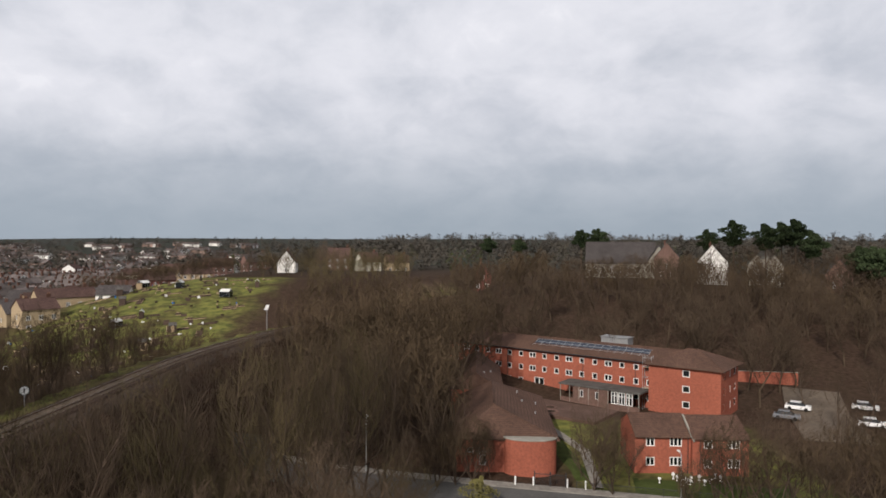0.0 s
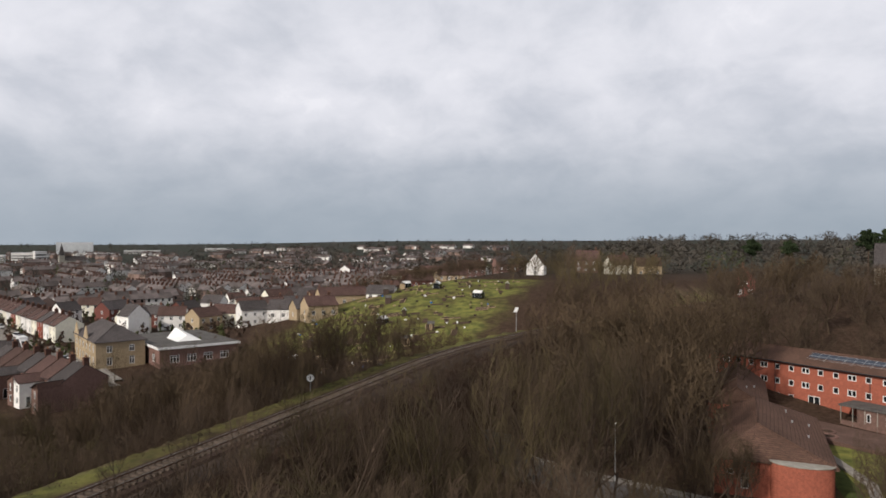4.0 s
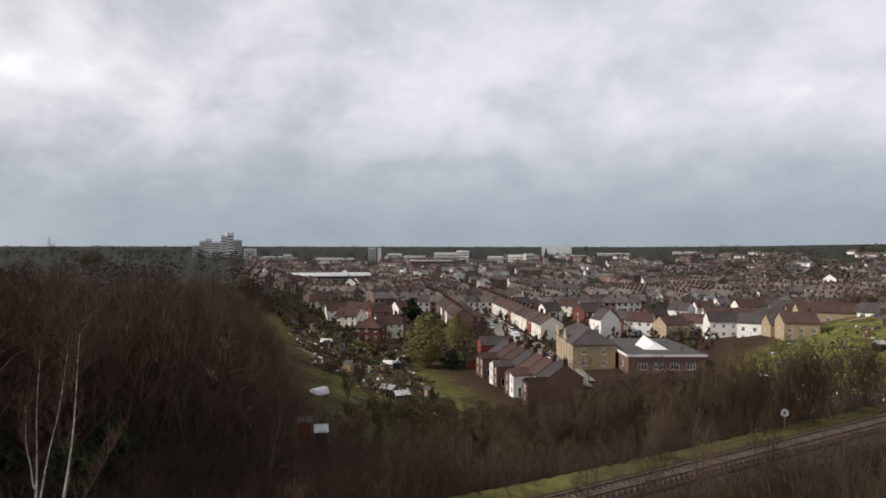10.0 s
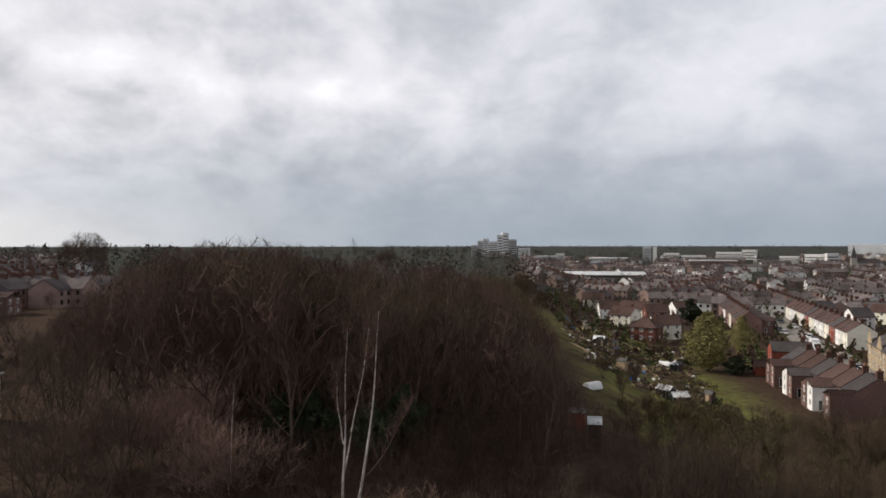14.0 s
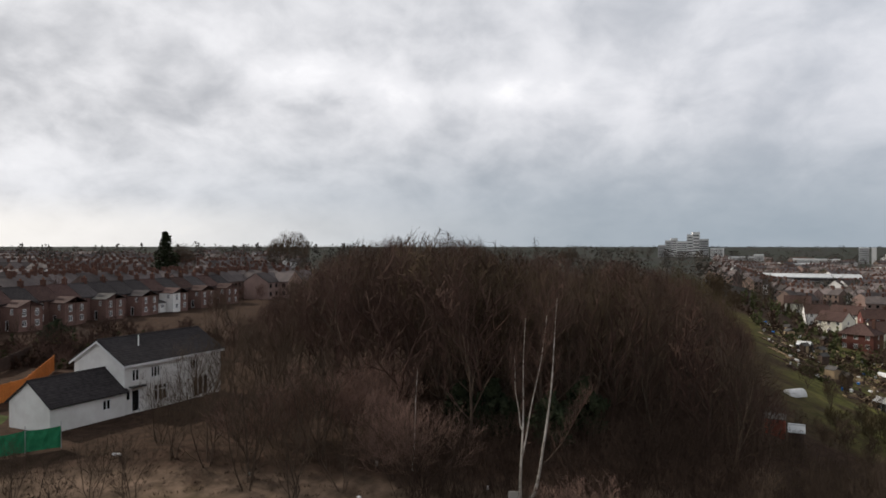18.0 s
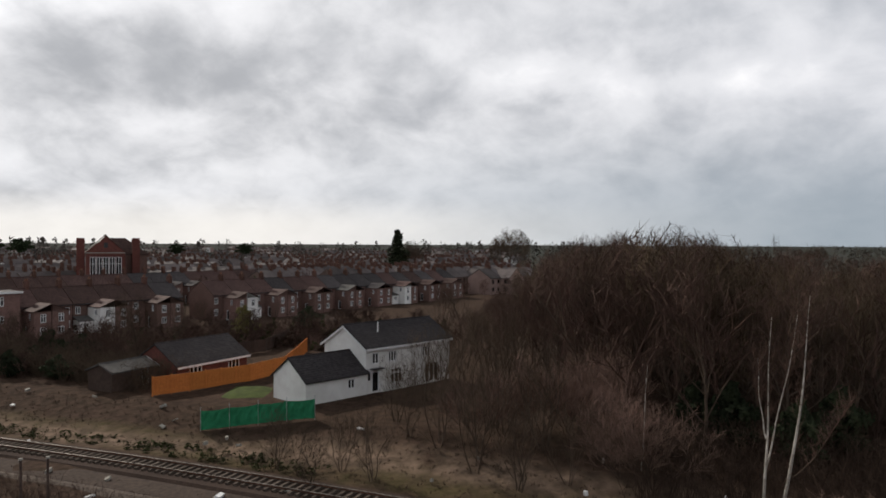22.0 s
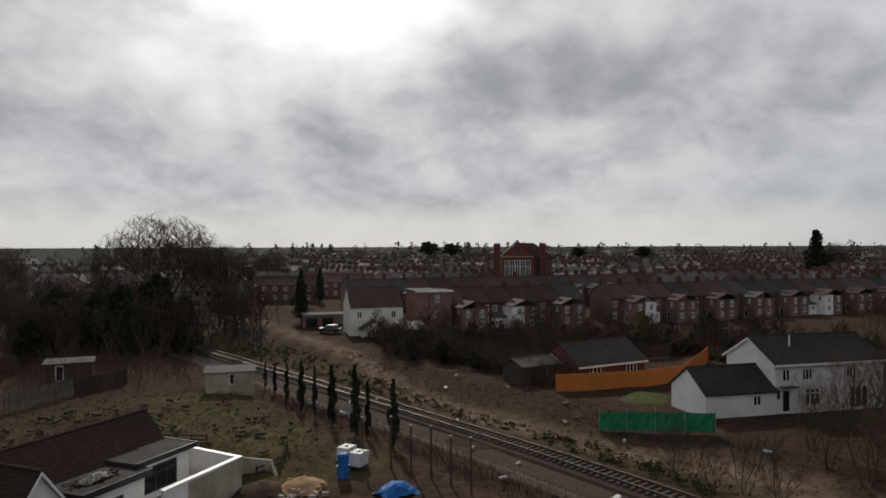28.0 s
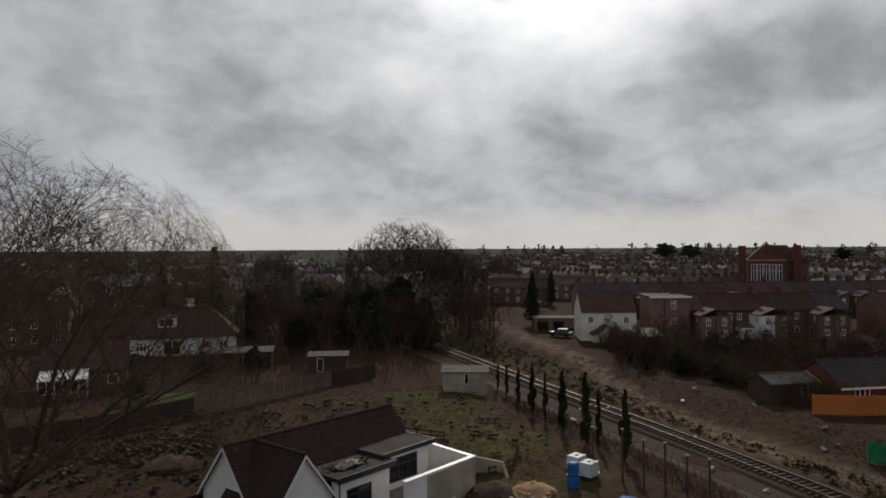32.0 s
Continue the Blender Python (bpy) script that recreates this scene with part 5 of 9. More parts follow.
def wood_mass(name, count, place, height, material, label, gap=3.6, twig=0.026):
    """The trees of one slope, as one mass."""
    rnd = random.Random(19)
    protos = []
    for i in range(4):
        w, f = grow(random.Random(500 + i), 14.0, kids=(12, 7, 5, 0) if twig < 0.05 else (10, 7, 3, 0), levels=4, segs=4 if twig < 0.05 else 2, spread=0.42, up=0.36, first=0.2, minr=twig, trunk_r=0.15, wob=0.16, dome=4.2)
        g = Geo().join(w).join(f)
        protos.append((np.array(g.v), np.array([(q[0], q[j], q[j + 1]) for q in g.f for j in range(1, len(q) - 1)])))
    V, F, n, done, tries = [], [], 0, 0, 0
    while done < count:
        x, y = place(rnd)
        h = height(rnd, x, y)
        tries += 1
        if tries > count * 30:
            break
        if h < 2.4 or not free(x, y, gap):
            continue
        v, f = protos[rnd.randrange(4)]
        a, k, wide = rnd.uniform(0, 6.28), h / 14.0, rnd.uniform(0.9, 1.35)
        c, s = math.cos(a) * wide * k, math.sin(a) * wide * k
        V.append(np.stack([v[:, 0] * c - v[:, 1] * s + x, v[:, 0] * s + v[:, 1] * c + y, v[:, 2] * k + ground(x, y) - 0.2], 1))
        F.append(f + n)
        n += len(v)
        done += 1
    me = bpy.data.meshes.new(name)
    me.from_pydata(np.concatenate(V).tolist(), [], np.concatenate(F).tolist())
    me.materials.append(M[material])
    tagged(new(name, me), label, "woods", kind="stuff")


def ridge_place(rnd):
    return polar(rnd.uniform(3, 15), rnd.uniform(190, 292))


def ridge_h(rnd, x, y):
    yaw, r = yaw_of(x, y), math.hypot(x, y)
    if abs(x - rail_x(y)) < 7 or (yaw > 11 and r < 250):
        return 0
    return min(rnd.uniform(7, 14), EYE_Z - r * math.tan(radians(rnd.uniform(0.1, 1.9))) - ground(x, y))


wood_mass("hill_wood", 190, hill_place, hill_h, "twig", "bare winter wood on the hillside behind the brick home")
def top_place(rnd):
    return polar(rnd.uniform(-33, -1), rnd.uniform(192, 226))


def top_h(rnd, x, y):
    yaw, r = math.degrees(math.atan2(-x, y)), math.hypot(x, y)
    el = rnd.uniform(-2.4, -1.3) if -16.5 < yaw < -9 else rnd.uniform(-1.8, -0.2)
    return min(rnd.uniform(9, 15), EYE_Z + r * math.tan(radians(el)) - ground(x, y))


wood_mass("hilltop_wood", 110, top_place, top_h, "ochretwig", "bare ochre brown trees before the houses on the hill", 3.0, 0.055)
wood_mass("ridge_wood", 70, ridge_place, ridge_h, "greentwig", "bare mossy trees along the hilltop")


def far_canopy():
    """Dense far woods, hedges and garden trees, as one mass."""
    rnd = random.Random(909)
    protos = []
    for i in range(8):
        g = leaf_cloud(random.Random(700 + i), *((40, 5.0, 5.0, 0.0, 10.0, 1.0, 0.55, 7) if i < 4 else (105, 5.0, 5.0, 0.0, 10.0, 0.62, 0.55, 11)))
        protos.append((np.array([tuple(v) for v in g.v]), np.array(g.f)))
    for name, mt, lab, spots in (
            ("far_ridge_wood", "farwood", "far dark woods up to the horizon", ((760, -34, 40, 560, 1700, 9, 14, 1.8), (130, 18, 40, 300, 560, 6, 10, 0.9), (240, -34, 16, 300, 600, 8, 12, 1.5), (420, 32, 72, 360, 1500, 4, 9, 1.0), (330, 72, 104, 260, 1400, 7, 12, 1.3), (110, 60, 73, 420, 1400, 5, 10, 1.1), (900, 34, 112, 1200, 3900, 4, 9, 2.8))),
            ("far_garden_wood", "farwood", "far bare trees between the houses", ((480, 100, 206, 230, 1500, 5, 9, 1.0), (420, 100, 206, 1300, 3800, 4, 8, 2.6), (160, 160, 206, 130, 330, 5, 9, 0.9), (110, 100, 172, 450, 850, 15, 19.5, 0.75))),
            ("far_evergreens", "ivy", "far dull green trees and hedges", ((200, -34, 72, 300, 1200, 5, 10, 0.9), (110, 100, 206, 200, 900, 4, 8, 0.8)))):
        V, F, n = [], [], 0
        for count, y0, y1, r0, r1, h0, h1, wide in spots:
            for _ in range(count):
                x, y = polar(rnd.uniform(y0, y1), math.exp(rnd.uniform(math.log(r0), math.log(r1))))
                v, f = protos[rnd.randrange(4) + (4 if math.hypot(x, y) < 560 else 0)]
                h = rnd.uniform(h0, h1)
                a, k, w = rnd.uniform(0, 6.28), h / 10.0, h / 10.0 * rnd.uniform(0.7, 1.2) * wide
                c, s = math.cos(a) * w, math.sin(a) * w
                V.append(np.stack([v[:, 0] * c - v[:, 1] * s + x, v[:, 0] * s + v[:, 1] * c + y, v[:, 2] * k + land(x, y) - 0.3], 1))
                F.append(f + n)
                n += len(v)
        me = bpy.data.meshes.new(name)
        me.from_pydata(np.concatenate(V).tolist(), [], np.concatenate(F).tolist())
        me.materials.append(M[mt])
        tagged(new(name, me), lab, "woods", kind="stuff")


far_canopy()


def estate_place(rnd):
    return polar(rnd.uniform(61, 73), rnd.uniform(205, 400))


def estate_h(rnd, x, y):
    r = math.hypot(x, y)
    return min(rnd.uniform(6, 12), 32.0 + r * math.tan(radians(min(curve_at(MOUND, yaw_of(x, y)) + 1.5, -1.8) - rnd.uniform(0, 1.6))) - ground(x, y))


wood_mass("estate_trees", 75, estate_place, estate_h, "ochretwig", "ochre brown bare trees round the houses beyond the allotments", 4.5, 0.09)


def hall_front_place(rnd):
    return polar(rnd.uniform(31, 46.5), rnd.uniform(112, 150))


def hall_front_h(rnd, x, y):
    yaw, r = yaw_of(x, y), math.hypot(x, y)
    if x > rail_x(y) - 9 or (yaw > 43 and r > 128):
        return 0
    return min(rnd.uniform(5, 11), 32.0 - r * math.tan(radians(rnd.uniform(8.2, 10.2))) - ground(x, y))


wood_mass("hall_front_wood", 85, hall_front_place, hall_front_h, "twig", "bare brown trees and brush before the flat hall", 2.2, 0.075)


def brush_place(rnd):
    return polar(rnd.uniform(44, 66), rnd.uniform(88, 124))


def brush_h(rnd, x, y):
    r = math.hypot(x, y)
    if x > rail_x(y) - 9:
        return 0
    return min(rnd.uniform(3.0, 7.0), 32.0 - r * math.tan(radians(rnd.uniform(12.0, 13.6))) - ground(x, y))


wood_mass("terrace_brush", 110, brush_place, brush_h, "greentwig", "bare brush below the terrace and the allotments", 2.1, 0.085)


wood_mass("street_trees", 60, lambda r: polar(r.uniform(106, 168), r.uniform(150, 330)), lambda r, x, y: r.uniform(5, 9), "redtwig", "bare trees between the terraces", 5, 0.08)


def garden_shrubs():
    """Dense shrubs and hedges of the back gardens, as one mass."""
    rnd = random.Random(671)
    for mt, n, lab in (("ivy", 70, "dull green shrubs in the back gardens"), ("shrub", 260, "brown hedges and shrubs in the back gardens")):
        g = Geo()
        for _ in range(n):
            x, y = south_gardens(rnd)
            if x > rail_x(y) - 15:
                continue
            h, w = rnd.uniform(0.7, 2.6), rnd.uniform(0.7, 2.0)
            g.join(leaf_cloud(rnd, 60, w, w, 0, h, 0.34, 0.4, 5), Matrix.Translation((x, y, ground(x, y))))
        tagged(part("garden_shrubs", g, M[mt]), lab, "shrubs", kind="stuff")


garden_shrubs()


wood_mass("mound_undergrowth", 60, mound_place, lambda r, x, y: mound_h(r, x, y) - r.uniform(0.2, 2.5), "redtwig", "crowded thin trees inside the wooded mound", 1.6, 0.05)


def slope_place(rnd):
    return polar(rnd.uniform(56, 69), rnd.uniform(76, 122))


def slope_h(rnd, x, y):
    r = math.hypot(x, y)
    if x > rail_x(y) - 9:
        return 0
    return min(rnd.uniform(2.6, 5.5), 32.0 - r * math.tan(radians(rnd.uniform(12.6, 16.5))) - ground(x, y))


wood_mass("slope_brush", 70, slope_place, slope_h, "twig", "bare brown brush below the valley plots", 2.2, 0.08)


def curve_wood_h(rnd, x, y):
    if abs(x - rail_x(y)) < 6:
        return 0
    return min(rnd.uniform(7, 12), EYE_Z - math.hypot(x, y) * math.tan(radians(rnd.uniform(1.6, 4.5))) - ground(x, y))


wood_mass("curve_wood", 75, lambda r: polar(r.uniform(158.5, 178), r.uniform(112, 150)), curve_wood_h, "redtwig", "dense dark bare wood where the railway curves away", 2.6, 0.055)


def thicket_place(rnd):
    return polar(rnd.uniform(110, 150), rnd.uniform(90, 122))


def thicket_h(rnd, x, y):
    # the gardens before the terraces; the bungalow, the fence and the white house stay free
    if (-92 < x < -52 and y > -66) or x > rail_x(y) - 17 or y < -100 + 0.25 * (x + 119) * -1 - 2:
        return 0
    return rnd.uniform(2.5, 6.0)


wood_mass("garden_thicket", 150, thicket_place, thicket_h, "redtwig", "dark bare shrubs and small trees of the back gardens", 2.2, 0.07)
rnd = random.Random(515)
# pink brown shrubs on the open ground before the mound
for i in range(16):
    yaw = rnd.uniform(97, 111)
    PINK[i % 3].put(*polar(yaw, rnd.uniform(52, 52 + (113 - yaw) * 1.1)), rnd.uniform(3.5, 7.5), yaw * 7)
for yaw, r, h in ((82.5, 44, 4.0), (84, 45, 3.5), (95.5, 50, 6), (98, 51, 5.5)):
    PINK[int(r) % 3].put(*polar(yaw, r), h, yaw * 5)
# ivy on the old trees at the foot of the mound
for yaw, r, h in ((85.2, 56, 4.5), (89.8, 58, 5), (92.4, 60, 4.5), (82.6, 60, 5)):
    BUSH[int(r) % 2].put(*polar(yaw, r), h, yaw, 0.8, "bush")
# full crowns along the top of the mound
for i in range(20):
    yaw, r = 78 + 1.35 * i + rnd.uniform(-0.5, 0.5), rnd.uniform(62, 100)
    x, y = polar(yaw, r)
    ROUND[i % 3].put(x, y, EYE_Z + r * math.tan(radians(curve_at(MOUND, yaw) - rnd.uniform(0, 1.2))) - ground(x, y), yaw * 23, wide=0.85)
# full crowns on the slope beyond the railway and before the home
for yaw, r, el, k in ((9.5, 118, -3.4, 0), (8.0, 125, -3.0, 1), (6.4, 112, -3.9, 2), (5.0, 128, -2.8, 0), (3.4, 118, -3.6, 1), (1.8, 134, -2.6, 2), (0.2, 122, -3.6, 0), (7.2, 140, -2.2, 2), (4.2, 144, -2.0, 1), (10.6, 134, -2.6, 0),
                      (11.8, 122, -3.8, 2), (2.2, 106, -5.6, 0), (4.6, 102, -6.2, 1), (6.8, 98, -6.6, 2), (1.4, 97, -7.6, 1), (-0.4, 128, -3.4, 2), (-1.8, 140, -3.0, 0), (9.2, 96, -6.4, 1), (11.0, 92, -7.2, 0)):
    x, y = polar(yaw, r)
    ROUND[k].put(x, y, EYE_Z + r * math.tan(radians(el)) - ground(x, y), yaw * 31, wide=1.0)
for yaw, r, h, w in ((-0.3, 86, 8.5, 0.9), (-1.7, 87, 9.5, 0.9), (1.2, 85, 8.0, 0.9), (-2.6, 89, 6.5, 0.8), (-11.5, 86, 10.5, 0.9), (-12.9, 85, 8.0, 0.9), (-22.0, 83, 11.5, 1.1), (-24.6, 81, 11.0, 1.1), (-20.6, 85, 9.0, 0.8), (-27.5, 84, 11.0, 1.0), (-29.5, 86, 12.0, 1.1), (-31.6, 84, 12.5, 1.0), (-33.5, 88, 13.0, 1.1), (-18.6, 81, 7.0, 0.8)):
    ROUND[int(r) % 3].put(*polar(yaw, r), h, yaw * 17, wide=w)
for yaw, r, h in ((52.8, 120, 5.0), (51.6, 117, 5.5), (50.2, 115, 5.0), (54.0, 121, 5.5), (48.8, 114, 5.5), (47.4, 113, 6.0), (58, 104, 4.0), (60.5, 108, 4.5), (63, 100, 4), (62, 116, 5), (65, 108, 4.5), (57, 118, 5), (66.5, 118, 5), (59.5, 124, 5.5), (64, 126, 5), (61, 134, 5), (43.5, 112, 10.5), (42.4, 115, 9.5), (40.8, 118, 11.0), (45.6, 114, 9.0), (47.2, 118, 7.5), (38.6, 124, 9.5), (36.4, 128, 9.0)):
    ROUND[int(r) % 3].put(*polar(yaw, r), h, yaw * 13, wide=0.9)
for i in range(14):
    yaw = 14.0 + i * 0.75
    x, y = polar(yaw, rnd.uniform(246, 268))
    ROUND[i % 3].put(x, y, rnd.uniform(5.5, 9.0), yaw * 29, wide=1.1)
# ochre trees behind the hillside plots
for i in range(26):
    yaw = rnd.uniform(12.5, 31)
    r = rnd.uniform(262, 330)
    x, y = polar(yaw, r)
    ROUND[i % 3].put(x, y, min(rnd.uniform(7.0, 12.5), EYE_Z - r * math.tan(radians(rnd.uniform(0.9, 2.6))) - ground(x, y)), yaw * 37, wide=1.15)
# bare trees below the allotments, beyond the railway
for i in range(22):
    yaw = 19.5 + i * 0.95 + rnd.uniform(-0.3, 0.3)
    r = rail_r(yaw) + rnd.uniform(10, 26)
    x, y = polar(yaw, r)
    ROUND[i % 3].put(x, y, min(14.0, EYE_Z - r * math.tan(radians(rnd.uniform(4.4, 7.4))) - ground(x, y)), yaw * 19, wide=0.75)
# bare trees between the railway and the terrace
for i in range(34):
    yaw, r = 31 + i * 0.78 + rnd.uniform(-0.4, 0.4), rnd.uniform(98, 132)
    x, y = polar(yaw, r)
    if x > rail_x(y) - 9:
        continue
    top = curve_at([(30, 7.2), (38, 8.2), (44, 9.0), (50, 10.2), (58, 11.5)], yaw) + rnd.uniform(0, 1.8)
    (ASH + ROUND)[(i * 5) % 8].put(x, y, EYE_Z - r * math.tan(radians(top)) - ground(x, y), yaw * 41, wide=0.72)
# tall trees that stand up before the railway
for yaw, r, el, k in ((12.8, 66, -4.6, 0), (11.6, 70, -5.4, 1), (14.2, 64, -6.4, 5), (9.0, 72, -5.6, 6), (17.8, 62, -8.5, 2), (21.5, 58, -8.0, 3), (24.4, 60, -8.6, 5), (29.0, 55, -7.5, 0), (30.2, 57, -8.2, 6), (35.5, 54, -9.0, 1),
                      (41.0, 50, -10.5, 2), (6.0, 78, -6.0, 4), (7.6, 80, -6.5, 5), (46.5, 46, -12.0, 3)):
    x, y = polar(yaw, r)
    (ASH + GRN)[k].put(x, y, EYE_Z + r * math.tan(radians(el)) - ground(x, y), yaw * 11, wide=0.7)

# ---- the brick home in the valley ----


def care_home():
    # long three-storey wing; its front runs from the right corner back to the left
    L, D, H = 58.0, 9.0, 8.0
    ux, uy = 0.792, -0.610
    cx, cy = 46.5 - ux * L / 2 + 0.610 * D / 2, 119.05 - uy * L / 2 + 0.792 * D / 2
    b = thing("care_home", cx, cy, -37.6, -0.2, "long three-storey red brick home with a brown hipped roof", "building")
    wins = []
    for i in range(17):
        u = -27.2 + i * 2.72
        wide = i % 3 == 1
        for k, sill in enumerate((0.9, 3.6, 6.3)):
            if k == 0 and 7 <= i <= 13:
                continue
            wins.append(("f", u, sill, 1.5 if wide else 1.0, 1.15 if k < 2 else 1.05, 1 if wide else 0))
    for u in (-2.4, 0.0, 2.4):
        for sill in (0.9, 3.6, 6.3):
            wins.append(("r", u, sill, 1.0, 1.2, 0))
    for i in range(6):
        for sill in (0.9, 3.6, 6.3):
            wins.append(("b", -22 + i * 8.8, sill, 1.2, 1.2, 1))
    wins.append(("f", -6.6, 0.2, 2.2, 2.3, 1, True))
    house_walls(b, L, D, H, wins, "care", found=3.0)
    part("roof", hip_roof(L, D, H, 2.0, over=0.6), M["caretile"], b)
    part("gutter", Geo().box(-L / 2 - 0.6, L / 2 + 0.6, -D / 2 - 0.72, -D / 2 - 0.6, H - 0.2, H - 0.03), M["dark"], b, "dark gutter")
    # end pavilion that stands forward under a roof of its own
    pav = [("f", 0.4, s, 1.3, 1.2, 0) for s in (0.9, 3.6, 6.3)] + [("r", u, s, 1.2, 1.2, 0) for u in (-3.2, 0.0, 3.2) for s in (0.9, 3.6, 6.3)]
    house_walls(b, 12.5, D + 1.4, H, pav, "care", found=3.0, name="end_wing", off=(L / 2 - 6.2, -0.75))
    part("end_roof", hip_roof(12.7, D + 1.6, H + 0.02, 2.5, over=0.6).moved(Matrix.Translation((L / 2 - 6.2, -0.75, 0))), M["caretile"], b)
    for x in (-14.0, 3.0, 13.5):
        part("downpipe", Geo().tube((x, -D / 2 - 0.08, -1), (x, -D / 2 - 0.08, H - 0.1), 0.06, 0.06, 6), M["dark"], b)
    # solar panels on the front slope
    sl = math.degrees(math.atan2(2.0, D / 2 + 0.3))
    tilt = pose(0, -D / 2, H, sl, 0, 0)
    g = Geo().box(-0.8, 0.8, -0.5, 0.5, 0.0, 0.05).mesh("solar_panel", M["pv"])
    fr = Geo()
    for a, c, d, e in ((-0.83, 0.83, -0.53, -0.5), (-0.83, 0.83, 0.5, 0.53), (-0.83, -0.8, -0.5, 0.5), (0.8, 0.83, -0.5, 0.5)):
        fr.box(a, c, d, e, 0.0, 0.07)
    fr = fr.mesh("panel_frame", M["alu"])
    for i in range(15):
        for k in range(3):
            p = part("solar_panel", g, None, b, at=tilt @ Matrix.Translation((-8.0 + i * 1.6, 1.3 + k * 1.08, 0.12)))
            part("panel_frame", fr, None, p)
    # flat-roofed porch along the ground floor
    porch = Geo().box(0.5, 16.5, -D / 2 - 5.2, -D / 2 - 0.3, 2.9, 3.2)
    part("porch_roof", porch, M["felt"], b, "flat dark grey porch roof")
    g = Geo()
    for i in range(9):
        x = 0.8 + i * 1.92
        g.box(x - 0.06, x + 0.06, -D / 2 - 5.0, -D / 2 - 4.88, -0.5, 2.9)
    part("porch_frame", g, M["stone"], b)
    part("porch_wall", Geo().box(0.7, 16.3, -D / 2 - 5.0, -D / 2 - 4.86, -1.5, 0.6).box(3.4, 10.5, -D / 2 - 4.95, -D / 2 - 4.86, 0.6, 2.9), M["brown"], b)
    for x in (5.2, 8.2):
        window(b, Matrix.Translation((x, -D / 2 - 5.02, 1.0)), 0.6, 1.3, "white", 0)
    for x in (11.6, 13.0, 14.4):
        window(b, Matrix.Translation((x, -D / 2 - 4.97, 0.62)), 1.2, 2.2, "white", 1)
    part("roof_plant", Geo().box(4.0, 9.5, 1.4, 4.0, H + 1.2, H + 3.0).box(3.8, 9.7, 1.2, 4.2, H + 3.0, H + 3.1), M["alu"], b, "grey plant housing on the roof")
    # scaffold tower beside the end wing
    s = thing("scaffold", cx, cy, -37.6, -0.2, "light metal scaffold tower against the brick wall", "scaffold")
    x0, y0 = L / 2 - 13.6, -D / 2 - 1.4
    for dx in (0.0, 1.6):
        for dy in (0.0, 1.0):
            part("standard", Geo().tube((x0 + dx, y0 + dy, -2), (x0 + dx, y0 + dy, 9.3), 0.035, 0.035, 5), M["alu"], s)
    for z in (1.6, 3.5, 5.4, 7.3, 8.9):
        g = Geo()
        for dy in (0.0, 1.0):
            g.tube((x0 - 0.1, y0 + dy, z), (x0 + 1.7, y0 + dy, z), 0.03, 0.03, 5)
        g.tube((x0, y0, z), (x0, y0 + 1, z), 0.03, 0.03, 5).tube((x0 + 1.6, y0, z), (x0 + 1.6, y0 + 1, z), 0.03, 0.03, 5)
        part("ledger", g, M["alu"], s)
    for z in (3.4, 7.2):
        part("platform", Geo().box(x0, x0 + 1.6, y0, y0 + 1, z, z + 0.05), M["paleboard"], s)


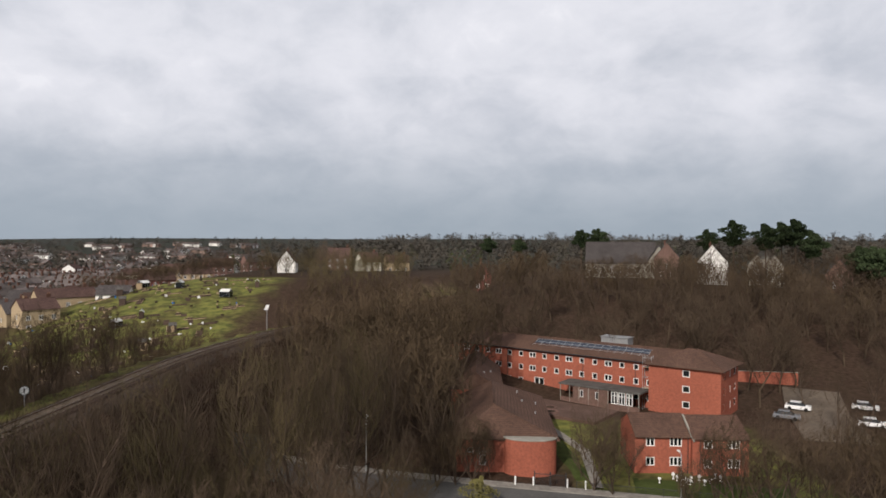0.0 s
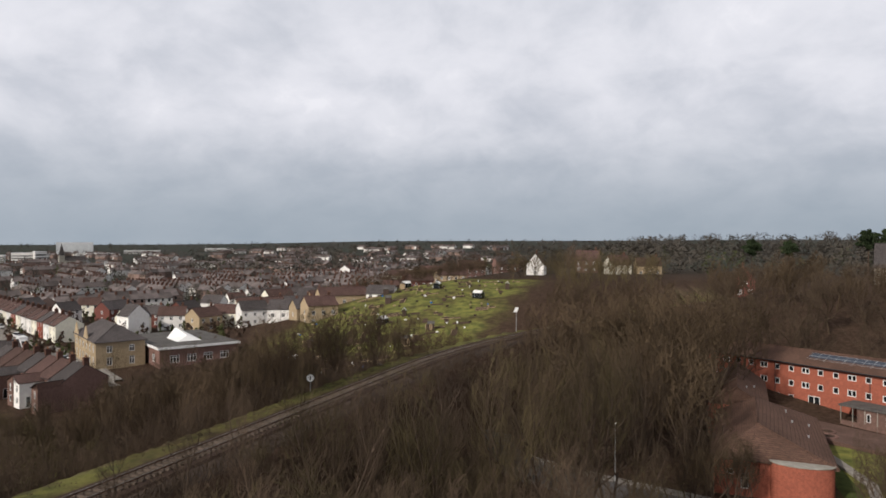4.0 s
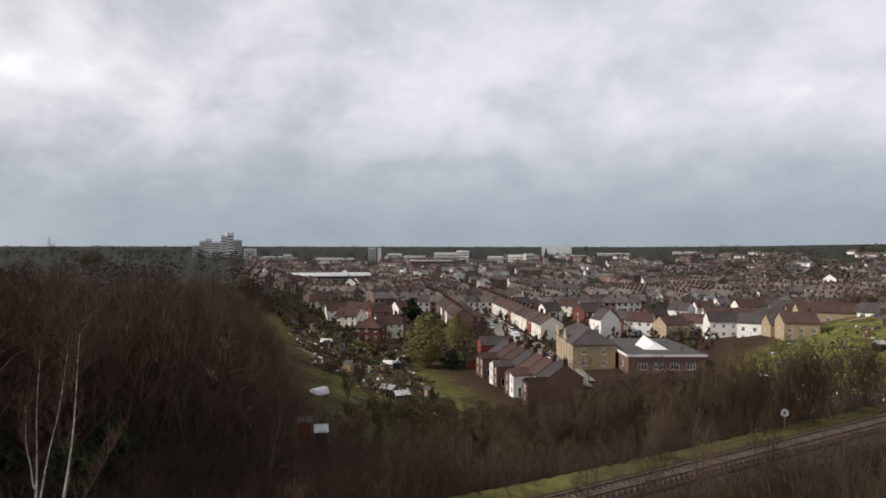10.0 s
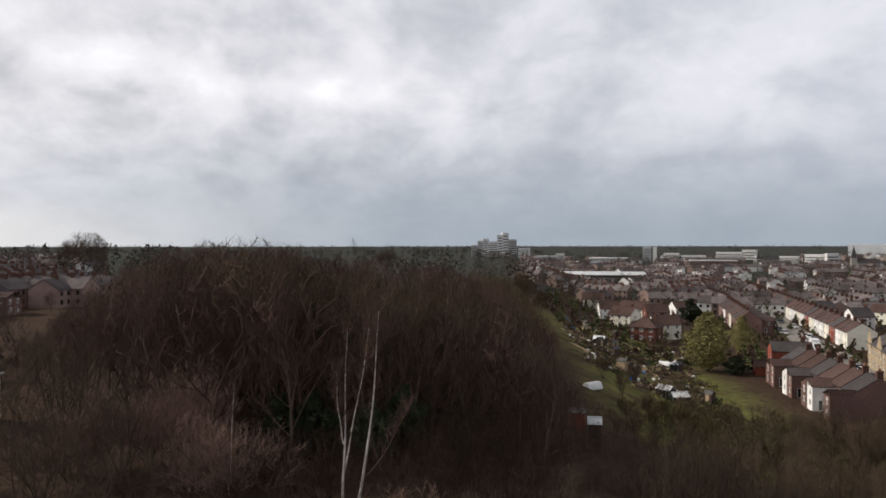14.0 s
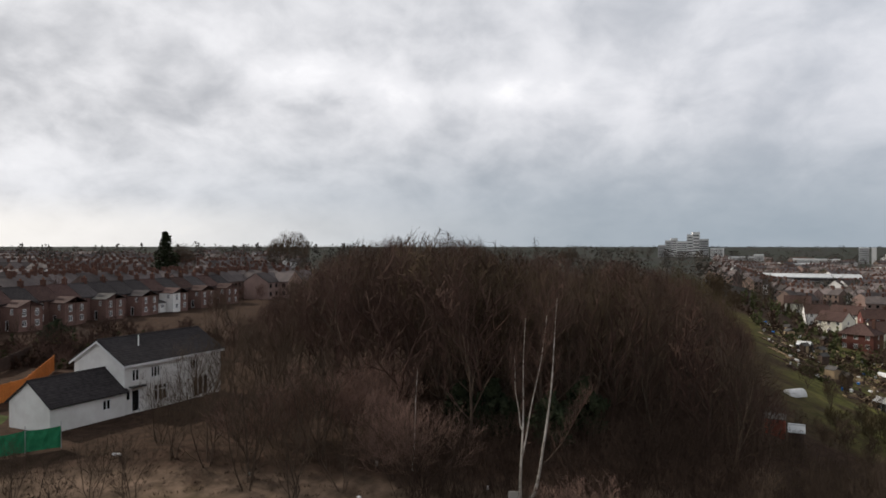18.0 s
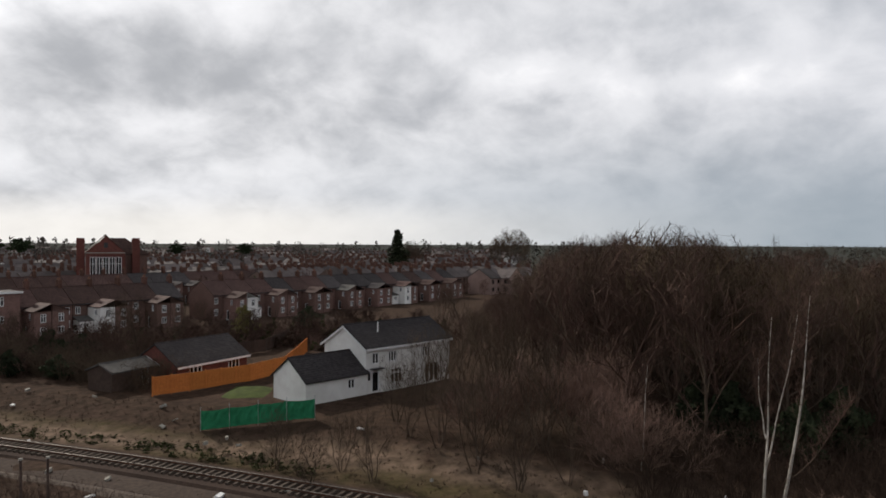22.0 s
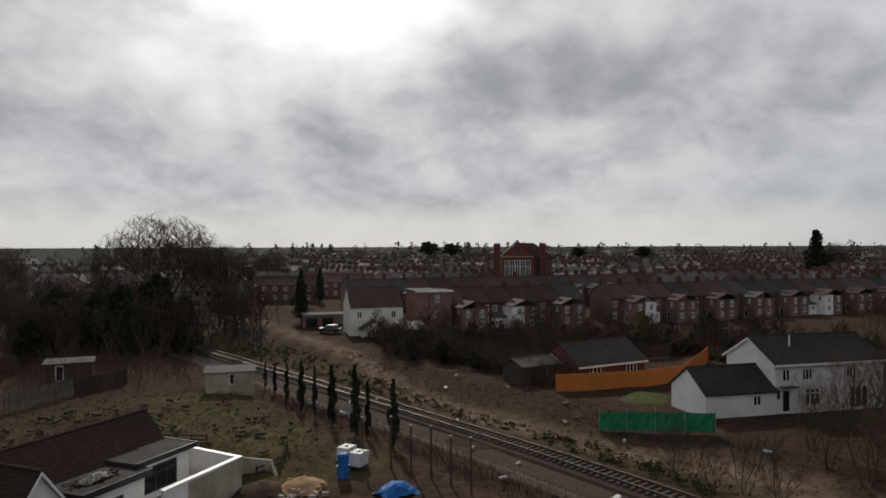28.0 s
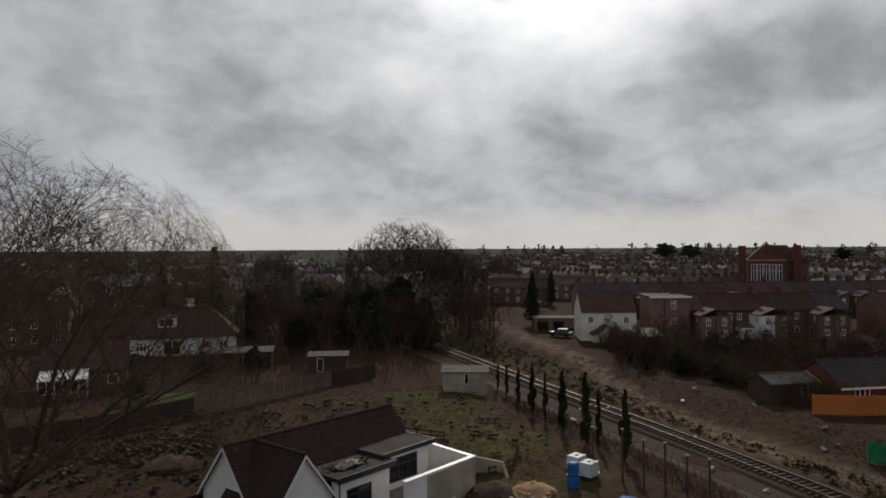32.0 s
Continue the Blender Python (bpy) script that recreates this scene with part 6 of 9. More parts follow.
def low_wing():
    b = thing("low_wing", 7.8, 104.45, -3, -0.7, "low red brick wing with dark tiled roofs and rounded end", "building")
    house_walls(b, 13.0, 25.0, 4.4, [("f", -3.0, 0.8, 0.9, 1.9, 0), ("f", -4.6, 2.4, 0.8, 0.7, 0)] + [("r", -9 + i * 4, 1.2, 1.1, 1.0, 0) for i in range(5)], "care")
    g = Geo()
    g.v = [(-7, -13, 4.4), (7, -13, 4.4), (7, 13, 4.4), (-7, 13, 4.4), (-1.5, -7.0, 7.5), (-1.5, 9.0, 7.7), (-7, -13, 4.25), (7, -13, 4.25), (7, 13, 4.25), (-7, 13, 4.25)]
    g.f = [(0, 1, 4), (1, 2, 5, 4), (2, 3, 5), (3, 0, 4, 5), (6, 7, 1, 0), (7, 8, 2, 1), (8, 9, 3, 2), (9, 6, 0, 3), (9, 8, 7, 6)]
    part("roof", g, M["caretile"], b)
    part("ridge", Geo().tube((-1.5, -7, 7.52), (-1.5, 9, 7.72), 0.14, 0.14, 6).tube((7, -13, 4.45), (-1.5, -7, 7.52), 0.11, 0.11, 5), M["caretile"], b)
    # rounded brick end
    n, g = 18, Geo()
    pts = [(3.2 + 3.4 * math.cos(math.pi * (1 + i / n)), -12.4 + 2.0 * math.sin(math.pi * (1 + i / n))) for i in range(n + 1)]
    for (x0, y0), (x1, y1) in zip(pts, pts[1:]):
        g.add([(x0, y0, -1.5), (x1, y1, -1.5), (x1, y1, 4.55), (x0, y0, 4.55)], [(0, 1, 2, 3)])
    g.add([(x, y, 4.55) for x, y in pts], [tuple(range(n, -1, -1))])
    part("rounded_end", g, M["care"], b)
    part("coping", Geo().join(Geo().add([(3.2 + (x - 3.2) * 1.04, -12.4 + (y + 12.4) * 1.06, 4.56) for x, y in pts] + [(3.2 + (x - 3.2) * 1.04, -12.4 + (y + 12.4) * 1.06, 4.68) for x, y in pts],
         [tuple(range(n + 1, 2 * n + 2))] + [(i, i + 1, n + 2 + i, n + 1 + i) for i in range(n)])), M["stone"], b)
    for x, y, z in ((3.0, 2.0, 6.0), (4.6, -3, 5.4), (2.5, 7, 6.3), (5.2, 4.0, 5.2)):
        part("roof_vent", Geo().lathe([(0.08, z - 0.5), (0.08, z + 0.1), (0.13, z + 0.15), (0.13, z + 0.25)], 8, (x, y)), M["alu"], b)
    # higher roof that joins the long wing
    house_walls(b, 8.4, 24.0, 5.2, [("r", -8 + i * 3.2, 1.2, 1.2, 1.2, 0) for i in range(6)], "care", name="rear_wing", off=(-4.0, 25.5))
    for yy in (13.5, 37.2):
        part("rear_gable", Geo().add([(-8.2, yy, 5.2), (0.2, yy, 5.2), (-4.0, yy, 8.0), (-8.2, yy + 0.28, 5.2), (0.2, yy + 0.28, 5.2), (-4.0, yy + 0.28, 8.0)], [(0, 1, 2), (5, 4, 3), (0, 2, 5, 3), (1, 4, 5, 2)]), M["caretile"], b)
    rr = gable_roof(24.0, 8.4, 5.2, 2.8, over=0.5).moved(Matrix.Translation((-4.0, 25.5, 0)) @ pose(0, 0, 0, 0, 0, 90))
    part("rear_roof", rr, M["caretile"], b)
    for x, y, z in ((-2.6, 18, 7.2), (-1.4, 23, 6.4)):
        part("roof_vent", Geo().lathe([(0.09, z - 0.8), (0.09, z + 0.15), (0.14, z + 0.2), (0.14, z + 0.3)], 8, (x, y)), M["alu"], b)


def two_storey_block():
    b = thing("flats", 31.4, 95.95, -2, -0.7, "small two-storey red brick block with white windows and a brown roof", "building")
    for off, y, w in ((-3.6, 0.0, 7.2), (3.6, -0.8, 7.2)):
        wins = [("f", -1.6, 0.9, 1.15, 1.15, 1), ("f", -1.6, 3.45, 1.15, 1.15, 1), ("f", 1.7, 0.9, 1.6, 1.2, 2), ("f", 1.7, 3.45, 1.6, 1.2, 2)]
        house_walls(b, w, 8.5, 4.85, wins, "care", R=1.8, off=(off, y))
        part("roof", gable_roof(w, 8.5, 4.85, 1.8, over=0.45, verge=0.06).moved(Matrix.Translation((off, y, 0))), M["caretile"], b)
    part("verge_board", Geo().slab((-0.1, -5.55, 4.72), (0.12, -5.55, 4.72), (0.12, -0.75, 6.9), (-0.1, -0.75, 6.9), 0.24), M["stone"], b)
    part("downpipe", Geo().tube((-0.35, -4.35, -0.5), (-0.35, -4.35, 4.6), 0.05, 0.05, 6), M["dark"], b)
    part("downpipe", Geo().tube((1.0, -5.15, -0.5), (1.0, -5.15, 4.6), 0.05, 0.05, 6), M["dark"], b)


def strip_between(name, pts, w, material, label, category, dz=0.05):
    """A band of the given width along a line on the ground."""
    g, P = Geo(), []
    for (x0, y0), (x1, y1) in zip(pts, pts[1:]):
        n = max(1, int(math.hypot(x1 - x0, y1 - y0) / 2.5))
        P += [(x0 + (x1 - x0) * i / n, y0 + (y1 - y0) * i / n) for i in range(n)]
    P.append(pts[-1])
    for i, (x, y) in enumerate(P):
        a, b = P[max(0, i - 1)], P[min(len(P) - 1, i + 1)]
        d = math.hypot(b[0] - a[0], b[1] - a[1])
        nx, ny = -(b[1] - a[1]) / d * w / 2, (b[0] - a[0]) / d * w / 2
        for s, top in ((1, 0), (-1, 0), (-1.02, 1), (1.02, 1)):
            g.v.append((x + nx * s, y + ny * s, max(ground(x, y), ground(x + nx * s, y + ny * s)) + dz + 0.22 - 0.5 * top))
    for i in range(len(P) - 1):
        a = 4 * i
        g.f += [(a, a + 4, a + 5, a + 1), (a + 1, a + 5, a + 6, a + 2), (a + 3, a + 7, a + 4, a)]
    return tagged(part(name, g, M[material]), label, category, kind="structure")


care_home()
low_wing()
two_storey_block()
strip_between("road", [(-27.2, 92.95), (-11.2, 86.95), (2.8, 82.95), (28.8, 75.95), (68.8, 66.95)], 7.0, "road", "grey asphalt road through the valley", "road")
strip_between("pavement", [(-25.2, 96.55), (-10.2, 91.15), (3.8, 86.95), (29.8, 80.35), (68.8, 71.95)], 1.8, "path", "pale concrete pavement beside the road", "pavement", 0.13)
strip_between("garden_path", [(17.8, 85.45), (19.3, 100.95), (16.3, 112.95), (14.3, 122.95)], 1.3, "path", "narrow concrete garden path", "path", 0.03)
strip_between("car_park", [(58.8, 104.95), (64.8, 122.95), (70.8, 136.95)], 10.0, "gravel", "brown gravel car park beside the home", "car park", 0.0)
rnd = random.Random(61)


def lawn(name, x, y, w, d, rz):
    g = Geo()
    nx, ny = int(w / 1.5) + 1, int(d / 1.5) + 1
    m = pose(x, y, 0, 0, 0, rz)
    for i in range(nx + 1):
        for j in range(ny + 1):
            p = m @ Vector((-w / 2 + w * i / nx, -d / 2 + d * j / ny, 0))
            edge = i in (0, nx) or j in (0, ny)
            g.v.append((p.x, p.y, ground(p.x, p.y) + (0.22 if not edge else -0.1)))
    for i in range(nx):
        for j in range(ny):
            a = i * (ny + 1) + j
            g.f.append((a, a + ny + 1, a + ny + 2, a + 1))
    return tagged(part(name, g, M["lawn"], smooth=True), "mown green lawn", "lawn", kind="structure")


lawn("lawn", 31.8, 84.45, 19, 7.5, -12)
lawn("lawn", 16.1, 100.95, 3.2, 26, 4)
lawn("lawn", 68.8, 100.95, 12, 9, -12)
# terrace of red paving in front of the long wing
tagged(part("terrace", Geo().box(-9, 7, -5, 5, -1.5, 0.45), M["paving"], at=pose(21.3, 123.45, -0.6, 0, 0, -37.6)), "raised terrace of red paving before the home", "terrace", kind="structure")
for dx, dy in ((-3.5, -1.5), (-3.3, 1.6)):
    p = thing("flower_bed", 21.3 + dx, 123.45 + dy, 0, -0.15, "round dark flower bed in the red paving", "flower bed")
    part("edging", Geo().lathe([(1.3, -0.1), (1.3, 0.2), (1.15, 0.2)], 16), M["brown"], p)
    part("soil", Geo().lathe([(1.12, 0.0), (1.1, 0.16), (0.3, 0.3)], 14), M["soil"], p)
# white garden ornaments on the lawn
for i in range(13):
    x, y = rnd.uniform(25.3, 34.8), rnd.uniform(86.4, 88.9)
    s = thing("garden_ornament", x, y, rnd.uniform(0, 360), ground(x, y) + 0.2, "small white garden ornament on the lawn", "ornament", "ornaments on the lawn")
    part("stand", Geo().lathe([(0.16, 0), (0.07, 0.1), (0.06, 0.35)], 8), M["white"], s)
    part("bowl", Geo().lathe([(0.06, 0.35), (0.22, 0.5), (0.24, 0.6), (0.1, rnd.uniform(0.65, 0.85))], 9), M["white"], s)


def lamp_post(x, y, h, yaw=0):
    s = thing("street_lamp", x, y, yaw, None, "grey steel street lamp beside the road", "street lamp")
    part("pole", Geo().tube((0, 0, -0.3), (0, 0, 1.4), 0.09, 0.09, 8).tube((0, 0, 1.4), (0, 0, h), 0.055, 0.045, 8), M["alu"], s)
    part("arm", Geo().tube((0, 0, h), (0, -0.7, h + 0.15), 0.04, 0.035, 6), M["alu"], s)
    part("lantern", Geo().hexa([(-0.12, -1.25, h + 0.1), (0.12, -1.25, h + 0.1), (0.14, -0.65, h + 0.08), (-0.14, -0.65, h + 0.08)],
                               [(-0.08, -1.2, h + 0.22), (0.08, -1.2, h + 0.22), (0.1, -0.7, h + 0.24), (-0.1, -0.7, h + 0.24)]), M["plastic"], s)


lamp_post(-11, 90.95, 7.2, 180)
lamp_post(26, 79.95, 6.0, 180)
# gate and railings by the pavement
s = thing("metal_gate", 12, 85.55, -14, None, "black metal double gate with upright bars", "gate")
for x in (-1.9, 0.0, 1.9):
    part("gate_post", Geo().box(x - 0.07, x + 0.07, -0.07, 0.07, -0.3, 2.1), M["dark"], s)
for x0 in (-1.8, 0.1):
    g = Geo().box(x0, x0 + 1.7, -0.02, 0.02, 0.25, 0.31).box(x0, x0 + 1.7, -0.02, 0.02, 1.75, 1.81)
    for i in range(12):
        g.box(x0 + 0.05 + i * 0.145, x0 + 0.075 + i * 0.145, -0.012, 0.012, 0.2, 1.9)
    part("gate_leaf", g, M["dark"], s)
for x, y in ((7.8, 86.15), (16.1, 84.55), (14, 85.15), (10, 85.95)):
    s = thing("bollard", x, y, 0, None, "white topped bollard by the gate", "bollard", "bollards by the gate")
    part("shaft", Geo().lathe([(0.11, -0.2), (0.1, 1.1)], 9), M["white"], s)
    part("cap", Geo().lathe([(0.12, 1.1), (0.12, 1.3), (0.05, 1.42)], 9), M["plastic"], s)
s = thing("railing", 22.8, 82.75, -14, None, "black metal railing along the garden", "railing")
for i in range(9):
    part("post", Geo().box(-8 + i * 2 - 0.03, -8 + i * 2 + 0.03, -0.03, 0.03, -0.4, 1.3), M["dark"], s)
for i in range(8):
    g = Geo()
    for z in (0.2, 1.15):
        g.box(-8 + i * 2 + 0.03, -6 + i * 2 - 0.03, -0.015, 0.015, z, z + 0.04)
    for k in range(1, 14):
        g.box(-8 + i * 2 + k * 0.14, -8 + i * 2 + k * 0.14 + 0.018, -0.009, 0.009, 0.1, 1.3)
    part("panel", g, M["dark"], s)
s = thing("boundary_wall", 61.3, 141.95, -10, None, "red brick garden wall beside the home", "wall")
part("wall", Geo().box(-9, 9, -0.12, 0.12, -1, 2.2), M["care"], s)
part("coping", Geo().box(-9.05, 9.05, -0.17, 0.17, 2.2, 2.28), M["stone"], s)


def car(x, y, rz, paint="carpaint", long=4.2, high=1.45, label="parked car with dark windows", name="car", group="parked cars", z=None):
    c = thing(name, x, y, rz, (ground(x, y) + 0.1) if z is None else z, label, "car", group)
    w, l = 0.87, long / 2
    g = Geo()
    g.hexa([(-w, -l, 0.25), (w, -l, 0.25), (w, l, 0.25), (-w, l, 0.25)], [(-w, -l, 0.62), (w, -l, 0.62), (w, l, 0.62), (-w, l, 0.62)])
    g.hexa([(-w, -l, 0.62), (w, -l, 0.62), (w, l, 0.62), (-w, l, 0.62)], [(-w * 0.95, -l * 0.97, 0.85), (w * 0.95, -l * 0.97, 0.85), (w * 0.95, l * 0.96, 0.88), (-w * 0.95, l * 0.96, 0.88)])
    part("body", g, M[paint], c)
    part("windows", Geo().hexa([(-w * 0.93, -l * 0.55, 0.86), (w * 0.93, -l * 0.55, 0.86), (w * 0.93, l * 0.85, 0.89), (-w * 0.93, l * 0.85, 0.89)],
                               [(-w * 0.76, -l * 0.22, high - 0.06), (w * 0.76, -l * 0.22, high - 0.06), (w * 0.76, l * 0.6, high - 0.06), (-w * 0.76, l * 0.6, high - 0.06)]), M["glass"], c)
    part("roof", Geo().box(-w * 0.76, w * 0.76, -l * 0.22, l * 0.6, high - 0.058, high), M[paint], c)
    for sx in (-1, 1):
        for sy in (-0.62, 0.62):
            part("wheel", Geo().tube((sx * (w - 0.2), sy * l, 0.31), (sx * (w + 0.01), sy * l, 0.31), 0.31, 0.31, 12), M["tyre"], c)
        part("headlight", Geo().box(sx * w * 0.55 - 0.16, sx * w * 0.55 + 0.16, -l - 0.015, -l + 0.02, 0.58, 0.72), M["plastic"], c)
        part("tail_light", Geo().box(sx * w * 0.6 - 0.12, sx * w * 0.6 + 0.12, l - 0.02, l + 0.015, 0.6, 0.76), M["brick"], c)
    return c


for i, (x, y, rz, p) in enumerate(((57.3, 118.95, 60, "carpaint"), (59.8, 121.95, 62, "carpaint"), (62.3, 124.95, 58, "vanwhite"), (66.8, 110.95, 62, "carpaint"), (68.8, 113.95, 64, "vanwhite"), (71.8, 119.95, 60, "carpaint"), (74.3, 124.95, 60, "vanwhite"), (64.8, 106.95, 66, "carpaint"))[::2]):
    car(x, y, rz, p, z=ground(x, y) + 0.3, label="parked silver or white car with dark windows")


# ---- the houses on the hill above the home ----
def big_hall():
    x, y = polar(-14.0, 262)
    b = thing("school_chapel", x, y, -14, None, "large stone building with steep grey slate roofs", "building")
    house_walls(b, 24, 11, 5.5, [("f", -9 + i * 3.0, 1.5, 1.1, 2.4, 1) for i in range(7)], "stone", R=7.0)
    part("roof", gable_roof(24, 11, 5.5, 7.0, over=0.5), M["slate"], b)
    house_walls(b, 12, 8, 5.0, [("r", 0, 1.0, 2.0, 3.0, 2)], "stone", name="cross_wing", off=(13, -4), R=0)
    part("cross_roof", gable_roof(9, 9, 5.0, 6.5, over=0.3).moved(Matrix.Translation((13, -4, 0)) @ pose(0, 0, 0, 0, 0, 90)), M["slate"], b)
    g = Geo().add([(8.7, -8.3, 5.0), (17.3, -8.3, 5.0), (13, -8.3, 11.2), (8.7, -8.0, 5.0), (17.3, -8.0, 5.0), (13, -8.0, 11.2)], [(0, 1, 2), (5, 4, 3), (0, 2, 5, 3), (1, 4, 5, 2)])
    part("gable", g, M["stone"], b)
    for yaw, r, w, h, m in ((-20.8, 235, 9, 5.5, "render"), (-24.5, 238, 10, 5.0, "stone"), (-29.3, 236, 7, 4.0, "brown"), (-17.5, 252, 8, 6.5, "brown"), (-3.0, 245, 6, 5.0, "darkbrick")):
        hx, hy = polar(yaw, r)
        q = thing("gabled_house", hx, hy, yaw + 90, None, "tall house with a steep white gable" if m == "render" else "tall old house with a steep gable and slate roof", "house", "houses on the hill")
        house_walls(q, 9, w, h + 1.0, [("l", -1.5, 1.0, 1.1, 1.6, 1), ("l", 1.5, 1.0, 1.1, 1.6, 1), ("l", 0, 4.0, 1.3, 1.5, 1)], m, R=w * 0.6)
        part("roof", gable_roof(9, w, h + 1.0, w * 0.6, over=0.4), M["slate"], q)
        chimney(q, 2, 0.6, h + 1.0 + w * 0.5, 1.6)


big_hall()

# ---- kinds of houses ----


def terrace_house(x, y, rz, z=None, L=5.2, D=8.0, H=5.2, R=2.6, wall="brown", roof="tile", wing=True, wing_wall=None, wing_side=1, label="", group="terraced houses", frame="white", name="terraced_house", chim=True, wing_roof=None, ext=False):
    """A terraced house whose garden side (local -y) has a rear wing, windows and a door; a chimney stands on the party wall."""
    b = thing(name, x, y, rz, z, label or "two-storey terraced house with a tiled roof and rear wing", "house", group)
    s = wing_side
    wins = [("f", -s * 1.75, 3.3, 0.9, 1.3, 1), ("f", -s * 1.75, 0.9, 1.0, 1.4, 1), ("b", 0.4, 3.2, 1.1, 1.4, 1), ("b", -1.4, 0.05, 0.95, 2.1, 0, True)]
    if not wing:
        wins += [("f", s * 1.3, 3.3, 1.0, 1.3, 1), ("f", s * 1.4, 0.05, 0.95, 2.1, 0, True)]
    house_walls(b, L - 0.02, D, H, wins, wall, R=R, frame=frame)
    part("roof", gable_roof(L - 0.04, D, H, R, over=0.3, verge=0.02), M[roof], b)
    part("gutter", Geo().box(-L / 2 + 0.03, L / 2 - 0.03, -D / 2 - 0.42, -D / 2 - 0.3, H - 0.28, H - 0.16), M["dark"], b)
    if chim:
        chimney(b, L / 2 - 0.35, 0.1, H + R, 1.3, 0.6, 1.0, 2)
    if wing:
        W, WD, WH = 2.62, 4.2, 4.5
        ww = [("f", 0.1, 2.75, 0.9, 1.4, 1), ("f", 0.1, 0.8, 1.0, 1.2, 1), ("l" if s > 0 else "r", 0.6, 3.1, 0.8, 1.1, 1), ("l" if s > 0 else "r", -0.6, 0.05, 0.85, 2.0, 0, True)]
        house_walls(b, W, WD, WH, ww, wing_wall or wall, name="rear_wing", off=(s * (L / 2 - W / 2 - 0.03), -D / 2 - WD / 2 + 0.02), frame=frame)
        g = Geo()
        x0, x1 = s * (L / 2 - 0.04), s * (L / 2 - W - 0.25)
        y0, y1 = -D / 2 - WD - 0.2, -D / 2 + 0.2
        hi, lo = WH + 1.25, WH + 0.1
        a, c = (x0, x1) if s < 0 else (x1, x0)
        za, zc = (hi, lo) if s < 0 else (lo, hi)
        g.slab((a, y0, za), (c, y0, zc), (c, y1, zc), (a, y1, za), 0.12)
        part("rear_roof", g, M[wing_roof or roof], b)
        tri = Geo()
        xo, xi = s * (L / 2 - 0.03), s * (L / 2 - W - 0.03)
        tri.add([(xo, y0 + 0.22, WH), (xi, y0 + 0.22, WH), (xo, y0 + 0.22, hi - 0.14), (xo, y1, WH), (xi, y1, WH), (xo, y1, hi - 0.14)],
                [(0, 1, 2), (2, 1, 0), (0, 3, 5, 2), (1, 4, 5, 2)])
        part("wing_gable", tri, M[wing_wall or wall], b)
    if ext:
        house_walls(b, 2.3, 2.2, 2.3, [("f", 0, 1.0, 1.0, 0.9, 1)], wing_wall or "render", name="lean_to", off=(-s * (L / 2 - 1.2), -D / 2 - 1.1))
        part("lean_to_roof", Geo().slab((-s * (L / 2 - 1.2) - 1.3, -D / 2 - 2.35, 2.3), (-s * (L / 2 - 1.2) + 1.3, -D / 2 - 2.35, 2.3), (-s * (L / 2 - 1.2) + 1.3, -D / 2, 3.0), (-s * (L / 2 - 1.2) - 1.3, -D / 2, 3.0), 0.1), M["felt"], b)
    return b


TEMPLATES = {}


def row_house(key, x, y, rz, z=None, **kw):
    """Builds a kind of terraced house once, and copies it after that."""
    if key not in TEMPLATES:
        TEMPLATES[key] = terrace_house(x, y, rz, z, **kw)
        return TEMPLATES[key]
    return copy_thing(TEMPLATES[key], pose(x, y, ground(x, y) if z is None else z, 0, 0, rz))


KINDS = {
    "brown": dict(wall="brown", roof="tile", label="brown brick terraced house with a tiled roof and rear wing"),
    "brownL": dict(wall="brown", roof="tile", wing_side=-1, label="brown brick terraced house with a tiled roof and rear wing"),
    "slate": dict(wall="brown", roof="slate", label="brown brick terraced house with a slate roof"),
    "slateL": dict(wall="brown", roof="slate", wing_side=-1, label="brown brick terraced house with a slate roof"),
    "white": dict(wall="brown", roof="tile", wing_wall="render", ext=True, label="terraced house with a white rendered rear wing"),
    "whiteL": dict(wall="brown", roof="tile", wing_wall="render", wing_side=-1, ext=True, label="terraced house with a white rendered rear wing"),
    "greyR": dict(wall="brown", roof="slate", wing_roof="felt", label="terraced house with a pale grey roof on its rear wing"),
    "red": dict(wall="darkbrick", roof="tile", label="red brick terraced house with a tiled roof"),
    "grey": dict(wall="brown", roof="slate", wing_roof="felt", wing_side=-1, ext=True, label="terraced house with a pale grey roof on its rear wing"),
    "villa": dict(wall="render", roof="tile", wing=False, L=6.4, label="white rendered house with a brown tiled roof", name="terrace_villa", group="houses along the street"),
    "villac": dict(wall="cream", roof="tile", wing=False, L=6.4, label="cream rendered house with a brown tiled roof", name="terrace_villa", group="houses along the street"),
    "villab": dict(wall="brick", roof="slate", wing=False, L=6.4, label="red brick house with a slate roof", name="terrace_villa", group="houses along the street"),
}


def row(keys, x, y, dx, dy, rz, step=5.2, z=None, jog=0.0):
    d = math.hypot(dx, dy)
    for i, k in enumerate(keys):
        px, py = x + dx / d * step * i, y + dy / d * step * i
        row_house(k, px, py, rz, (ground(px, py) if z is None else z) + jog * (i % 3), **KINDS[k])


# ---- the terraces beyond the railway to the south ----
row(("brown", "whiteL", "brown", "slateL", "brown", "brownL", "greyR", "slateL", "slate", "grey", "white", "slateL", "brown", "slateL", "brown", "grey"), -116.4, -99.2, -0.97, 0.25, 165.8, 5.3)
row(("brown", "brownL", "white", "brownL", "brown", "slateL"), -80.5, -110, -0.97, 0.25, 165.8, 5.3)
mix_keys = ("brown", "slate", "brownL", "brown", "slateL", "red", "brown", "white", "slate", "brownL")
for off, n, sx in ((34, 26, -75),):
    row([mix_keys[(i * 7 + off) % 10] for i in range(n)], sx - 0.25 * off, -119 - 0.97 * off, -0.97, 0.25, 165.8, 5.3)


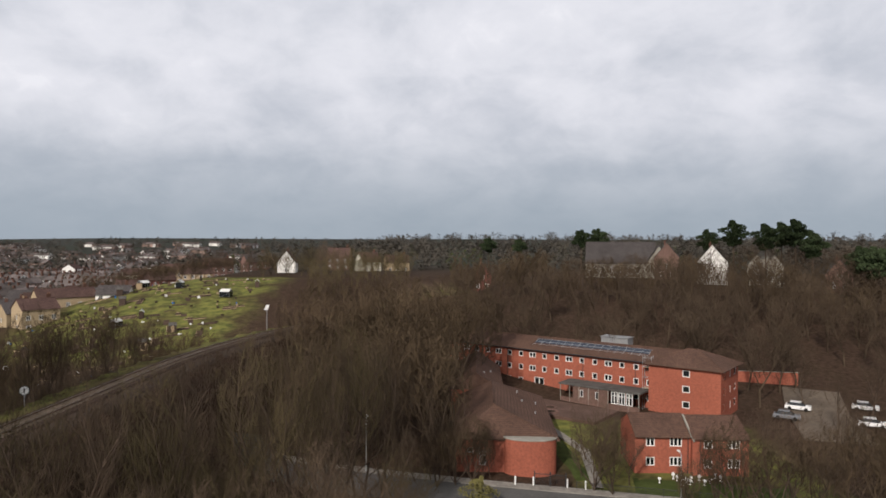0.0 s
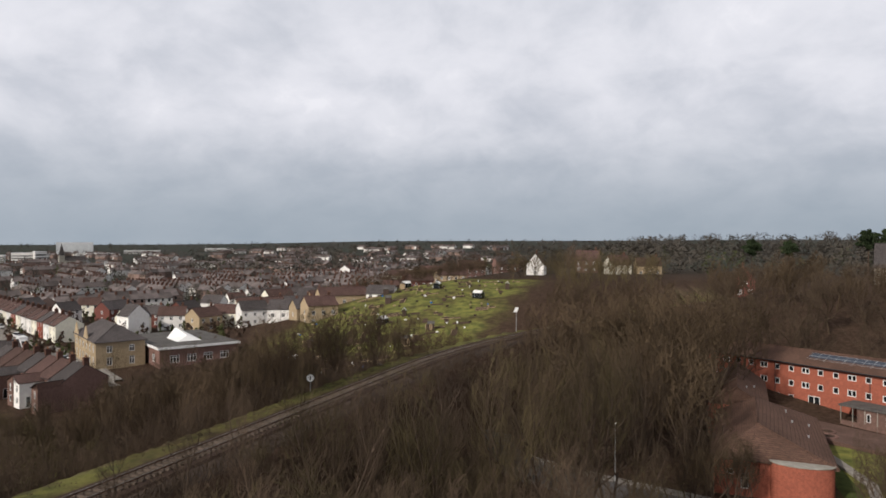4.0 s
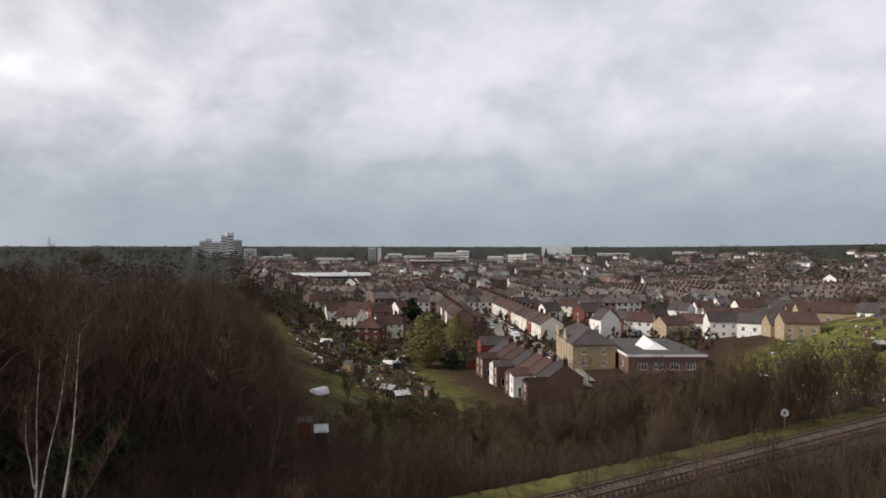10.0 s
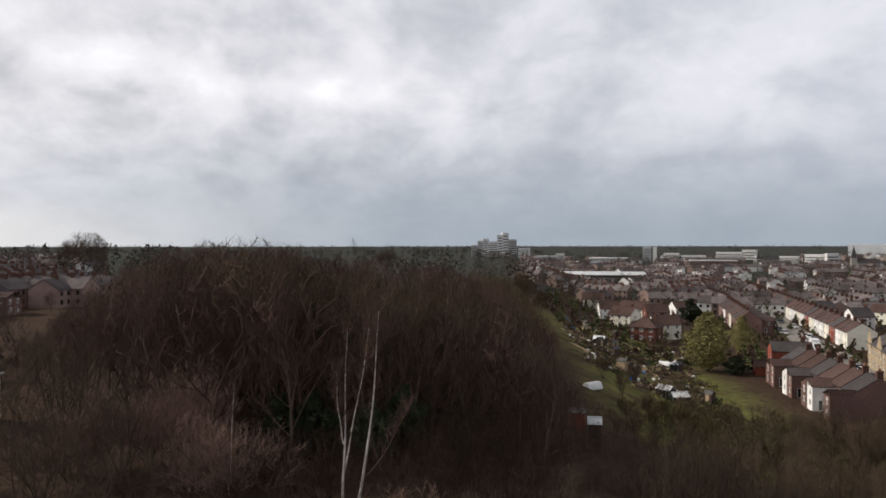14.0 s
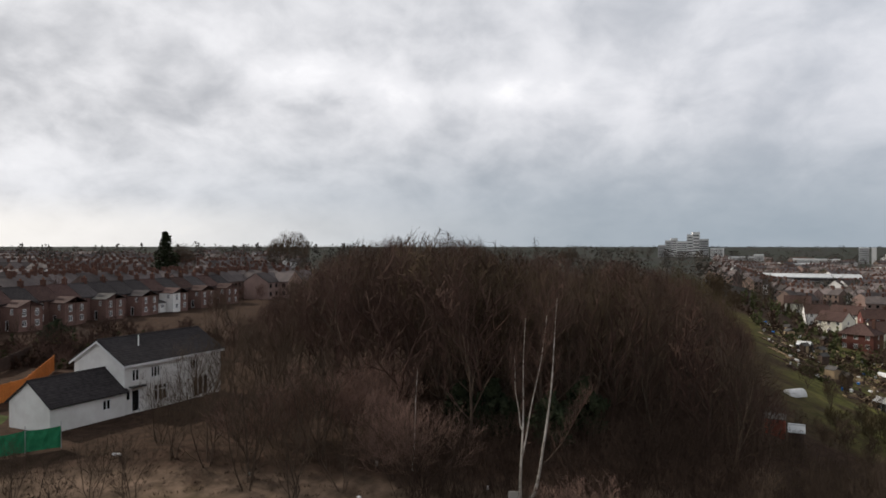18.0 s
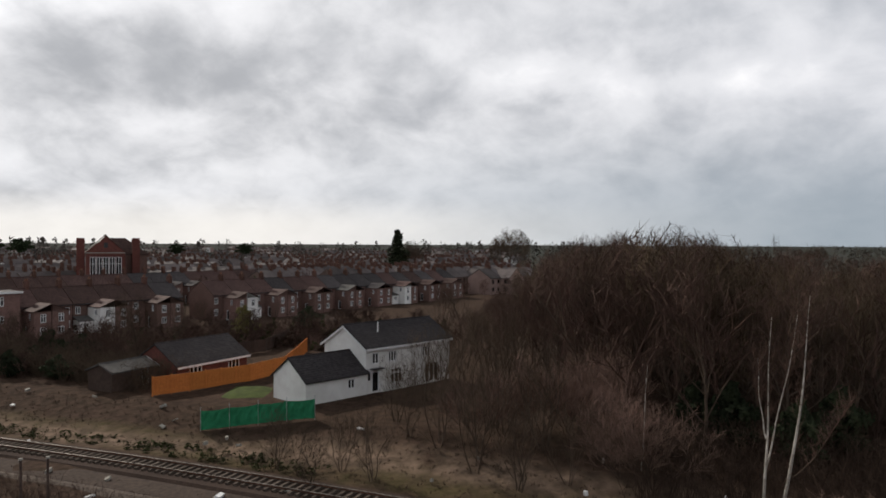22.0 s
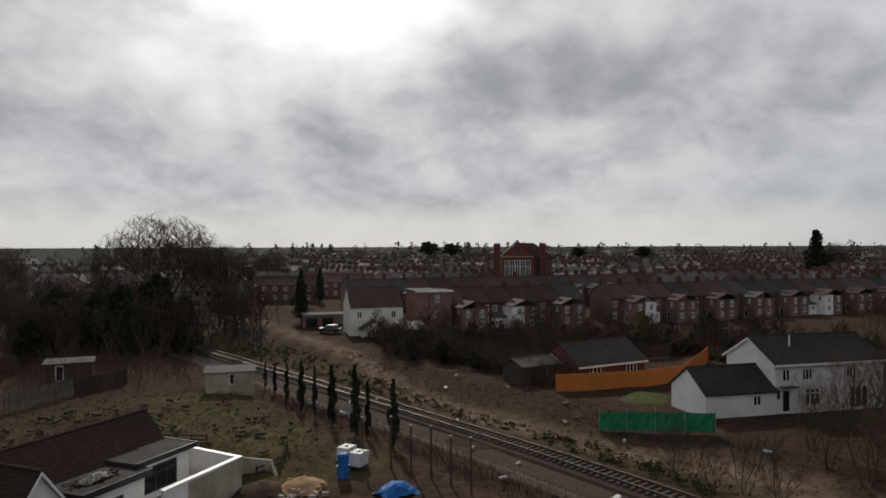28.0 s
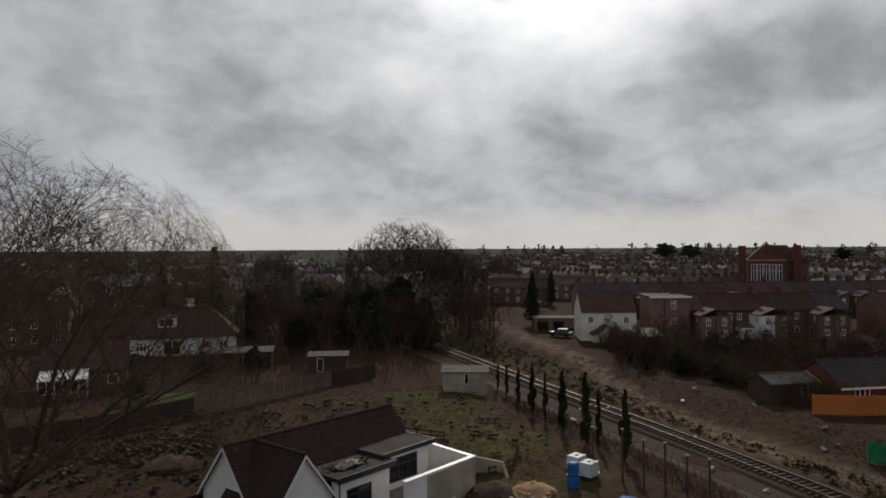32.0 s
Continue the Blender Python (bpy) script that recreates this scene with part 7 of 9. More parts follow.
def white_end_house():
    x, y = polar(149.75, 131.0)
    b = thing("end_house", x, y, 161.5, 13.1, "cream white rendered end house with a brown roof beside the railway", "house")
    house_walls(b, 9.8, 7.6, 6.1, [("f", 3.1, 3.9, 0.95, 1.3, 1), ("f", -3.2, 3.9, 0.95, 1.3, 1), ("f", 3.1, 0.9, 1.0, 1.3, 1)], "cream", R=3.1)
    part("roof", gable_roof(9.8, 7.6, 6.1, 3.1, over=0.25, verge=0.04), M["tile"], b)
    # porch wing with its own gable
    house_walls(b, 4.6, 3.0, 2.3, [("f", -1.1, 0.7, 0.6, 1.1, 0), ("f", 1.0, 1.0, 0.5, 0.7, 0)], "cream", name="porch", off=(-0.9, -5.2))
    part("porch_roof", gable_roof(3.0, 4.6, 2.3, 1.4, over=0.3, verge=0.25).moved(Matrix.Translation((-0.9, -5.2, 0)) @ pose(0, 0, 0, 0, 0, 90)), M["slate"], b)
    g = Geo().add([(-3.2, -6.69, 2.3), (1.4, -6.69, 2.3), (-0.9, -6.69, 3.65), (-3.2, -6.5, 2.3), (1.4, -6.5, 2.3), (-0.9, -6.5, 3.65)], [(0, 1, 2), (5, 4, 3), (0, 2, 5, 3), (1, 4, 5, 2)])
    part("porch_gable", g, M["cream"], b)
    part("bargeboard", Geo().slab((-3.55, -6.78, 2.2), (-3.2, -6.78, 2.1), (-0.9, -6.78, 3.62), (-0.9, -6.78, 3.9), 0.12).slab((1.4, -6.78, 2.1), (1.75, -6.78, 2.2), (-0.9, -6.78, 3.9), (-0.9, -6.78, 3.62), 0.12), M["white"], b)
    # brick neighbour with a flat-roofed loft
    x, y = polar(145.2, 133.0)
    c = thing("loft_house", x, y, 160.0, 14.0, "brown brick house with a flat white-edged loft extension", "house")
    house_walls(c, 6.6, 8.5, 7.6, [("f", 0.6, 5.6, 0.9, 1.5, 1), ("f", 0.6, 2.9, 0.9, 1.2, 1), ("f", -1.8, 0.6, 0.9, 1.0, 1)], "brown")
    part("roof", Geo().box(-3.6, 3.6, -4.6, 4.5, 7.6, 7.85), M["felt"], c)
    part("fascia", Geo().box(-3.65, 3.65, -4.68, -4.6, 7.58, 7.9), M["white"], c)
    part("downpipe", Geo().tube((-1.0, -4.32, 0), (-1.0, -4.32, 7.5), 0.06, 0.06, 6), M["dark"], c)
    # lean-to of pale sheet and brick outhouse
    x, y = polar(146.6, 119.0)
    d = thing("outhouse", x, y, 162, 14.0, "red brick outhouse with a pale sheet roof", "outhouse")
    house_walls(d, 4.2, 3.6, 2.2, [("f", 0.8, 0.05, 0.8, 1.9, 0, True)], "brick")
    part("roof", Geo().slab((-2.4, -2.2, 2.2), (2.4, -2.2, 2.2), (2.4, 2.0, 3.1), (-2.4, 2.0, 3.1), 0.08), M["stone"], d)
    x, y = polar(153.5, 142)
    d = thing("garage_block", x, y, 160, 14.0, "row of low garages with a flat grey roof", "garage")
    house_walls(d, 9.5, 5, 2.5, [("f", -3.1, 0.05, 2.3, 2.0, 0, True), ("f", 0.0, 0.05, 2.3, 2.0, 0, True), ("f", 3.1, 0.05, 2.3, 2.0, 0, True)], "brown", frame="timber")
    part("roof", Geo().box(-4.9, 4.9, -2.7, 2.7, 2.5, 2.68), M["felt"], d)
    car(*polar(153.2, 131), 40, "dark", label="dark car parked beside the railway path")


white_end_house()


def board_school():
    x, y = polar(138.0, 205)
    b = thing("school", x, y, 140.0, 14.0, "tall red brick school with a gable and large white windows", "building")
    house_walls(b, 14.0, 10.0, 12.6, [("f", 4.6, 6.6, 1.2, 2.6, 1)], "brown", off=(3.2, 1.0))
    house_walls(b, 8.8, 9.0, 13.2, [("f", -2.9 + 1.45 * i, 6.9, 1.3, 5.2, 1) for i in range(5)] + [("f", 0.0, 3.2, 2.2, 1.8, 1)], "darkbrick", name="hall", off=(0, -8))
    part("hall_roof", gable_roof(11.5, 8.8, 13.2, 4.3, over=0.3, verge=0.1).moved(Matrix.Translation((0, -6.8, 0)) @ pose(0, 0, 0, 0, 0, 90)), M["tile"], b)
    g = Geo().add([(-4.4, -12.48, 13.2), (4.4, -12.48, 13.2), (0, -12.48, 17.3), (-4.4, -12.2, 13.2), (4.4, -12.2, 13.2), (0, -12.2, 17.3)], [(0, 1, 2), (5, 4, 3), (0, 2, 5, 3), (1, 4, 5, 2)])
    part("gable", g, M["darkbrick"], b)
    part("string_course", Geo().box(-4.5, 4.5, -12.6, -12.5, 13.0, 13.25), M["stone"], b)
    part("gable_vent", Geo().box(-0.45, 0.45, -12.56, -12.47, 14.4, 15.7), M["dark"], b)
    part("roof", hip_roof(14.0, 10.0, 12.6, 4.2, over=0.3).moved(Matrix.Translation((3.2, 1.0, 0))), M["tile"], b)
    for cx, cy, top in ((-5.6, -9.6, 16.8), (7.4, -4.6, 16.9)):
        part("chimney", Geo().box(cx - 0.9, cx + 0.9, cy - 0.7, cy + 0.7, -1, top).box(cx - 1.05, cx + 1.05, cy - 0.85, cy + 0.85, top - 1.1, top - 0.7), M["darkbrick"], b)


board_school()


# ---- the white house and bungalow beside the railway ----
def l_house():
    b = thing("white_house", -71.1, -35.7, 0, 14.0, "white rendered house with slate roofs and a lower garage wing", "house")
    # local x runs along the front, away from the garage
    ang = math.degrees(math.atan2(4.9, -12.2))
    b.matrix_basis = pose(-71.6, -35.9, 14.0, 0, 0, ang)
    L, D, H, R = 12.6, 7.2, 4.85, 2.0
    house_walls(b, L, D, H, [("f", -5.0, 3.0, 0.9, 1.2, 1), ("f", -2.6, 3.0, 1.2, 1.2, 2), ("f", 2.5, 3.0, 1.2, 1.2, 2), ("f", -5.0, 0.05, 1.0, 2.2, 0, True), ("f", -2.0, 0.6, 1.7, 1.7, 2),
                            ("f", 3.4, 0.05, 2.2, 2.2, 2, True), ("f", -5.85, 1.3, 0.45, 1.0, 0)], "render", R=R, frame="white")
    part("roof", gable_roof(L, D, H, R, over=0.35, verge=0.25), M["darkslate"], b)
    part("door_hood", Geo().box(-0.8, 0.8, 0, 0.6, 2.5, 2.62).moved(Matrix.Translation((-5.0, -D / 2 - 0.6, 0))), M["dark"], b)
    part("flue", Geo().tube((-3.0, -1.6, H + 1.2), (-3.0, -1.6, H + 2.3), 0.07, 0.07, 7), M["plastic"], b)
    part("fascia", Geo().box(-L / 2 - 0.2, L / 2 + 0.2, -D / 2 - 0.39, -D / 2 - 0.35, H - 0.35, H - 0.12), M["white"], b)
    for sx in (-1,):
        g = Geo().slab((sx * (L / 2 + 0.26), -D / 2 - 0.35, H - 0.25), (sx * (L / 2 + 0.3), -D / 2 - 0.35, H - 0.25), (sx * (L / 2 + 0.3), 0, H + R + 0.02), (sx * (L / 2 + 0.26), 0, H + R + 0.02), 0.22)
        g.slab((sx * (L / 2 + 0.3), D / 2 + 0.35, H - 0.25), (sx * (L / 2 + 0.26), D / 2 + 0.35, H - 0.25), (sx * (L / 2 + 0.26), 0, H + R + 0.02), (sx * (L / 2 + 0.3), 0, H + R + 0.02), 0.22)
        part("bargeboard", g, M["white"], b)
    house_walls(b, 7.6, 5.6, 2.35, [("f", 1.8, 0.9, 0.9, 1.0, 1)], "render", R=1.9, name="garage_wing", off=(-L / 2 - 3.8, -0.9))
    part("garage_roof", gable_roof(7.6, 5.6, 2.35, 1.9, over=0.3, verge=0.2).moved(Matrix.Translation((-L / 2 - 3.8, -0.9, 0))), M["darkslate"], b)


l_house()


def fence_run(name, pts, h, material, label, category="fence", panel=1.83, z=None, group="", boards=11):
    """Close-boarded panels between posts along a line."""
    f = thing(name, 0, 0, 0, 0, label, category, group)
    # one closed sheet of overlapping boards
    g, prof = Geo(), []
    bw = (panel - 0.1) / boards
    for i in range(boards):
        x = -panel / 2 + 0.05 + i * bw
        o = 0.015 if i % 2 else 0.0
        prof += [(x + 0.004, -0.02 - o), (x + bw - 0.004, -0.02 - o)]
    prof += [(panel / 2 - 0.05, 0.03), (-panel / 2 + 0.05, 0.03)]
    n = len(prof)
    g.v = [(x, y, 0.06) for x, y in prof] + [(x, y, h) for x, y in prof]
    g.f = [(i, (i + 1) % n, n + (i + 1) % n, n + i) for i in range(n)] + [tuple(range(n, 2 * n)), tuple(range(n - 1, -1, -1))]
    pm = g.mesh("fence_panel", M[material])
    po = Geo().box(-0.05, 0.05, -0.05, 0.05, -0.5, h + 0.1).mesh("fence_post", M[material])
    for (x0, y0), (x1, y1) in zip(pts, pts[1:]):
        d = math.hypot(x1 - x0, y1 - y0)
        n = max(1, round(d / panel))
        a = math.degrees(math.atan2(y1 - y0, x1 - x0))
        for i in range(n):
            k = (i + 0.5) / n
            x, y = x0 + (x1 - x0) * k, y0 + (y1 - y0) * k
            zz = ground(x, y) if z is None else z
            part("fence_panel", pm, None, f, at=pose(x, y, zz, 0, 0, a) @ Matrix.Diagonal((d / n / panel, 1, 1, 1)))
            part("fence_post", po, None, f, at=pose(x0 + (x1 - x0) * i / n, y0 + (y1 - y0) * i / n, zz, 0, 0, a))
        part("fence_post", po, None, f, at=pose(x1, y1, ground(x1, y1) if z is None else z, 0, 0, a))
    return f


fence_run("orange_fence", [(-55.0, -54.5), (-58.5, -52.8), (-65.2, -50.2), (-71.5, -49.8), (-86.5, -56.5)], 1.95, "orange", "bright orange stained close-boarded garden fence", boards=12)
lawn("lawn", -60.5, -46.8, 6.5, 5.0, 25)


def netting():
    f = thing("netting_fence", 0, 0, 0, 0, "green debris netting stretched on temporary fence panels", "fence")
    a, b = Vector((-49.5, -43.5)), Vector((-54.0, -34.5))
    n = 4
    for i in range(n):
        p, q = a.lerp(b, i / n), a.lerp(b, (i + 1) / n)
        g, m = Geo(), 8
        dirv = (q - p).normalized()
        nrm = Vector((-dirv.y, dirv.x))
        for k in range(m + 1):
            c = p.lerp(q, k / m)
            s = 0.06 * math.sin(k * 2.1 + i)
            top = 1.75 - 0.10 * math.sin(math.pi * k / m)
            for zz, o in ((0.02, s), (0.7, s * 1.5), (1.4, -s), (top, 0)):
                g.v.append((c.x + nrm.x * o, c.y + nrm.y * o, ground(c.x, c.y) + zz))
        for k in range(m):
            for j in range(3):
                o = k * 4 + j
                g.f.append((o, o + 4, o + 5, o + 1))
        part("net", g, M["green"], f)
        part("post", Geo().tube((p.x, p.y, ground(p.x, p.y) - 0.1), (p.x, p.y, ground(p.x, p.y) + 2.1), 0.03, 0.03, 6), M["alu"], f)
    part("post", Geo().tube((b.x, b.y, ground(b.x, b.y) - 0.1), (b.x, b.y, ground(b.x, b.y) + 2.1), 0.03, 0.03, 6), M["alu"], f)


netting()


def bungalow():
    b = thing("bungalow", -66.5, -59.5, 0, 14.0, "small red brick bungalow with a grey tiled roof", "bungalow")
    b.matrix_basis = pose(-66.6, -59.6, 13.5, 0, 0, math.degrees(math.atan2(-1.4, 10.8)) + 180)
    house_walls(b, 10.6, 7.0, 2.5, [("f", 3.2, 0.9, 1.8, 1.2, 2), ("f", -2.6, 0.9, 1.8, 1.2, 2)], "darkbrick", R=2.1)
    part("roof", gable_roof(10.6, 7.0, 2.5, 2.1, over=0.4, verge=0.25), M["slate"], b)
    part("fascia", Geo().box(-5.5, 5.5, -3.96, -3.92, 2.12, 2.35), M["white"], b)
    s = thing("garden_shed", -57.8, -61.5, 175, None, "low dark shed with a grey felt roof", "shed")
    house_walls(s, 5.6, 3.8, 2.0, [("f", 1.4, 0.05, 0.9, 1.85, 0, True)], "timber", R=0.7)
    part("roof", gable_roof(5.6, 3.8, 2.0, 0.7, over=0.3), M["felt"], s)
    part("bargeboard", Geo().slab((3.02, -2.25, 2.0), (3.08, -2.25, 2.0), (3.08, 0, 2.88), (3.02, 0, 2.88), 0.16).slab((3.08, 2.25, 2.0), (3.02, 2.25, 2.0), (3.02, 0, 2.88), (3.08, 0, 2.88), 0.16), M["white"], s)


bungalow()
fence_run("garden_fence", [(-72, -66), (-84, -62), (-96, -66)], 1.8, "timber", "weathered brown garden fence", group="garden fences")
fence_run("garden_fence", [(-86, -74), (-104, -84)], 1.8, "timber", "weathered brown garden fence", group="garden fences")
fence_run("garden_fence", [(-96, -52), (-120, -74)], 1.7, "timber", "weathered brown garden fence", group="garden fences")

# ---- the town in the valley ----
strip_between("street", [(-116, 110.5), (-121.6, 113.6), (-139.4, 124.4), (-170.2, 140.5), (-212.6, 162.5), (-268, 192), (-340, 228), (-420, 268)], 7.5, "path", "pale grey street between the terraces", "street")
strip_between("pavement", [(-119, 118), (-137, 129.2), (-168, 145.6), (-210, 167.3), (-266, 197)], 1.8, "path", "pale pavement along the street", "pavement", 0.12)
ST = math.degrees(math.atan2(0.46, 0.89))
# far side of the street: rendered and brick houses in pairs
row(("villac", "villa", "villab", "villac", "villa", "villa", "villac", "villab", "villa", "villac", "villa", "villa", "villac", "villab", "villa", "villac", "villa", "villab", "villa", "villac", "villa", "villa", "villac"),
    -183.0, 161.5, -0.892, 0.452, -26.5, 7.4)
# near side: a stepped terrace with its garden side to the railway
row(("slate", "whiteL", "brown", "slateL", "white", "brownL", "slate"), -108.0, 98.0, -0.944, 0.33, -19.3, 5.6)
row(("brown", "slate", "brown", "villac", "slate", "brown", "villa", "slate", "brown", "slate"), -222.0, 151.3, -0.892, 0.452, 153.5, 6.6)


def red_house():
    b = thing("red_house", -152.0, 114.8, 63, None, "red painted brick end house with a slate roof", "house")
    house_walls(b, 9.0, 7.4, 5.6, [("l", 0.5, 3.2, 0.9, 1.1, 0)], "brick", R=1.8)
    part("roof", gable_roof(9.0, 7.4, 5.6, 1.8, over=0.35), M["slate"], b)
    chimney(b, 2.8, 0.0, 7.4, 1.2)
    c = thing("garden_outbuilding", -150.0, 106.5, 63, None, "low red brick outbuilding behind the end house", "outbuilding")
    house_walls(c, 5, 4, 2.3, [("l", 0, 0.05, 0.9, 1.9, 0, True)], "brick", R=1.2)
    part("roof", gable_roof(5, 4, 2.3, 1.2), M["tile"], c)


def street_hall():
    # buff brick building with gables along the street, and a flat-roofed hall behind it
    d = Vector((-0.846, 0.533))
    n = Vector((0.533, 0.846))
    c = Vector((-133.4, 125.5)) + d * 12.5 + n * 5.5
    b = thing("buff_hall", c.x, c.y, -32.2, 0.0, "buff brick building with stone gables and a slate roof", "building")
    wins = []
    for i in range(6):
        wins += [("f", -10 + i * 4.0, 1.0, 1.3, 2.0, 1), ("f", -10 + i * 4.0, 4.0, 1.3, 1.7, 1)]
    wins += [("r", -2.5, 1.0, 1.2, 1.9, 1), ("r", 2.5, 1.0, 1.2, 1.9, 1), ("r", -2.5, 4.0, 1.2, 1.6, 1), ("r", 2.5, 4.0, 1.2, 1.6, 1)]
    house_walls(b, 25, 11, 6.6, wins, "buff")
    part("roof", hip_roof(25, 11, 6.6, 3.6, over=0.4, run=5.0), M["slate"], b)
    for x in (-9.5, 2.0):
        g = Geo().add([(x - 2.4, -5.75, 6.6), (x + 2.4, -5.75, 6.6), (x, -5.75, 9.6), (x - 2.4, -5.45, 6.6), (x + 2.4, -5.45, 6.6), (x, -5.45, 9.6)], [(0, 1, 2), (5, 4, 3), (0, 2, 5, 3), (1, 4, 5, 2)])
        g.box(x - 2.4, x + 2.4, -5.75, -5.52, 5.6, 6.6)
        part("gable", g, M["buff"], b)
    h = c + n * 16 + d * -6
    k = thing("flat_hall", h.x, h.y, -32.2, 0.3, "wide flat-roofed hall with a pale roof and brown brick walls", "building")
    house_walls(k, 30, 19, 4.6, [("r", -6 + i * 4, 1.2, 2.2, 1.8, 2) for i in range(4)] + [("f", 10, 1.2, 2.2, 1.8, 2)], "brown")
    part("roof", Geo().box(-15.4, 15.4, -9.9, 9.9, 4.6, 5.0), M["felt"], k)
    part("roof_edge", Geo().box(15.4, 15.5, -9.9, 9.9, 4.5, 5.1).box(-15.5, 15.5, -10.0, -9.9, 4.5, 5.1), M["white"], k)
    part("roof_lantern", Geo().add([(-2, -3, 5.0), (7, -3, 5.0), (7, 3, 5.0), (-2, 3, 5.0), (-1, -1, 7.8), (5, 0, 6.2)], [(0, 1, 5, 4), (1, 2, 5), (2, 3, 4, 5), (3, 0, 4)]), M["white"], k, "white pitched roof lantern")
    w = thing("white_gable_house", *(Vector((-176.0, 181.0))), -20, None, "white rendered house with a tall stepped gable", "house")
    house_walls(w, 8, 7, 6.4, [("f", -2, 3.6, 1, 1.3, 1), ("f", 2, 3.6, 1, 1.3, 1)], "render", R=3.4)
    part("roof", gable_roof(8, 7, 6.4, 3.4, verge=-0.05), M["slate"], w)
    chimney(w, -3.6, 0, 9.6, 1.4)


red_house()
street_hall()


def town_house(yaw, r, turn, L=9.0, D=7.5, H=5.2, R=2.6, wall="render", roof="slate", z=None, label="", name="detached_house", hip=False, group="houses of the town", chims=1):
    x, y = polar(yaw, r)
    b = thing(name, x, y, yaw + turn, z, label or "two-storey house with a pitched roof", "house", group)
    n = max(2, int(L / 3))
    wins = [("f", -L / 2 + L * (i + 0.5) / n, s, 1.1, 1.3, 1) for i in range(n) for s in (0.9, 3.4) if s + 1.3 < H]
    wins += [(f, 0.0, s, 1.0, 1.2, 1) for f in "lr" for s in (0.9, 3.4) if s + 1.2 < H]
    house_walls(b, L, D, H, wins, wall, R=0 if hip else R)
    part("roof", hip_roof(L, D, H, R) if hip else gable_roof(L, D, H, R), M[roof], b)
    for i in range(chims):
        chimney(b, L * (0.35 - 0.7 * i), 0.3, H + R, 1.1, 0.8, 0.6, 2)
    return b


town_house(33.0, 232, -12, 10, 8, 6.0, 2.6, "render", "slate", 3.0, "large white rendered house with a slate roof")
town_house(30.4, 212, 18, 9, 8, 6.2, 2.4, "buff", "tile", 5.5, "orange buff brick house with a tiled roof")
town_house(31.6, 222, 18, 7, 8, 6.0, 2.6, "buff", "slate", 4.0, "buff brick house with a slate roof")
town_house(28.6, 238, 14, 16, 8, 6.2, 2.4, "buff", "tile", 6.5, "long buff brick terrace with a tiled roof")
town_house(32.0, 262, 6, 10, 8, 5.2, 2.4, "cream", "slate", 3.0, "cream rendered house with a slate roof")
town_house(34.8, 285, 8, 20, 8, 5.4, 2.2, "cream", "tile", 1.0, "long cream terrace with a brown roof")
town_house(25.3, 232, -16, 9, 7, 5.0, 2.4, "render", "slate", 8.5, "white rendered house with slate roof and twin gables")
town_house(26.8, 240, -16, 8, 7, 5.0, 2.4, "cream", "slate", 7.5, "cream rendered house with a slate roof")
town_house(12.7, 288, 82, 8, 7.0, 4.6, 4.4, "render", "tile", 16.5, "white house with a tall steep gable on the hill")
town_house(28.0, 560, 60, 10, 9, 5.5, 3.0, "render", "tile", 4.0, "white gabled house among bare trees")
town_house(6.3, 300, 30, 9, 7, 5.0, 3.6, "cream", "tile", 16.0, "pale house with a brown tiled roof on the hill")
town_house(8.6, 315, -10, 10, 8, 5.5, 4.0, "brown", "tile", 17.0, "red brick house with gables on the hill")
town_house(4.0, 305, 10, 10, 8, 4.5, 3.0, "buff", "tile", 16.0, "low pale house with a wide roof")
town_house(18.0, 330, 12, 12, 8, 6.0, 3.0, "brown", "tile", 12.5, "red brick houses behind the gardens")
town_house(21.0, 345, -10, 14, 8, 6.0, 2.6, "buff", "tile", 10.0, "buff brick houses behind the gardens")
town_house(15.2, 320, 20, 10, 8, 6.0, 3.2, "brown", "slate", 14.5, "tall brick house behind bare trees")
town_house(23.5, 360, 5, 16, 8, 5.5, 2.4, "cream", "tile", 8.0, "long pale terrace behind bare trees")
town_house(38.4, 318, -30, 9, 7, 4.6, 3.0, "render", "slate", None, "white rendered chalet house")
town_house(40.5, 292, 40, 9, 7, 4.8, 2.6, "darkbrick", "slate", None, "red brick house with a slate roof")
town_house(43.0, 275, -35, 12, 7, 4.8, 2.6, "darkbrick", "slate", None, "red brick house with a slate roof")
town_house(45.4, 296, 40, 12, 8, 5.2, 2.8, "darkbrick", "slate", None, "red brick house with paired gables")
town_house(36.8, 330, 20, 8, 7, 5.0, 2.6, "render", "tile", None, "white rendered house with a brown roof")
town_house(63.2, 232, -20, 9, 7.5, 4.8, 2.8, "darkbrick", "tile", None, "red brick house with a hipped brown roof", hip=True)
town_house(61.8, 246, 20, 9, 7.5, 4.8, 2.8, "cream", "tile", None, "cream house with a brown roof")
town_house(64.8, 268, -30, 9, 7.5, 4.8, 2.8, "cream", "tile", None, "pale house with a brown roof")
town_house(66.0, 286, 10, 8, 7, 4.8, 2.8, "render", "tile", None, "white house with a brown roof")
town_house(64.0, 305, -30, 12, 7, 4.8, 2.8, "cream", "tile", None, "pale terrace with brown roofs")
town_house(62.4, 290, 15, 9, 7, 4.8, 2.8, "darkbrick", "tile", None, "brick house with a brown roof")
town_house(67.2, 330, 0, 10, 7, 4.8, 2.8, "cream", "tile", None, "pale house with a brown roof")
town_house(60.4, 310, 30, 10, 7, 4.8, 2.8, "render", "tile", None, "white house with a brown roof")
town_house(50.9, 330, 40, 9, 8, 5.2, 2.6, "darkbrick", "slate", None, "red brick house behind the street")
town_house(48.6, 300, 35, 8, 7, 4.8, 3.0, "render", "slate", None, "white rendered gabled house")
town_house(35.6, 246, 15, 9, 8, 5.6, 2.6, "render", "slate", None, "white rendered house with a slate roof")
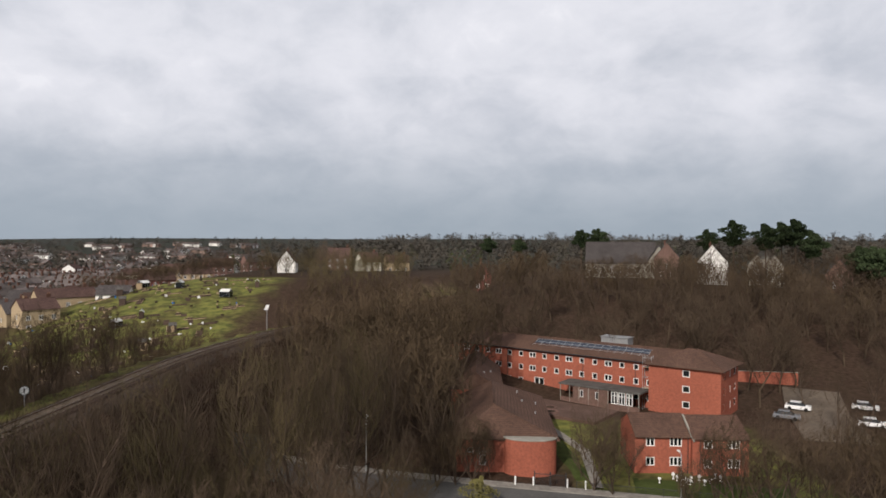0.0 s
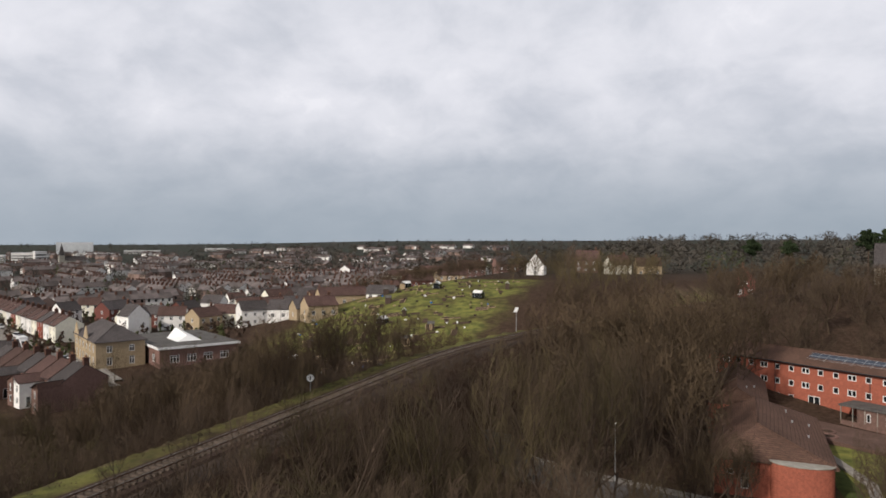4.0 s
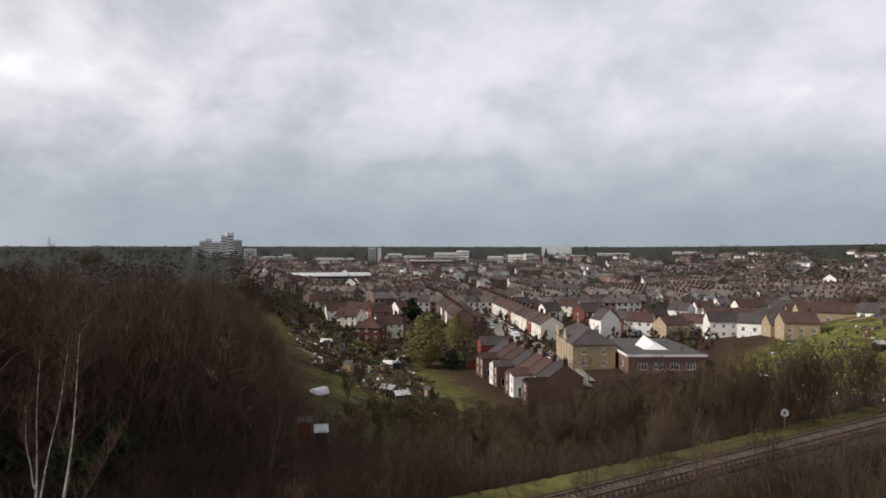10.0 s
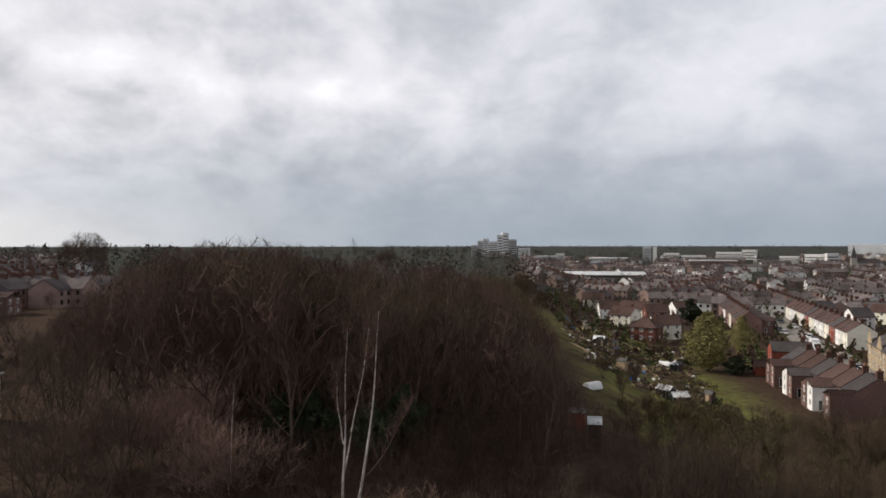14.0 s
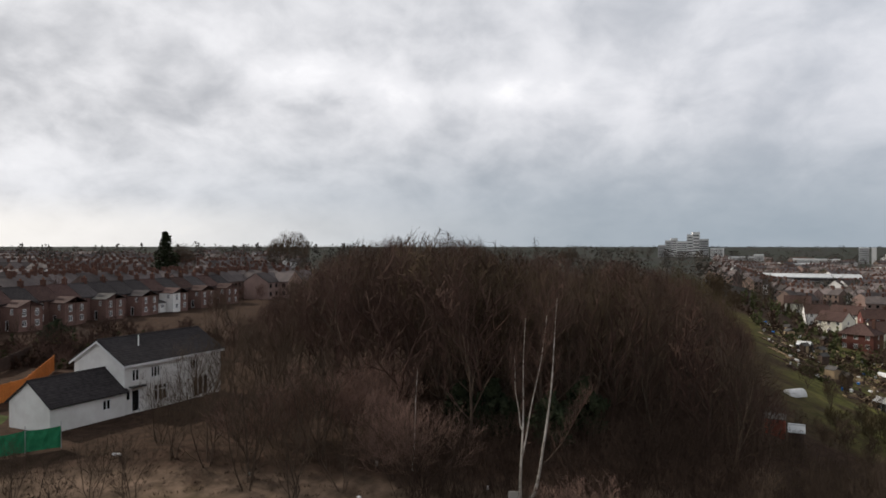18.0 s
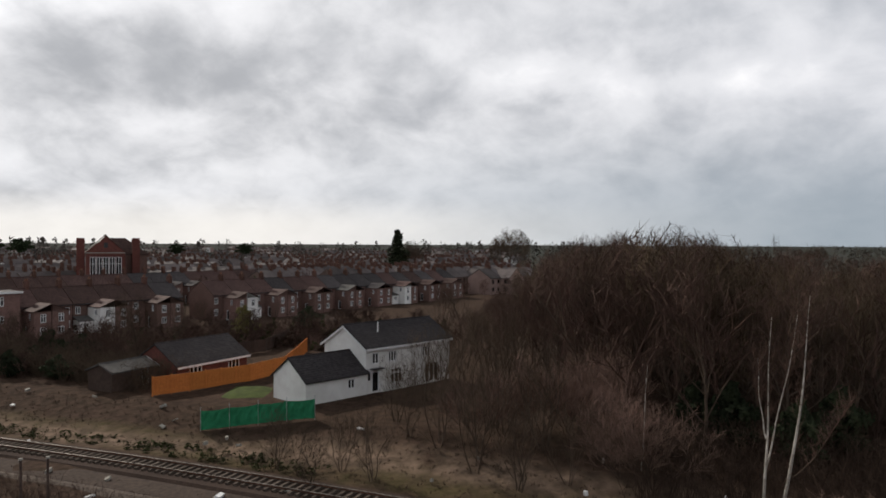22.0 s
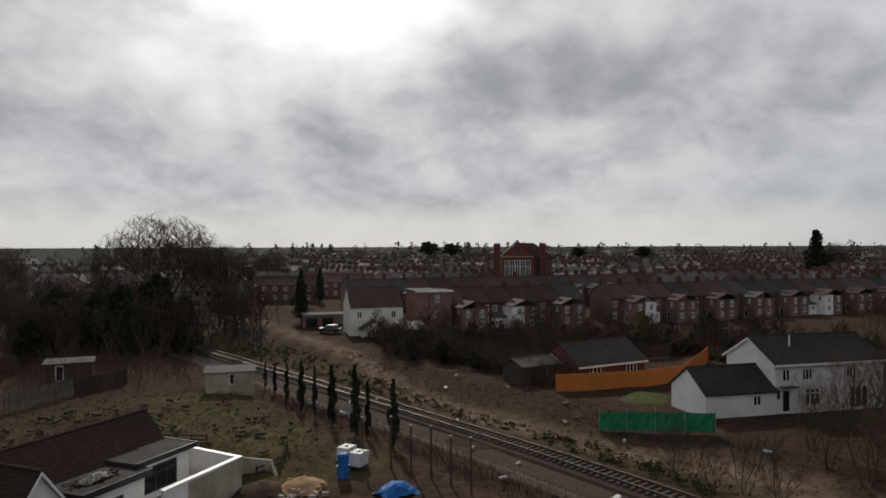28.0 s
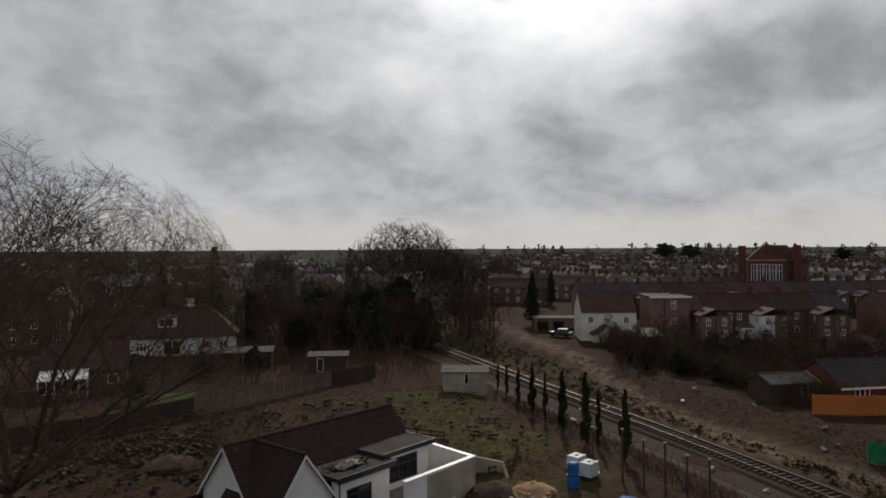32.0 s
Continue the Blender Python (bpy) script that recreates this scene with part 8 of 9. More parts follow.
town_house(37.4, 258, -25, 10, 8, 5.4, 2.6, "cream", "tile", None, "cream rendered house with a brown roof")
town_house(39.2, 250, 35, 9, 8, 5.4, 2.6, "buff", "tile", None, "buff brick house with a brown roof")
town_house(41.4, 262, -10, 9, 7, 5.2, 2.6, "render", "tile", None, "white house with a brown roof")
town_house(44.2, 258, 30, 9, 7, 5.2, 2.8, "cream", "slate", None, "cream rendered house with a slate roof")
town_house(29.6, 262, 10, 14, 8, 5.6, 2.4, "buff", "tile", 4.5, "orange buff brick terrace with a tiled roof")
town_house(27.4, 268, 8, 10, 8, 5.6, 2.4, "darkbrick", "tile", 6.0, "red brick house with a tiled roof")
town_house(24.2, 262, -10, 9, 7, 5.4, 2.6, "buff", "tile", 8.0, "buff house with a brown roof among bare trees")
town_house(22.4, 290, 14, 12, 8, 5.6, 2.6, "darkbrick", "tile", 9.0, "red brick house with a brown roof")
town_house(19.6, 300, 5, 12, 8, 5.4, 2.6, "buff", "tile", 11.0, "buff brick house on the hillside")
town_house(36.0, 300, 12, 9, 7, 5.2, 2.6, "render", "slate", None, "white rendered house with a slate roof")
town_house(33.6, 320, 25, 12, 8, 5.4, 2.6, "cream", "tile", 1.5, "cream rendered house with a brown roof")
town_house(31.0, 300, -15, 10, 8, 5.4, 2.6, "render", "slate", 3.0, "white rendered house with a slate roof")
town_house(47.0, 325, -20, 9, 7, 4.8, 2.6, "cream", "tile", None, "pale house with a brown roof")


def van(x, y, rz):
    c = thing("box_van", x, y, rz, ground(x, y) + 0.25, "white box van driving on the street", "van")
    part("box", Geo().box(-1.05, 1.05, -1.0, 3.4, 0.7, 3.2), M["vanwhite"], c)
    part("cab", Geo().hexa([(-1, -3.0, 0.5), (1, -3.0, 0.5), (1, -1.05, 0.5), (-1, -1.05, 0.5)], [(-0.9, -2.2, 2.3), (0.9, -2.2, 2.3), (0.9, -1.05, 2.3), (-0.9, -1.05, 2.3)]), M["vanwhite"], c)
    part("windscreen", Geo().slab((-0.85, -2.85, 1.25), (0.85, -2.85, 1.25), (0.8, -2.3, 2.2), (-0.8, -2.3, 2.2), 0.05), M["glass"], c)
    for sx in (-0.9, 0.9):
        for sy in (-2.1, 2.2):
            part("wheel", Geo().tube((sx - 0.14, sy, 0.4), (sx + 0.14, sy, 0.4), 0.4, 0.4, 12), M["tyre"], c)


van(-181.0, 145.0, 63)
rnd = random.Random(14)
for x, y in ((-172, 137.3), (-150, 131.8), (-146, 130.0), (-190, 148.4), (-198, 158.5), (-204, 161.5), (-216, 161.0), (-225, 165.6), (-236, 171), (-231, 176.5), (-246, 182), (-252, 184.5), (-262, 187), (-278, 201), (-286, 204)):
    car(x, y, 63 + rnd.uniform(-2, 2), rnd.choice(("carpaint", "vanwhite", "carpaint")), z=ground(x, y) + 0.28, label="car parked at the kerb of the street")


# ---- allotments ----
def shed_kind(i, x, y, rz):
    w, d, h = ((1.7, 1.3, 1.7), (2.0, 1.6, 1.8), (1.3, 1.1, 1.6), (2.2, 1.5, 1.7))[i]
    wall, roof = (("timber", "felt"), ("paleboard", "felt"), ("timber", "metalroof"), ("plastic", "metalroof"))[i]
    s = thing("allotment_shed", x, y, rz, None, ("small weathered timber shed on the allotment", "pale timber shed with a felt roof", "small grey shed with a metal roof", "white shed with a pale sheet roof")[i], "shed", "allotment sheds")
    g = Geo().box(-w / 2, w / 2, -d / 2, d / 2, -0.3, h)
    part("body", g, M[wall], s)
    part("roof", gable_roof(w, d, h, 0.5, over=0.12, verge=0.1, t=0.06), M[roof], s)
    part("door", Geo().box(-0.4, 0.35, -d / 2 - 0.03, -d / 2 - 0.002, 0.05, 1.65), M["paleboard" if i == 0 else "timber"], s)
    return s


SHEDS = {}


def shed(i, x, y, rz):
    if i not in SHEDS:
        SHEDS[i] = shed_kind(i, x, y, rz)
    else:
        copy_thing(SHEDS[i], pose(x, y, ground(x, y), 0, 0, rz))


def greenhouse(x, y, rz, L=3.0, w=1.9):
    s = thing("greenhouse", x, y, rz, None, "small aluminium greenhouse with clear panes", "greenhouse", "greenhouses")
    g = Geo()
    for i in range(5):
        yy = -L / 2 + L * i / 4
        g.box(-w / 2, -w / 2 + 0.04, yy - 0.02, yy + 0.02, 0, 1.5).box(w / 2 - 0.04, w / 2, yy - 0.02, yy + 0.02, 0, 1.5)
        g.tube((-w / 2, yy, 1.5), (0, yy, 2.2), 0.025, 0.025, 4).tube((w / 2, yy, 1.5), (0, yy, 2.2), 0.025, 0.025, 4)
    g.tube((0, -L / 2, 2.2), (0, L / 2, 2.2), 0.03, 0.03, 4)
    part("frame", g, M["alu"], s)
    part("glazing", Geo().box(-w / 2 + 0.005, w / 2 - 0.005, -L / 2 + 0.01, L / 2 - 0.01, 0, 1.48), M["glass"], s)
    part("roof_glazing", gable_roof(L, w, 1.5, 0.66, over=0.02, verge=0, t=0.02).moved(pose(0, 0, 0, 0, 0, 90)), M["plastic"], s)


def polytunnel(x, y, rz, L=5.0, r=1.5):
    s = thing("polytunnel", x, y, rz, None, "white plastic polytunnel on the allotment", "polytunnel")
    g, n = Geo(), 12
    for i in range(7):
        for k in range(n + 1):
            a = math.pi * k / n
            rr = r * (1 + (0.02 if i % 2 else 0))
            g.v.append((rr * math.cos(a), -L / 2 + L * i / 6, rr * 1.25 * math.sin(a)))
    for i in range(6):
        for k in range(n):
            o = i * (n + 1) + k
            g.f.append((o, o + 1, o + n + 2, o + n + 1))
    g.f += [tuple(range(n + 1)), tuple(range(7 * (n + 1) - 1, 6 * (n + 1) - 1, -1))]
    part("cover", g, M["plastic"], s)
    part("hoop", Geo().join(Geo().tube((-r, -L / 2 - 0.03, 0), (-r, -L / 2 - 0.03, 0.3), 0.04, 0.04, 5)), M["alu"], s)


rnd = random.Random(21)


def on_hill(rnd):
    x = rnd.uniform(-104, -56)
    return x, rnd.uniform(150, 226) - 0.1 * (x + 60)


def on_left(rnd):
    k, s = rnd.uniform(0, 1), rnd.uniform(-1, 1)
    return -112 - 85 * k + 10 * s, 58 + 32 * k + 16 * s * (0.5 + 0.5 * k)


def low_plots(rnd):
    return rnd.uniform(-98, -62), rnd.uniform(118, 150)


for place, n in ((on_hill, 9), (on_left, 11), (low_plots, 4)):
    for _ in range(n):
        x, y = place(rnd)
        shed(rnd.choice((0, 0, 0, 2, 0, 0, 1) if place is on_hill else (0, 0, 1, 0)), x, y, rnd.choice((20, 110, 200, 290)) + rnd.uniform(-8, 8))
for _ in range(4):
    greenhouse(*on_hill(rnd), rnd.uniform(0, 180))
for _ in range(4):
    greenhouse(*on_left(rnd), rnd.uniform(0, 180))
polytunnel(-97.0, 40.5, 20, 2.6, 0.8)
polytunnel(-93, 146, 70, 3, 0.7)
polytunnel(-160, 86, 120, 3, 0.8)
shed(2, -69.0, 29.0, 70)
s = thing("pink_shed", -71.5, 28.0, 65, None, "low shed with a pink sheet beside a white one", "shed")
part("body", Geo().box(-0.9, 0.9, -0.7, 0.7, -0.2, 1.7), M["brick"], s)
part("roof", Geo().slab((-1, -0.8, 1.7), (1, -0.8, 1.7), (1, 0.8, 1.95), (-1, 0.8, 1.95), 0.06), M["felt"], s)


def beds(name, place, n, seed, label, turn):
    """Dug beds with boards, as one mass."""
    rnd, g, e = random.Random(seed), Geo(), Geo()
    for _ in range(n):
        x, y = place(rnd)
        w, d = rnd.uniform(0.8, 1.6), rnd.uniform(2, 6)
        a = turn + rnd.choice((0, 90)) + rnd.uniform(-6, 6)
        m = pose(x, y, 0, 0, 0, a)
        zs = [ground(*(m @ Vector(q)).xy) for q in ((-w / 2, -d / 2, 0), (w / 2, -d / 2, 0), (w / 2, d / 2, 0), (-w / 2, d / 2, 0))]
        P = [m @ Vector(q) for q in ((-w / 2, -d / 2, 0), (w / 2, -d / 2, 0), (w / 2, d / 2, 0), (-w / 2, d / 2, 0))]
        g.hexa([(p.x, p.y, z - 0.3) for p, z in zip(P, zs)], [(p.x, p.y, z + 0.07) for p, z in zip(P, zs)])
        for i in rnd.sample(range(4), rnd.randint(0, 2)):
            p, q, zp, zq = P[i], P[(i + 1) % 4], zs[i], zs[(i + 1) % 4]
            e.tube((p.x, p.y, zp + 0.08), (q.x, q.y, zq + 0.08), 0.09, 0.09, 4)
    tagged(part(name + "_edging", e, M["paleboard"]), "pale boards edging the allotment beds", "edging board", kind="stuff")
    return tagged(part(name, g, M["soil"]), label, "garden bed", kind="stuff")


beds("hill_beds", on_hill, 80, 31, "dug brown allotment beds on the hillside", 20)
beds("low_beds", low_plots, 34, 33, "dug brown allotment beds by the railway", 20)
beds("left_beds", on_left, 190, 32, "dug brown allotment beds in the valley", 28)


def clutter(name, place, n, seed, label):
    """Boxes, cloches, water butts and posts among the beds, as one mass."""
    rnd = random.Random(seed)
    for mt, k in (("plastic", 0.16), ("timber", 0.5), ("paleboard", 0.25), ("blue", 0.04)):
        g = Geo()
        for _ in range(int(n * k)):
            x, y = place(rnd)
            w, d, h = rnd.uniform(0.2, 0.8), rnd.uniform(0.2, 0.6), rnd.uniform(0.1, 0.45)
            g.join(Geo().box(-w / 2, w / 2, -d / 2, d / 2, -0.2, h), pose(x, y, ground(x, y) + 0.1, rnd.uniform(-8, 8), rnd.uniform(-8, 8), rnd.uniform(0, 180)))
        tagged(part(name, g, M[mt]), label, "garden clutter", kind="stuff")


def plot_hedges():
    """Low hedges and fruit bushes between the valley plots, as one mass."""
    rnd = random.Random(421)
    for mt, n, lab in (("ivy", 34, "low green hedges between the valley plots"), ("shrub", 46, "low brown hedges and fruit bushes between the valley plots")):
        g = Geo()
        for _ in range(n):
            x, y = on_left(rnd)
            a, long = radians(28 + rnd.choice((0, 90)) + rnd.uniform(-8, 8)), rnd.uniform(1.5, 7)
            k = int(long / 0.7) + 1
            for i in range(k):
                px, py = x + math.cos(a) * 0.7 * i, y + math.sin(a) * 0.7 * i
                w = rnd.uniform(0.4, 0.7)
                g.join(leaf_cloud(rnd, 16, w, w, 0, rnd.uniform(0.5, 1.5), 0.26, 0.4, 4), Matrix.Translation((px, py, ground(px, py))))
        tagged(part("plot_hedges", g, M[mt]), lab, "hedge", kind="stuff")


plot_hedges()
clutter("hill_clutter", on_hill, 170, 41, "cloches, bins and boxes among the allotment beds")
clutter("low_clutter", low_plots, 90, 43, "boards, boxes and bins among the plots by the railway")
clutter("left_clutter", on_left, 330, 42, "cloches, bins and boxes among the valley beds")


# ---- the town as far as the horizon ----
def far_town():
    rnd = random.Random(88)
    g = {k: Geo() for k in ("farbrick", "pale", "farroof", "glass", "chim")}

    def one(x, y, a, L, D, H, R, wall, z):
        m = pose(x, y, z, 0, 0, a)
        V = lambda *p: tuple(m @ Vector(p))
        lo = [(-L / 2, -D / 2), (L / 2, -D / 2), (L / 2, D / 2), (-L / 2, D / 2)]
        w = g[wall]
        w.add([V(px, py, -3) for px, py in lo] + [V(px, py, H) for px, py in lo] + [V(-L / 2, 0, H + R), V(L / 2, 0, H + R)],
              [(0, 1, 5, 4), (1, 2, 6, 9, 5), (2, 3, 7, 6), (3, 0, 4, 8, 7)])
        e = 0.35
        k = H - R * e / (D / 2)
        x0, x1 = -L / 2 - 0.1, L / 2 + 0.1
        for s in (-1, 1):
            q = [(x0, s * (D / 2 + e), k + 0.1), (x1, s * (D / 2 + e), k + 0.1), (x1, 0, H + R + 0.1), (x0, 0, H + R + 0.1)]
            g["farroof"].add([V(*p) for p in q] + [V(p[0], p[1], p[2] - 0.2) for p in q], [(0, 1, 2, 3), (4, 7, 6, 5), (0, 4, 5, 1), (1, 5, 6, 2), (3, 2, 6, 7), (0, 3, 7, 4)])
        c = Geo().box(L / 2 - 0.9, L / 2 - 0.1, -0.5, 0.5, H + R - 0.8, H + R + 1.3)
        g["chim"].join(c, m)
        if math.hypot(x, y) < 560:
            wn = Geo()
            for s in (-1, 1):
                for u in (-L / 4, L / 4):
                    for zz in (1.0, 3.4):
                        yy = s * (D / 2 + 0.02)
                        wn.box(u - 0.5, u + 0.5, min(yy, yy + s * 0.04), max(yy, yy + s * 0.04), zz, zz + 1.2)
            g["glass"].join(wn, m)

    def rows(yaw0, yaw1, r0, r1, turn, count, pale, zf):
        for _ in range(count):
            yaw, r = rnd.uniform(yaw0, yaw1), math.exp(rnd.uniform(math.log(r0), math.log(r1)))
            x, y = polar(yaw, r)
            a = turn + rnd.choice((0, 0, 90)) + rnd.uniform(-6, 6)
            ca, sa = math.cos(radians(a)), math.sin(radians(a))
            n = rnd.randint(3, 8)
            wall = "pale" if rnd.random() < pale else "farbrick"
            H, R = rnd.uniform(4.8, 5.6), rnd.uniform(2.2, 3.0)
            for i in range(n):
                px, py = x + ca * 6 * i, y + sa * 6 * i
                if math.hypot(px, py) < r0 or not yaw0 - 1 < yaw_of(px, py) < yaw1 + 1:
                    continue
                one(px, py, a, 5.95, rnd.uniform(7, 9), H, R, wall if rnd.random() < 0.75 else rnd.choice(("pale", "farbrick")), zf(px, py))

    rows(30, 62, 335, 1500, 153, 230, 0.42, land)
    rows(58, 72, 360, 1300, 120, 110, 0.45, land)
    rows(14, 32, 380, 1400, 160, 120, 0.45, land)
    rows(106, 160, 205, 1200, 166, 300, 0.06, land)
    rows(156, 204, 190, 900, 150, 70, 0.06, land)
    for k, q in g.items():
        nm = {"farbrick": "town_brick_walls", "pale": "town_pale_walls", "farroof": "town_roofs", "glass": "town_windows", "chim": "town_chimneys"}[k]
        tagged(part(nm, q, M[k]), {"farbrick": "brick walls of the far town's terraces", "pale": "pale rendered walls of the far town's houses", "farroof": "brown and grey roofs of the far town",
                                   "glass": "dark windows of the far town's houses", "chim": "chimney stacks of the far town"}[k], "town", kind="stuff")


far_town()


def tower(name, yaw, r, w, d, h, wall, label, floors=8, turn=0.0, z=None, bands=True):
    x, y = polar(yaw, r)
    b = thing(name, x, y, yaw + turn, (land(x, y) - 2) if z is None else z, label, "building", "buildings on the skyline")
    part("body", Geo().box(-w / 2, w / 2, -d / 2, d / 2, -4, h), M[wall], b)
    part("parapet", Geo().box(-w / 2 - 0.2, w / 2 + 0.2, -d / 2 - 0.2, d / 2 + 0.2, h, h + 1.0), M["white"], b)
    if bands:
        for i in range(floors):
            z0 = 1.5 + (h - 2) * i / floors
            part("window_band", Geo().box(-w / 2 + 0.8, w / 2 - 0.8, -d / 2 - 0.15, -d / 2 - 0.01, z0, z0 + (h - 2) / floors * 0.34), M["glass"], b)
    return b


tower("tower_block", 63.05, 1190, 13, 14, 25.5, "conc", "pale concrete tower block", 9)
tower("tower_block", 62.45, 1190, 6, 14, 25.5, "pale", "white face of the tower block", 9, bands=False)
for dy, w, h, m in ((0.0, 14, 21, "pale"), (0.55, 9, 25, "pale"), (0.95, 8, 22, "conc"), (-0.7, 10, 30, "pale"), (-1.05, 9, 33, "pale"), (-1.6, 12, 24, "conc"), (-2.6, 16, 15, "pale"), (1.4, 10, 16, "conc")):
    tower("waterfront_tower", 75.3 + dy, 1000, w, 12, h + 2, m, "white and grey waterfront apartment tower", 8, rnd.uniform(-8, 8))
for yaw, r, w, h, m in ((57.0, 1250, 40, 16, "conc"), (55.6, 1300, 22, 19, "conc"), (59.6, 1150, 36, 13, "pale"), (51.0, 1100, 34, 16, "pale"), (50.2, 1080, 14, 18, "conc"), (58.2, 1000, 60, 10, "farbrick"), (53.8, 1150, 60, 12, "conc"),
                        (69.8, 1200, 14, 14, "pale"), (66.0, 1150, 60, 9, "pale"), (67.5, 1000, 70, 7, "conc"), (70.8, 1300, 40, 8, "pale"), (61.2, 1350, 26, 12, "pale"), (46.5, 1400, 50, 8, "pale"), (43.5, 1600, 70, 8, "conc"), (38.0, 1700, 60, 7, "pale")):
    tower("office_block", yaw, r, w, 14, h, m, "long pale office block far off in the town" if m == "pale" else "grey office block far off in the town", 4, rnd.uniform(-15, 15))
tower("stadium_stand", 48.0, 1500, 62, 30, 26, "metalroof", "large white metal stand on the skyline", 2, 0, bands=False)


def warehouse():
    x, y = polar(66.6, 560)
    b = thing("warehouse", x, y, 66.6, 1.5, "long low grey warehouse with pale roof bands", "warehouse")
    part("walls", Geo().box(-33, 33, -15, 15, -4, 7.0), M["conc"], b)
    for i in range(3):
        part("roof_bay", gable_roof(66, 10, 7.0, 1.6, over=0.1, verge=0.1).moved(Matrix.Translation((0, -10 + 10 * i, 0))), M["metalroof"], b)
    part("cladding_band", Geo().box(-33.1, 33.1, -15.2, -15.02, 4.8, 6.6), M["slate"], b)
    for i in range(8):
        part("loading_door", Geo().box(-25 + i * 7, -20.5 + i * 7, -15.15, -15.0, 0, 4.2), M["dark"], b)


def church_spire(yaw, r, h):
    x, y = polar(yaw, r)
    b = thing("church", x, y, yaw + 10, land(x, y) - 1, "far church with a slender grey spire", "church")
    part("tower", Geo().box(-3, 3, -3, 3, -3, h * 0.5), M["stone"], b)
    part("spire", Geo().add([(-3.1, -3.1, h * 0.5), (3.1, -3.1, h * 0.5), (3.1, 3.1, h * 0.5), (-3.1, 3.1, h * 0.5), (0, 0, h)], [(0, 1, 4), (1, 2, 4), (2, 3, 4), (3, 0, 4), (3, 2, 1, 0)]), M["slate"], b)
    part("nave", Geo().box(3, 26, -5, 5, -3, 9), M["stone"], b)
    part("roof", gable_roof(23, 10, 9, 5).moved(Matrix.Translation((14.5, 0, 0))), M["slate"], b)


warehouse()
church_spire(48.85, 960, 30)
church_spire(55.0, 1080, 20)
x, y = polar(86.57, 600)
ASH[1].put(x, y, 27.0, 0, wide=0.42)

# ---- the new house and its yard ----


def new_house():
    # local x runs along the ridge, y towards the front; origin below the ridge's near end
    ang = math.degrees(math.atan2(-7.7, -12.0))
    Z = 10.9
    b = thing("new_house", 0, 0, 0, 0, "white rendered house under alteration with dark tiled roofs", "house")
    b.matrix_basis = pose(0.2, -44.2, Z, 0, 0, ang)
    L, half, E, A = 14.2, 2.6, 4.6, 7.6
    g = Geo()

    def wall_box(x0, x1, y0, y1, z0, z1):
        g.box(x0, x1, y0, y1, z0, z1)

    m = pose(0, 0, 0, 0, 0, 270)
    wall_panel(g, m @ Matrix.Translation((0, 0, 0)), -half, half, -2, E, 0.28, [(-0.6, 1.2, 2.3, 3.5)])
    window(b, m @ Matrix.Translation((0.3, 0.02, 2.3)), 1.8, 1.2, "dark", 1)
    g.add([(0, -half, E), (0, half, E), (0, 0, A), (0.28, -half, E), (0.28, half, E), (0.28, 0, A)], [(0, 2, 1), (3, 4, 5), (0, 3, 5, 2), (1, 2, 5, 4)])
    wall_panel(g, pose(L / 2, half, 0, 0, 0, 180), -L / 2, L / 2 - 0.28, -2, E, 0.28)
    wall_panel(g, pose(L, 0, 0, 0, 0, 90), -half, half - 0.28, -2, E, 0.28)
    g.add([(L, -half, E), (L, half, E), (L, 0, A), (L - 0.28, -half, E), (L - 0.28, half, E), (L - 0.28, 0, A)], [(0, 1, 2), (3, 5, 4), (0, 2, 5, 3), (1, 4, 5, 2)])
    part("wall", g, M["render"], b)
    r = Geo()
    ov, t = 0.3, 0.14
    k = E - (A - E) * ov / half
    r.slab((-0.25, -half - ov, k + t), (L + 0.2, -half - ov, k + t), (L + 0.2, 0, A + t), (-0.25, 0, A + t), t)
    r.slab((-0.25, 0, A + t), (L + 0.2, 0, A + t), (L + 0.2, half + ov, k + t), (-0.25, half + ov, k + t), t)
    part("roof", r, M["housetile"], b)
    for i in range(24):
        x = -0.2 + i * (L + 0.35) / 24
        part("ridge_tile", Geo().tube((x, 0, A + t), (x + 0.58, 0, A + t + 0.012), 0.12, 0.13, 7), M["housetile"], b)
    bb = Geo().slab((-0.29, -half - ov, k + 0.05), (-0.25, -half - ov, k + 0.05), (-0.25, 0, A + 0.12), (-0.29, 0, A + 0.12), 0.24)
    bb.slab((-0.29, 0, A + 0.12), (-0.25, 0, A + 0.12), (-0.25, half + ov, k + 0.05), (-0.29, half + ov, k + 0.05), 0.24)
    part("bargeboard", bb, M["white"], b)
    # front gable
    c0, w2, y1, A2 = 1.95, 2.2, -5.0, 7.58
    g = Geo()
    wall_panel(g, Matrix.Translation((c0, y1, 0)), -w2, w2, -2, 4.7, 0.28, [(-1.2, 1.3, 2.1, 3.5)])
    window(b, Matrix.Translation((c0 + 0.05, y1 + 0.02, 2.1)), 2.5, 1.4, "dark", 1)
    g.add([(c0 - w2, y1, 4.7), (c0 + w2, y1, 4.7), (c0, y1, A2), (c0 - w2, y1 + 0.28, 4.7), (c0 + w2, y1 + 0.28, 4.7), (c0, y1 + 0.28, A2)], [(0, 1, 2), (5, 4, 3), (0, 2, 5, 3), (1, 4, 5, 2)])
    g.box(c0 - w2, c0 - w2 + 0.28, y1 + 0.28, -half, -2, 4.7).box(c0 + w2 - 0.28, c0 + w2, y1 + 0.28, -half, -2, 4.7)
    part("front_wing", g, M["render"], b)
    r = Geo()
    kk = 4.7 - (A2 - 4.7) * 0.25 / w2
    r.slab((c0 - w2 - 0.25, y1 - 0.25, kk + t), (c0, y1 - 0.25, A2 + t), (c0, 0.0, A2 + t), (c0 - w2 - 0.25, 0.0, kk + t), t)
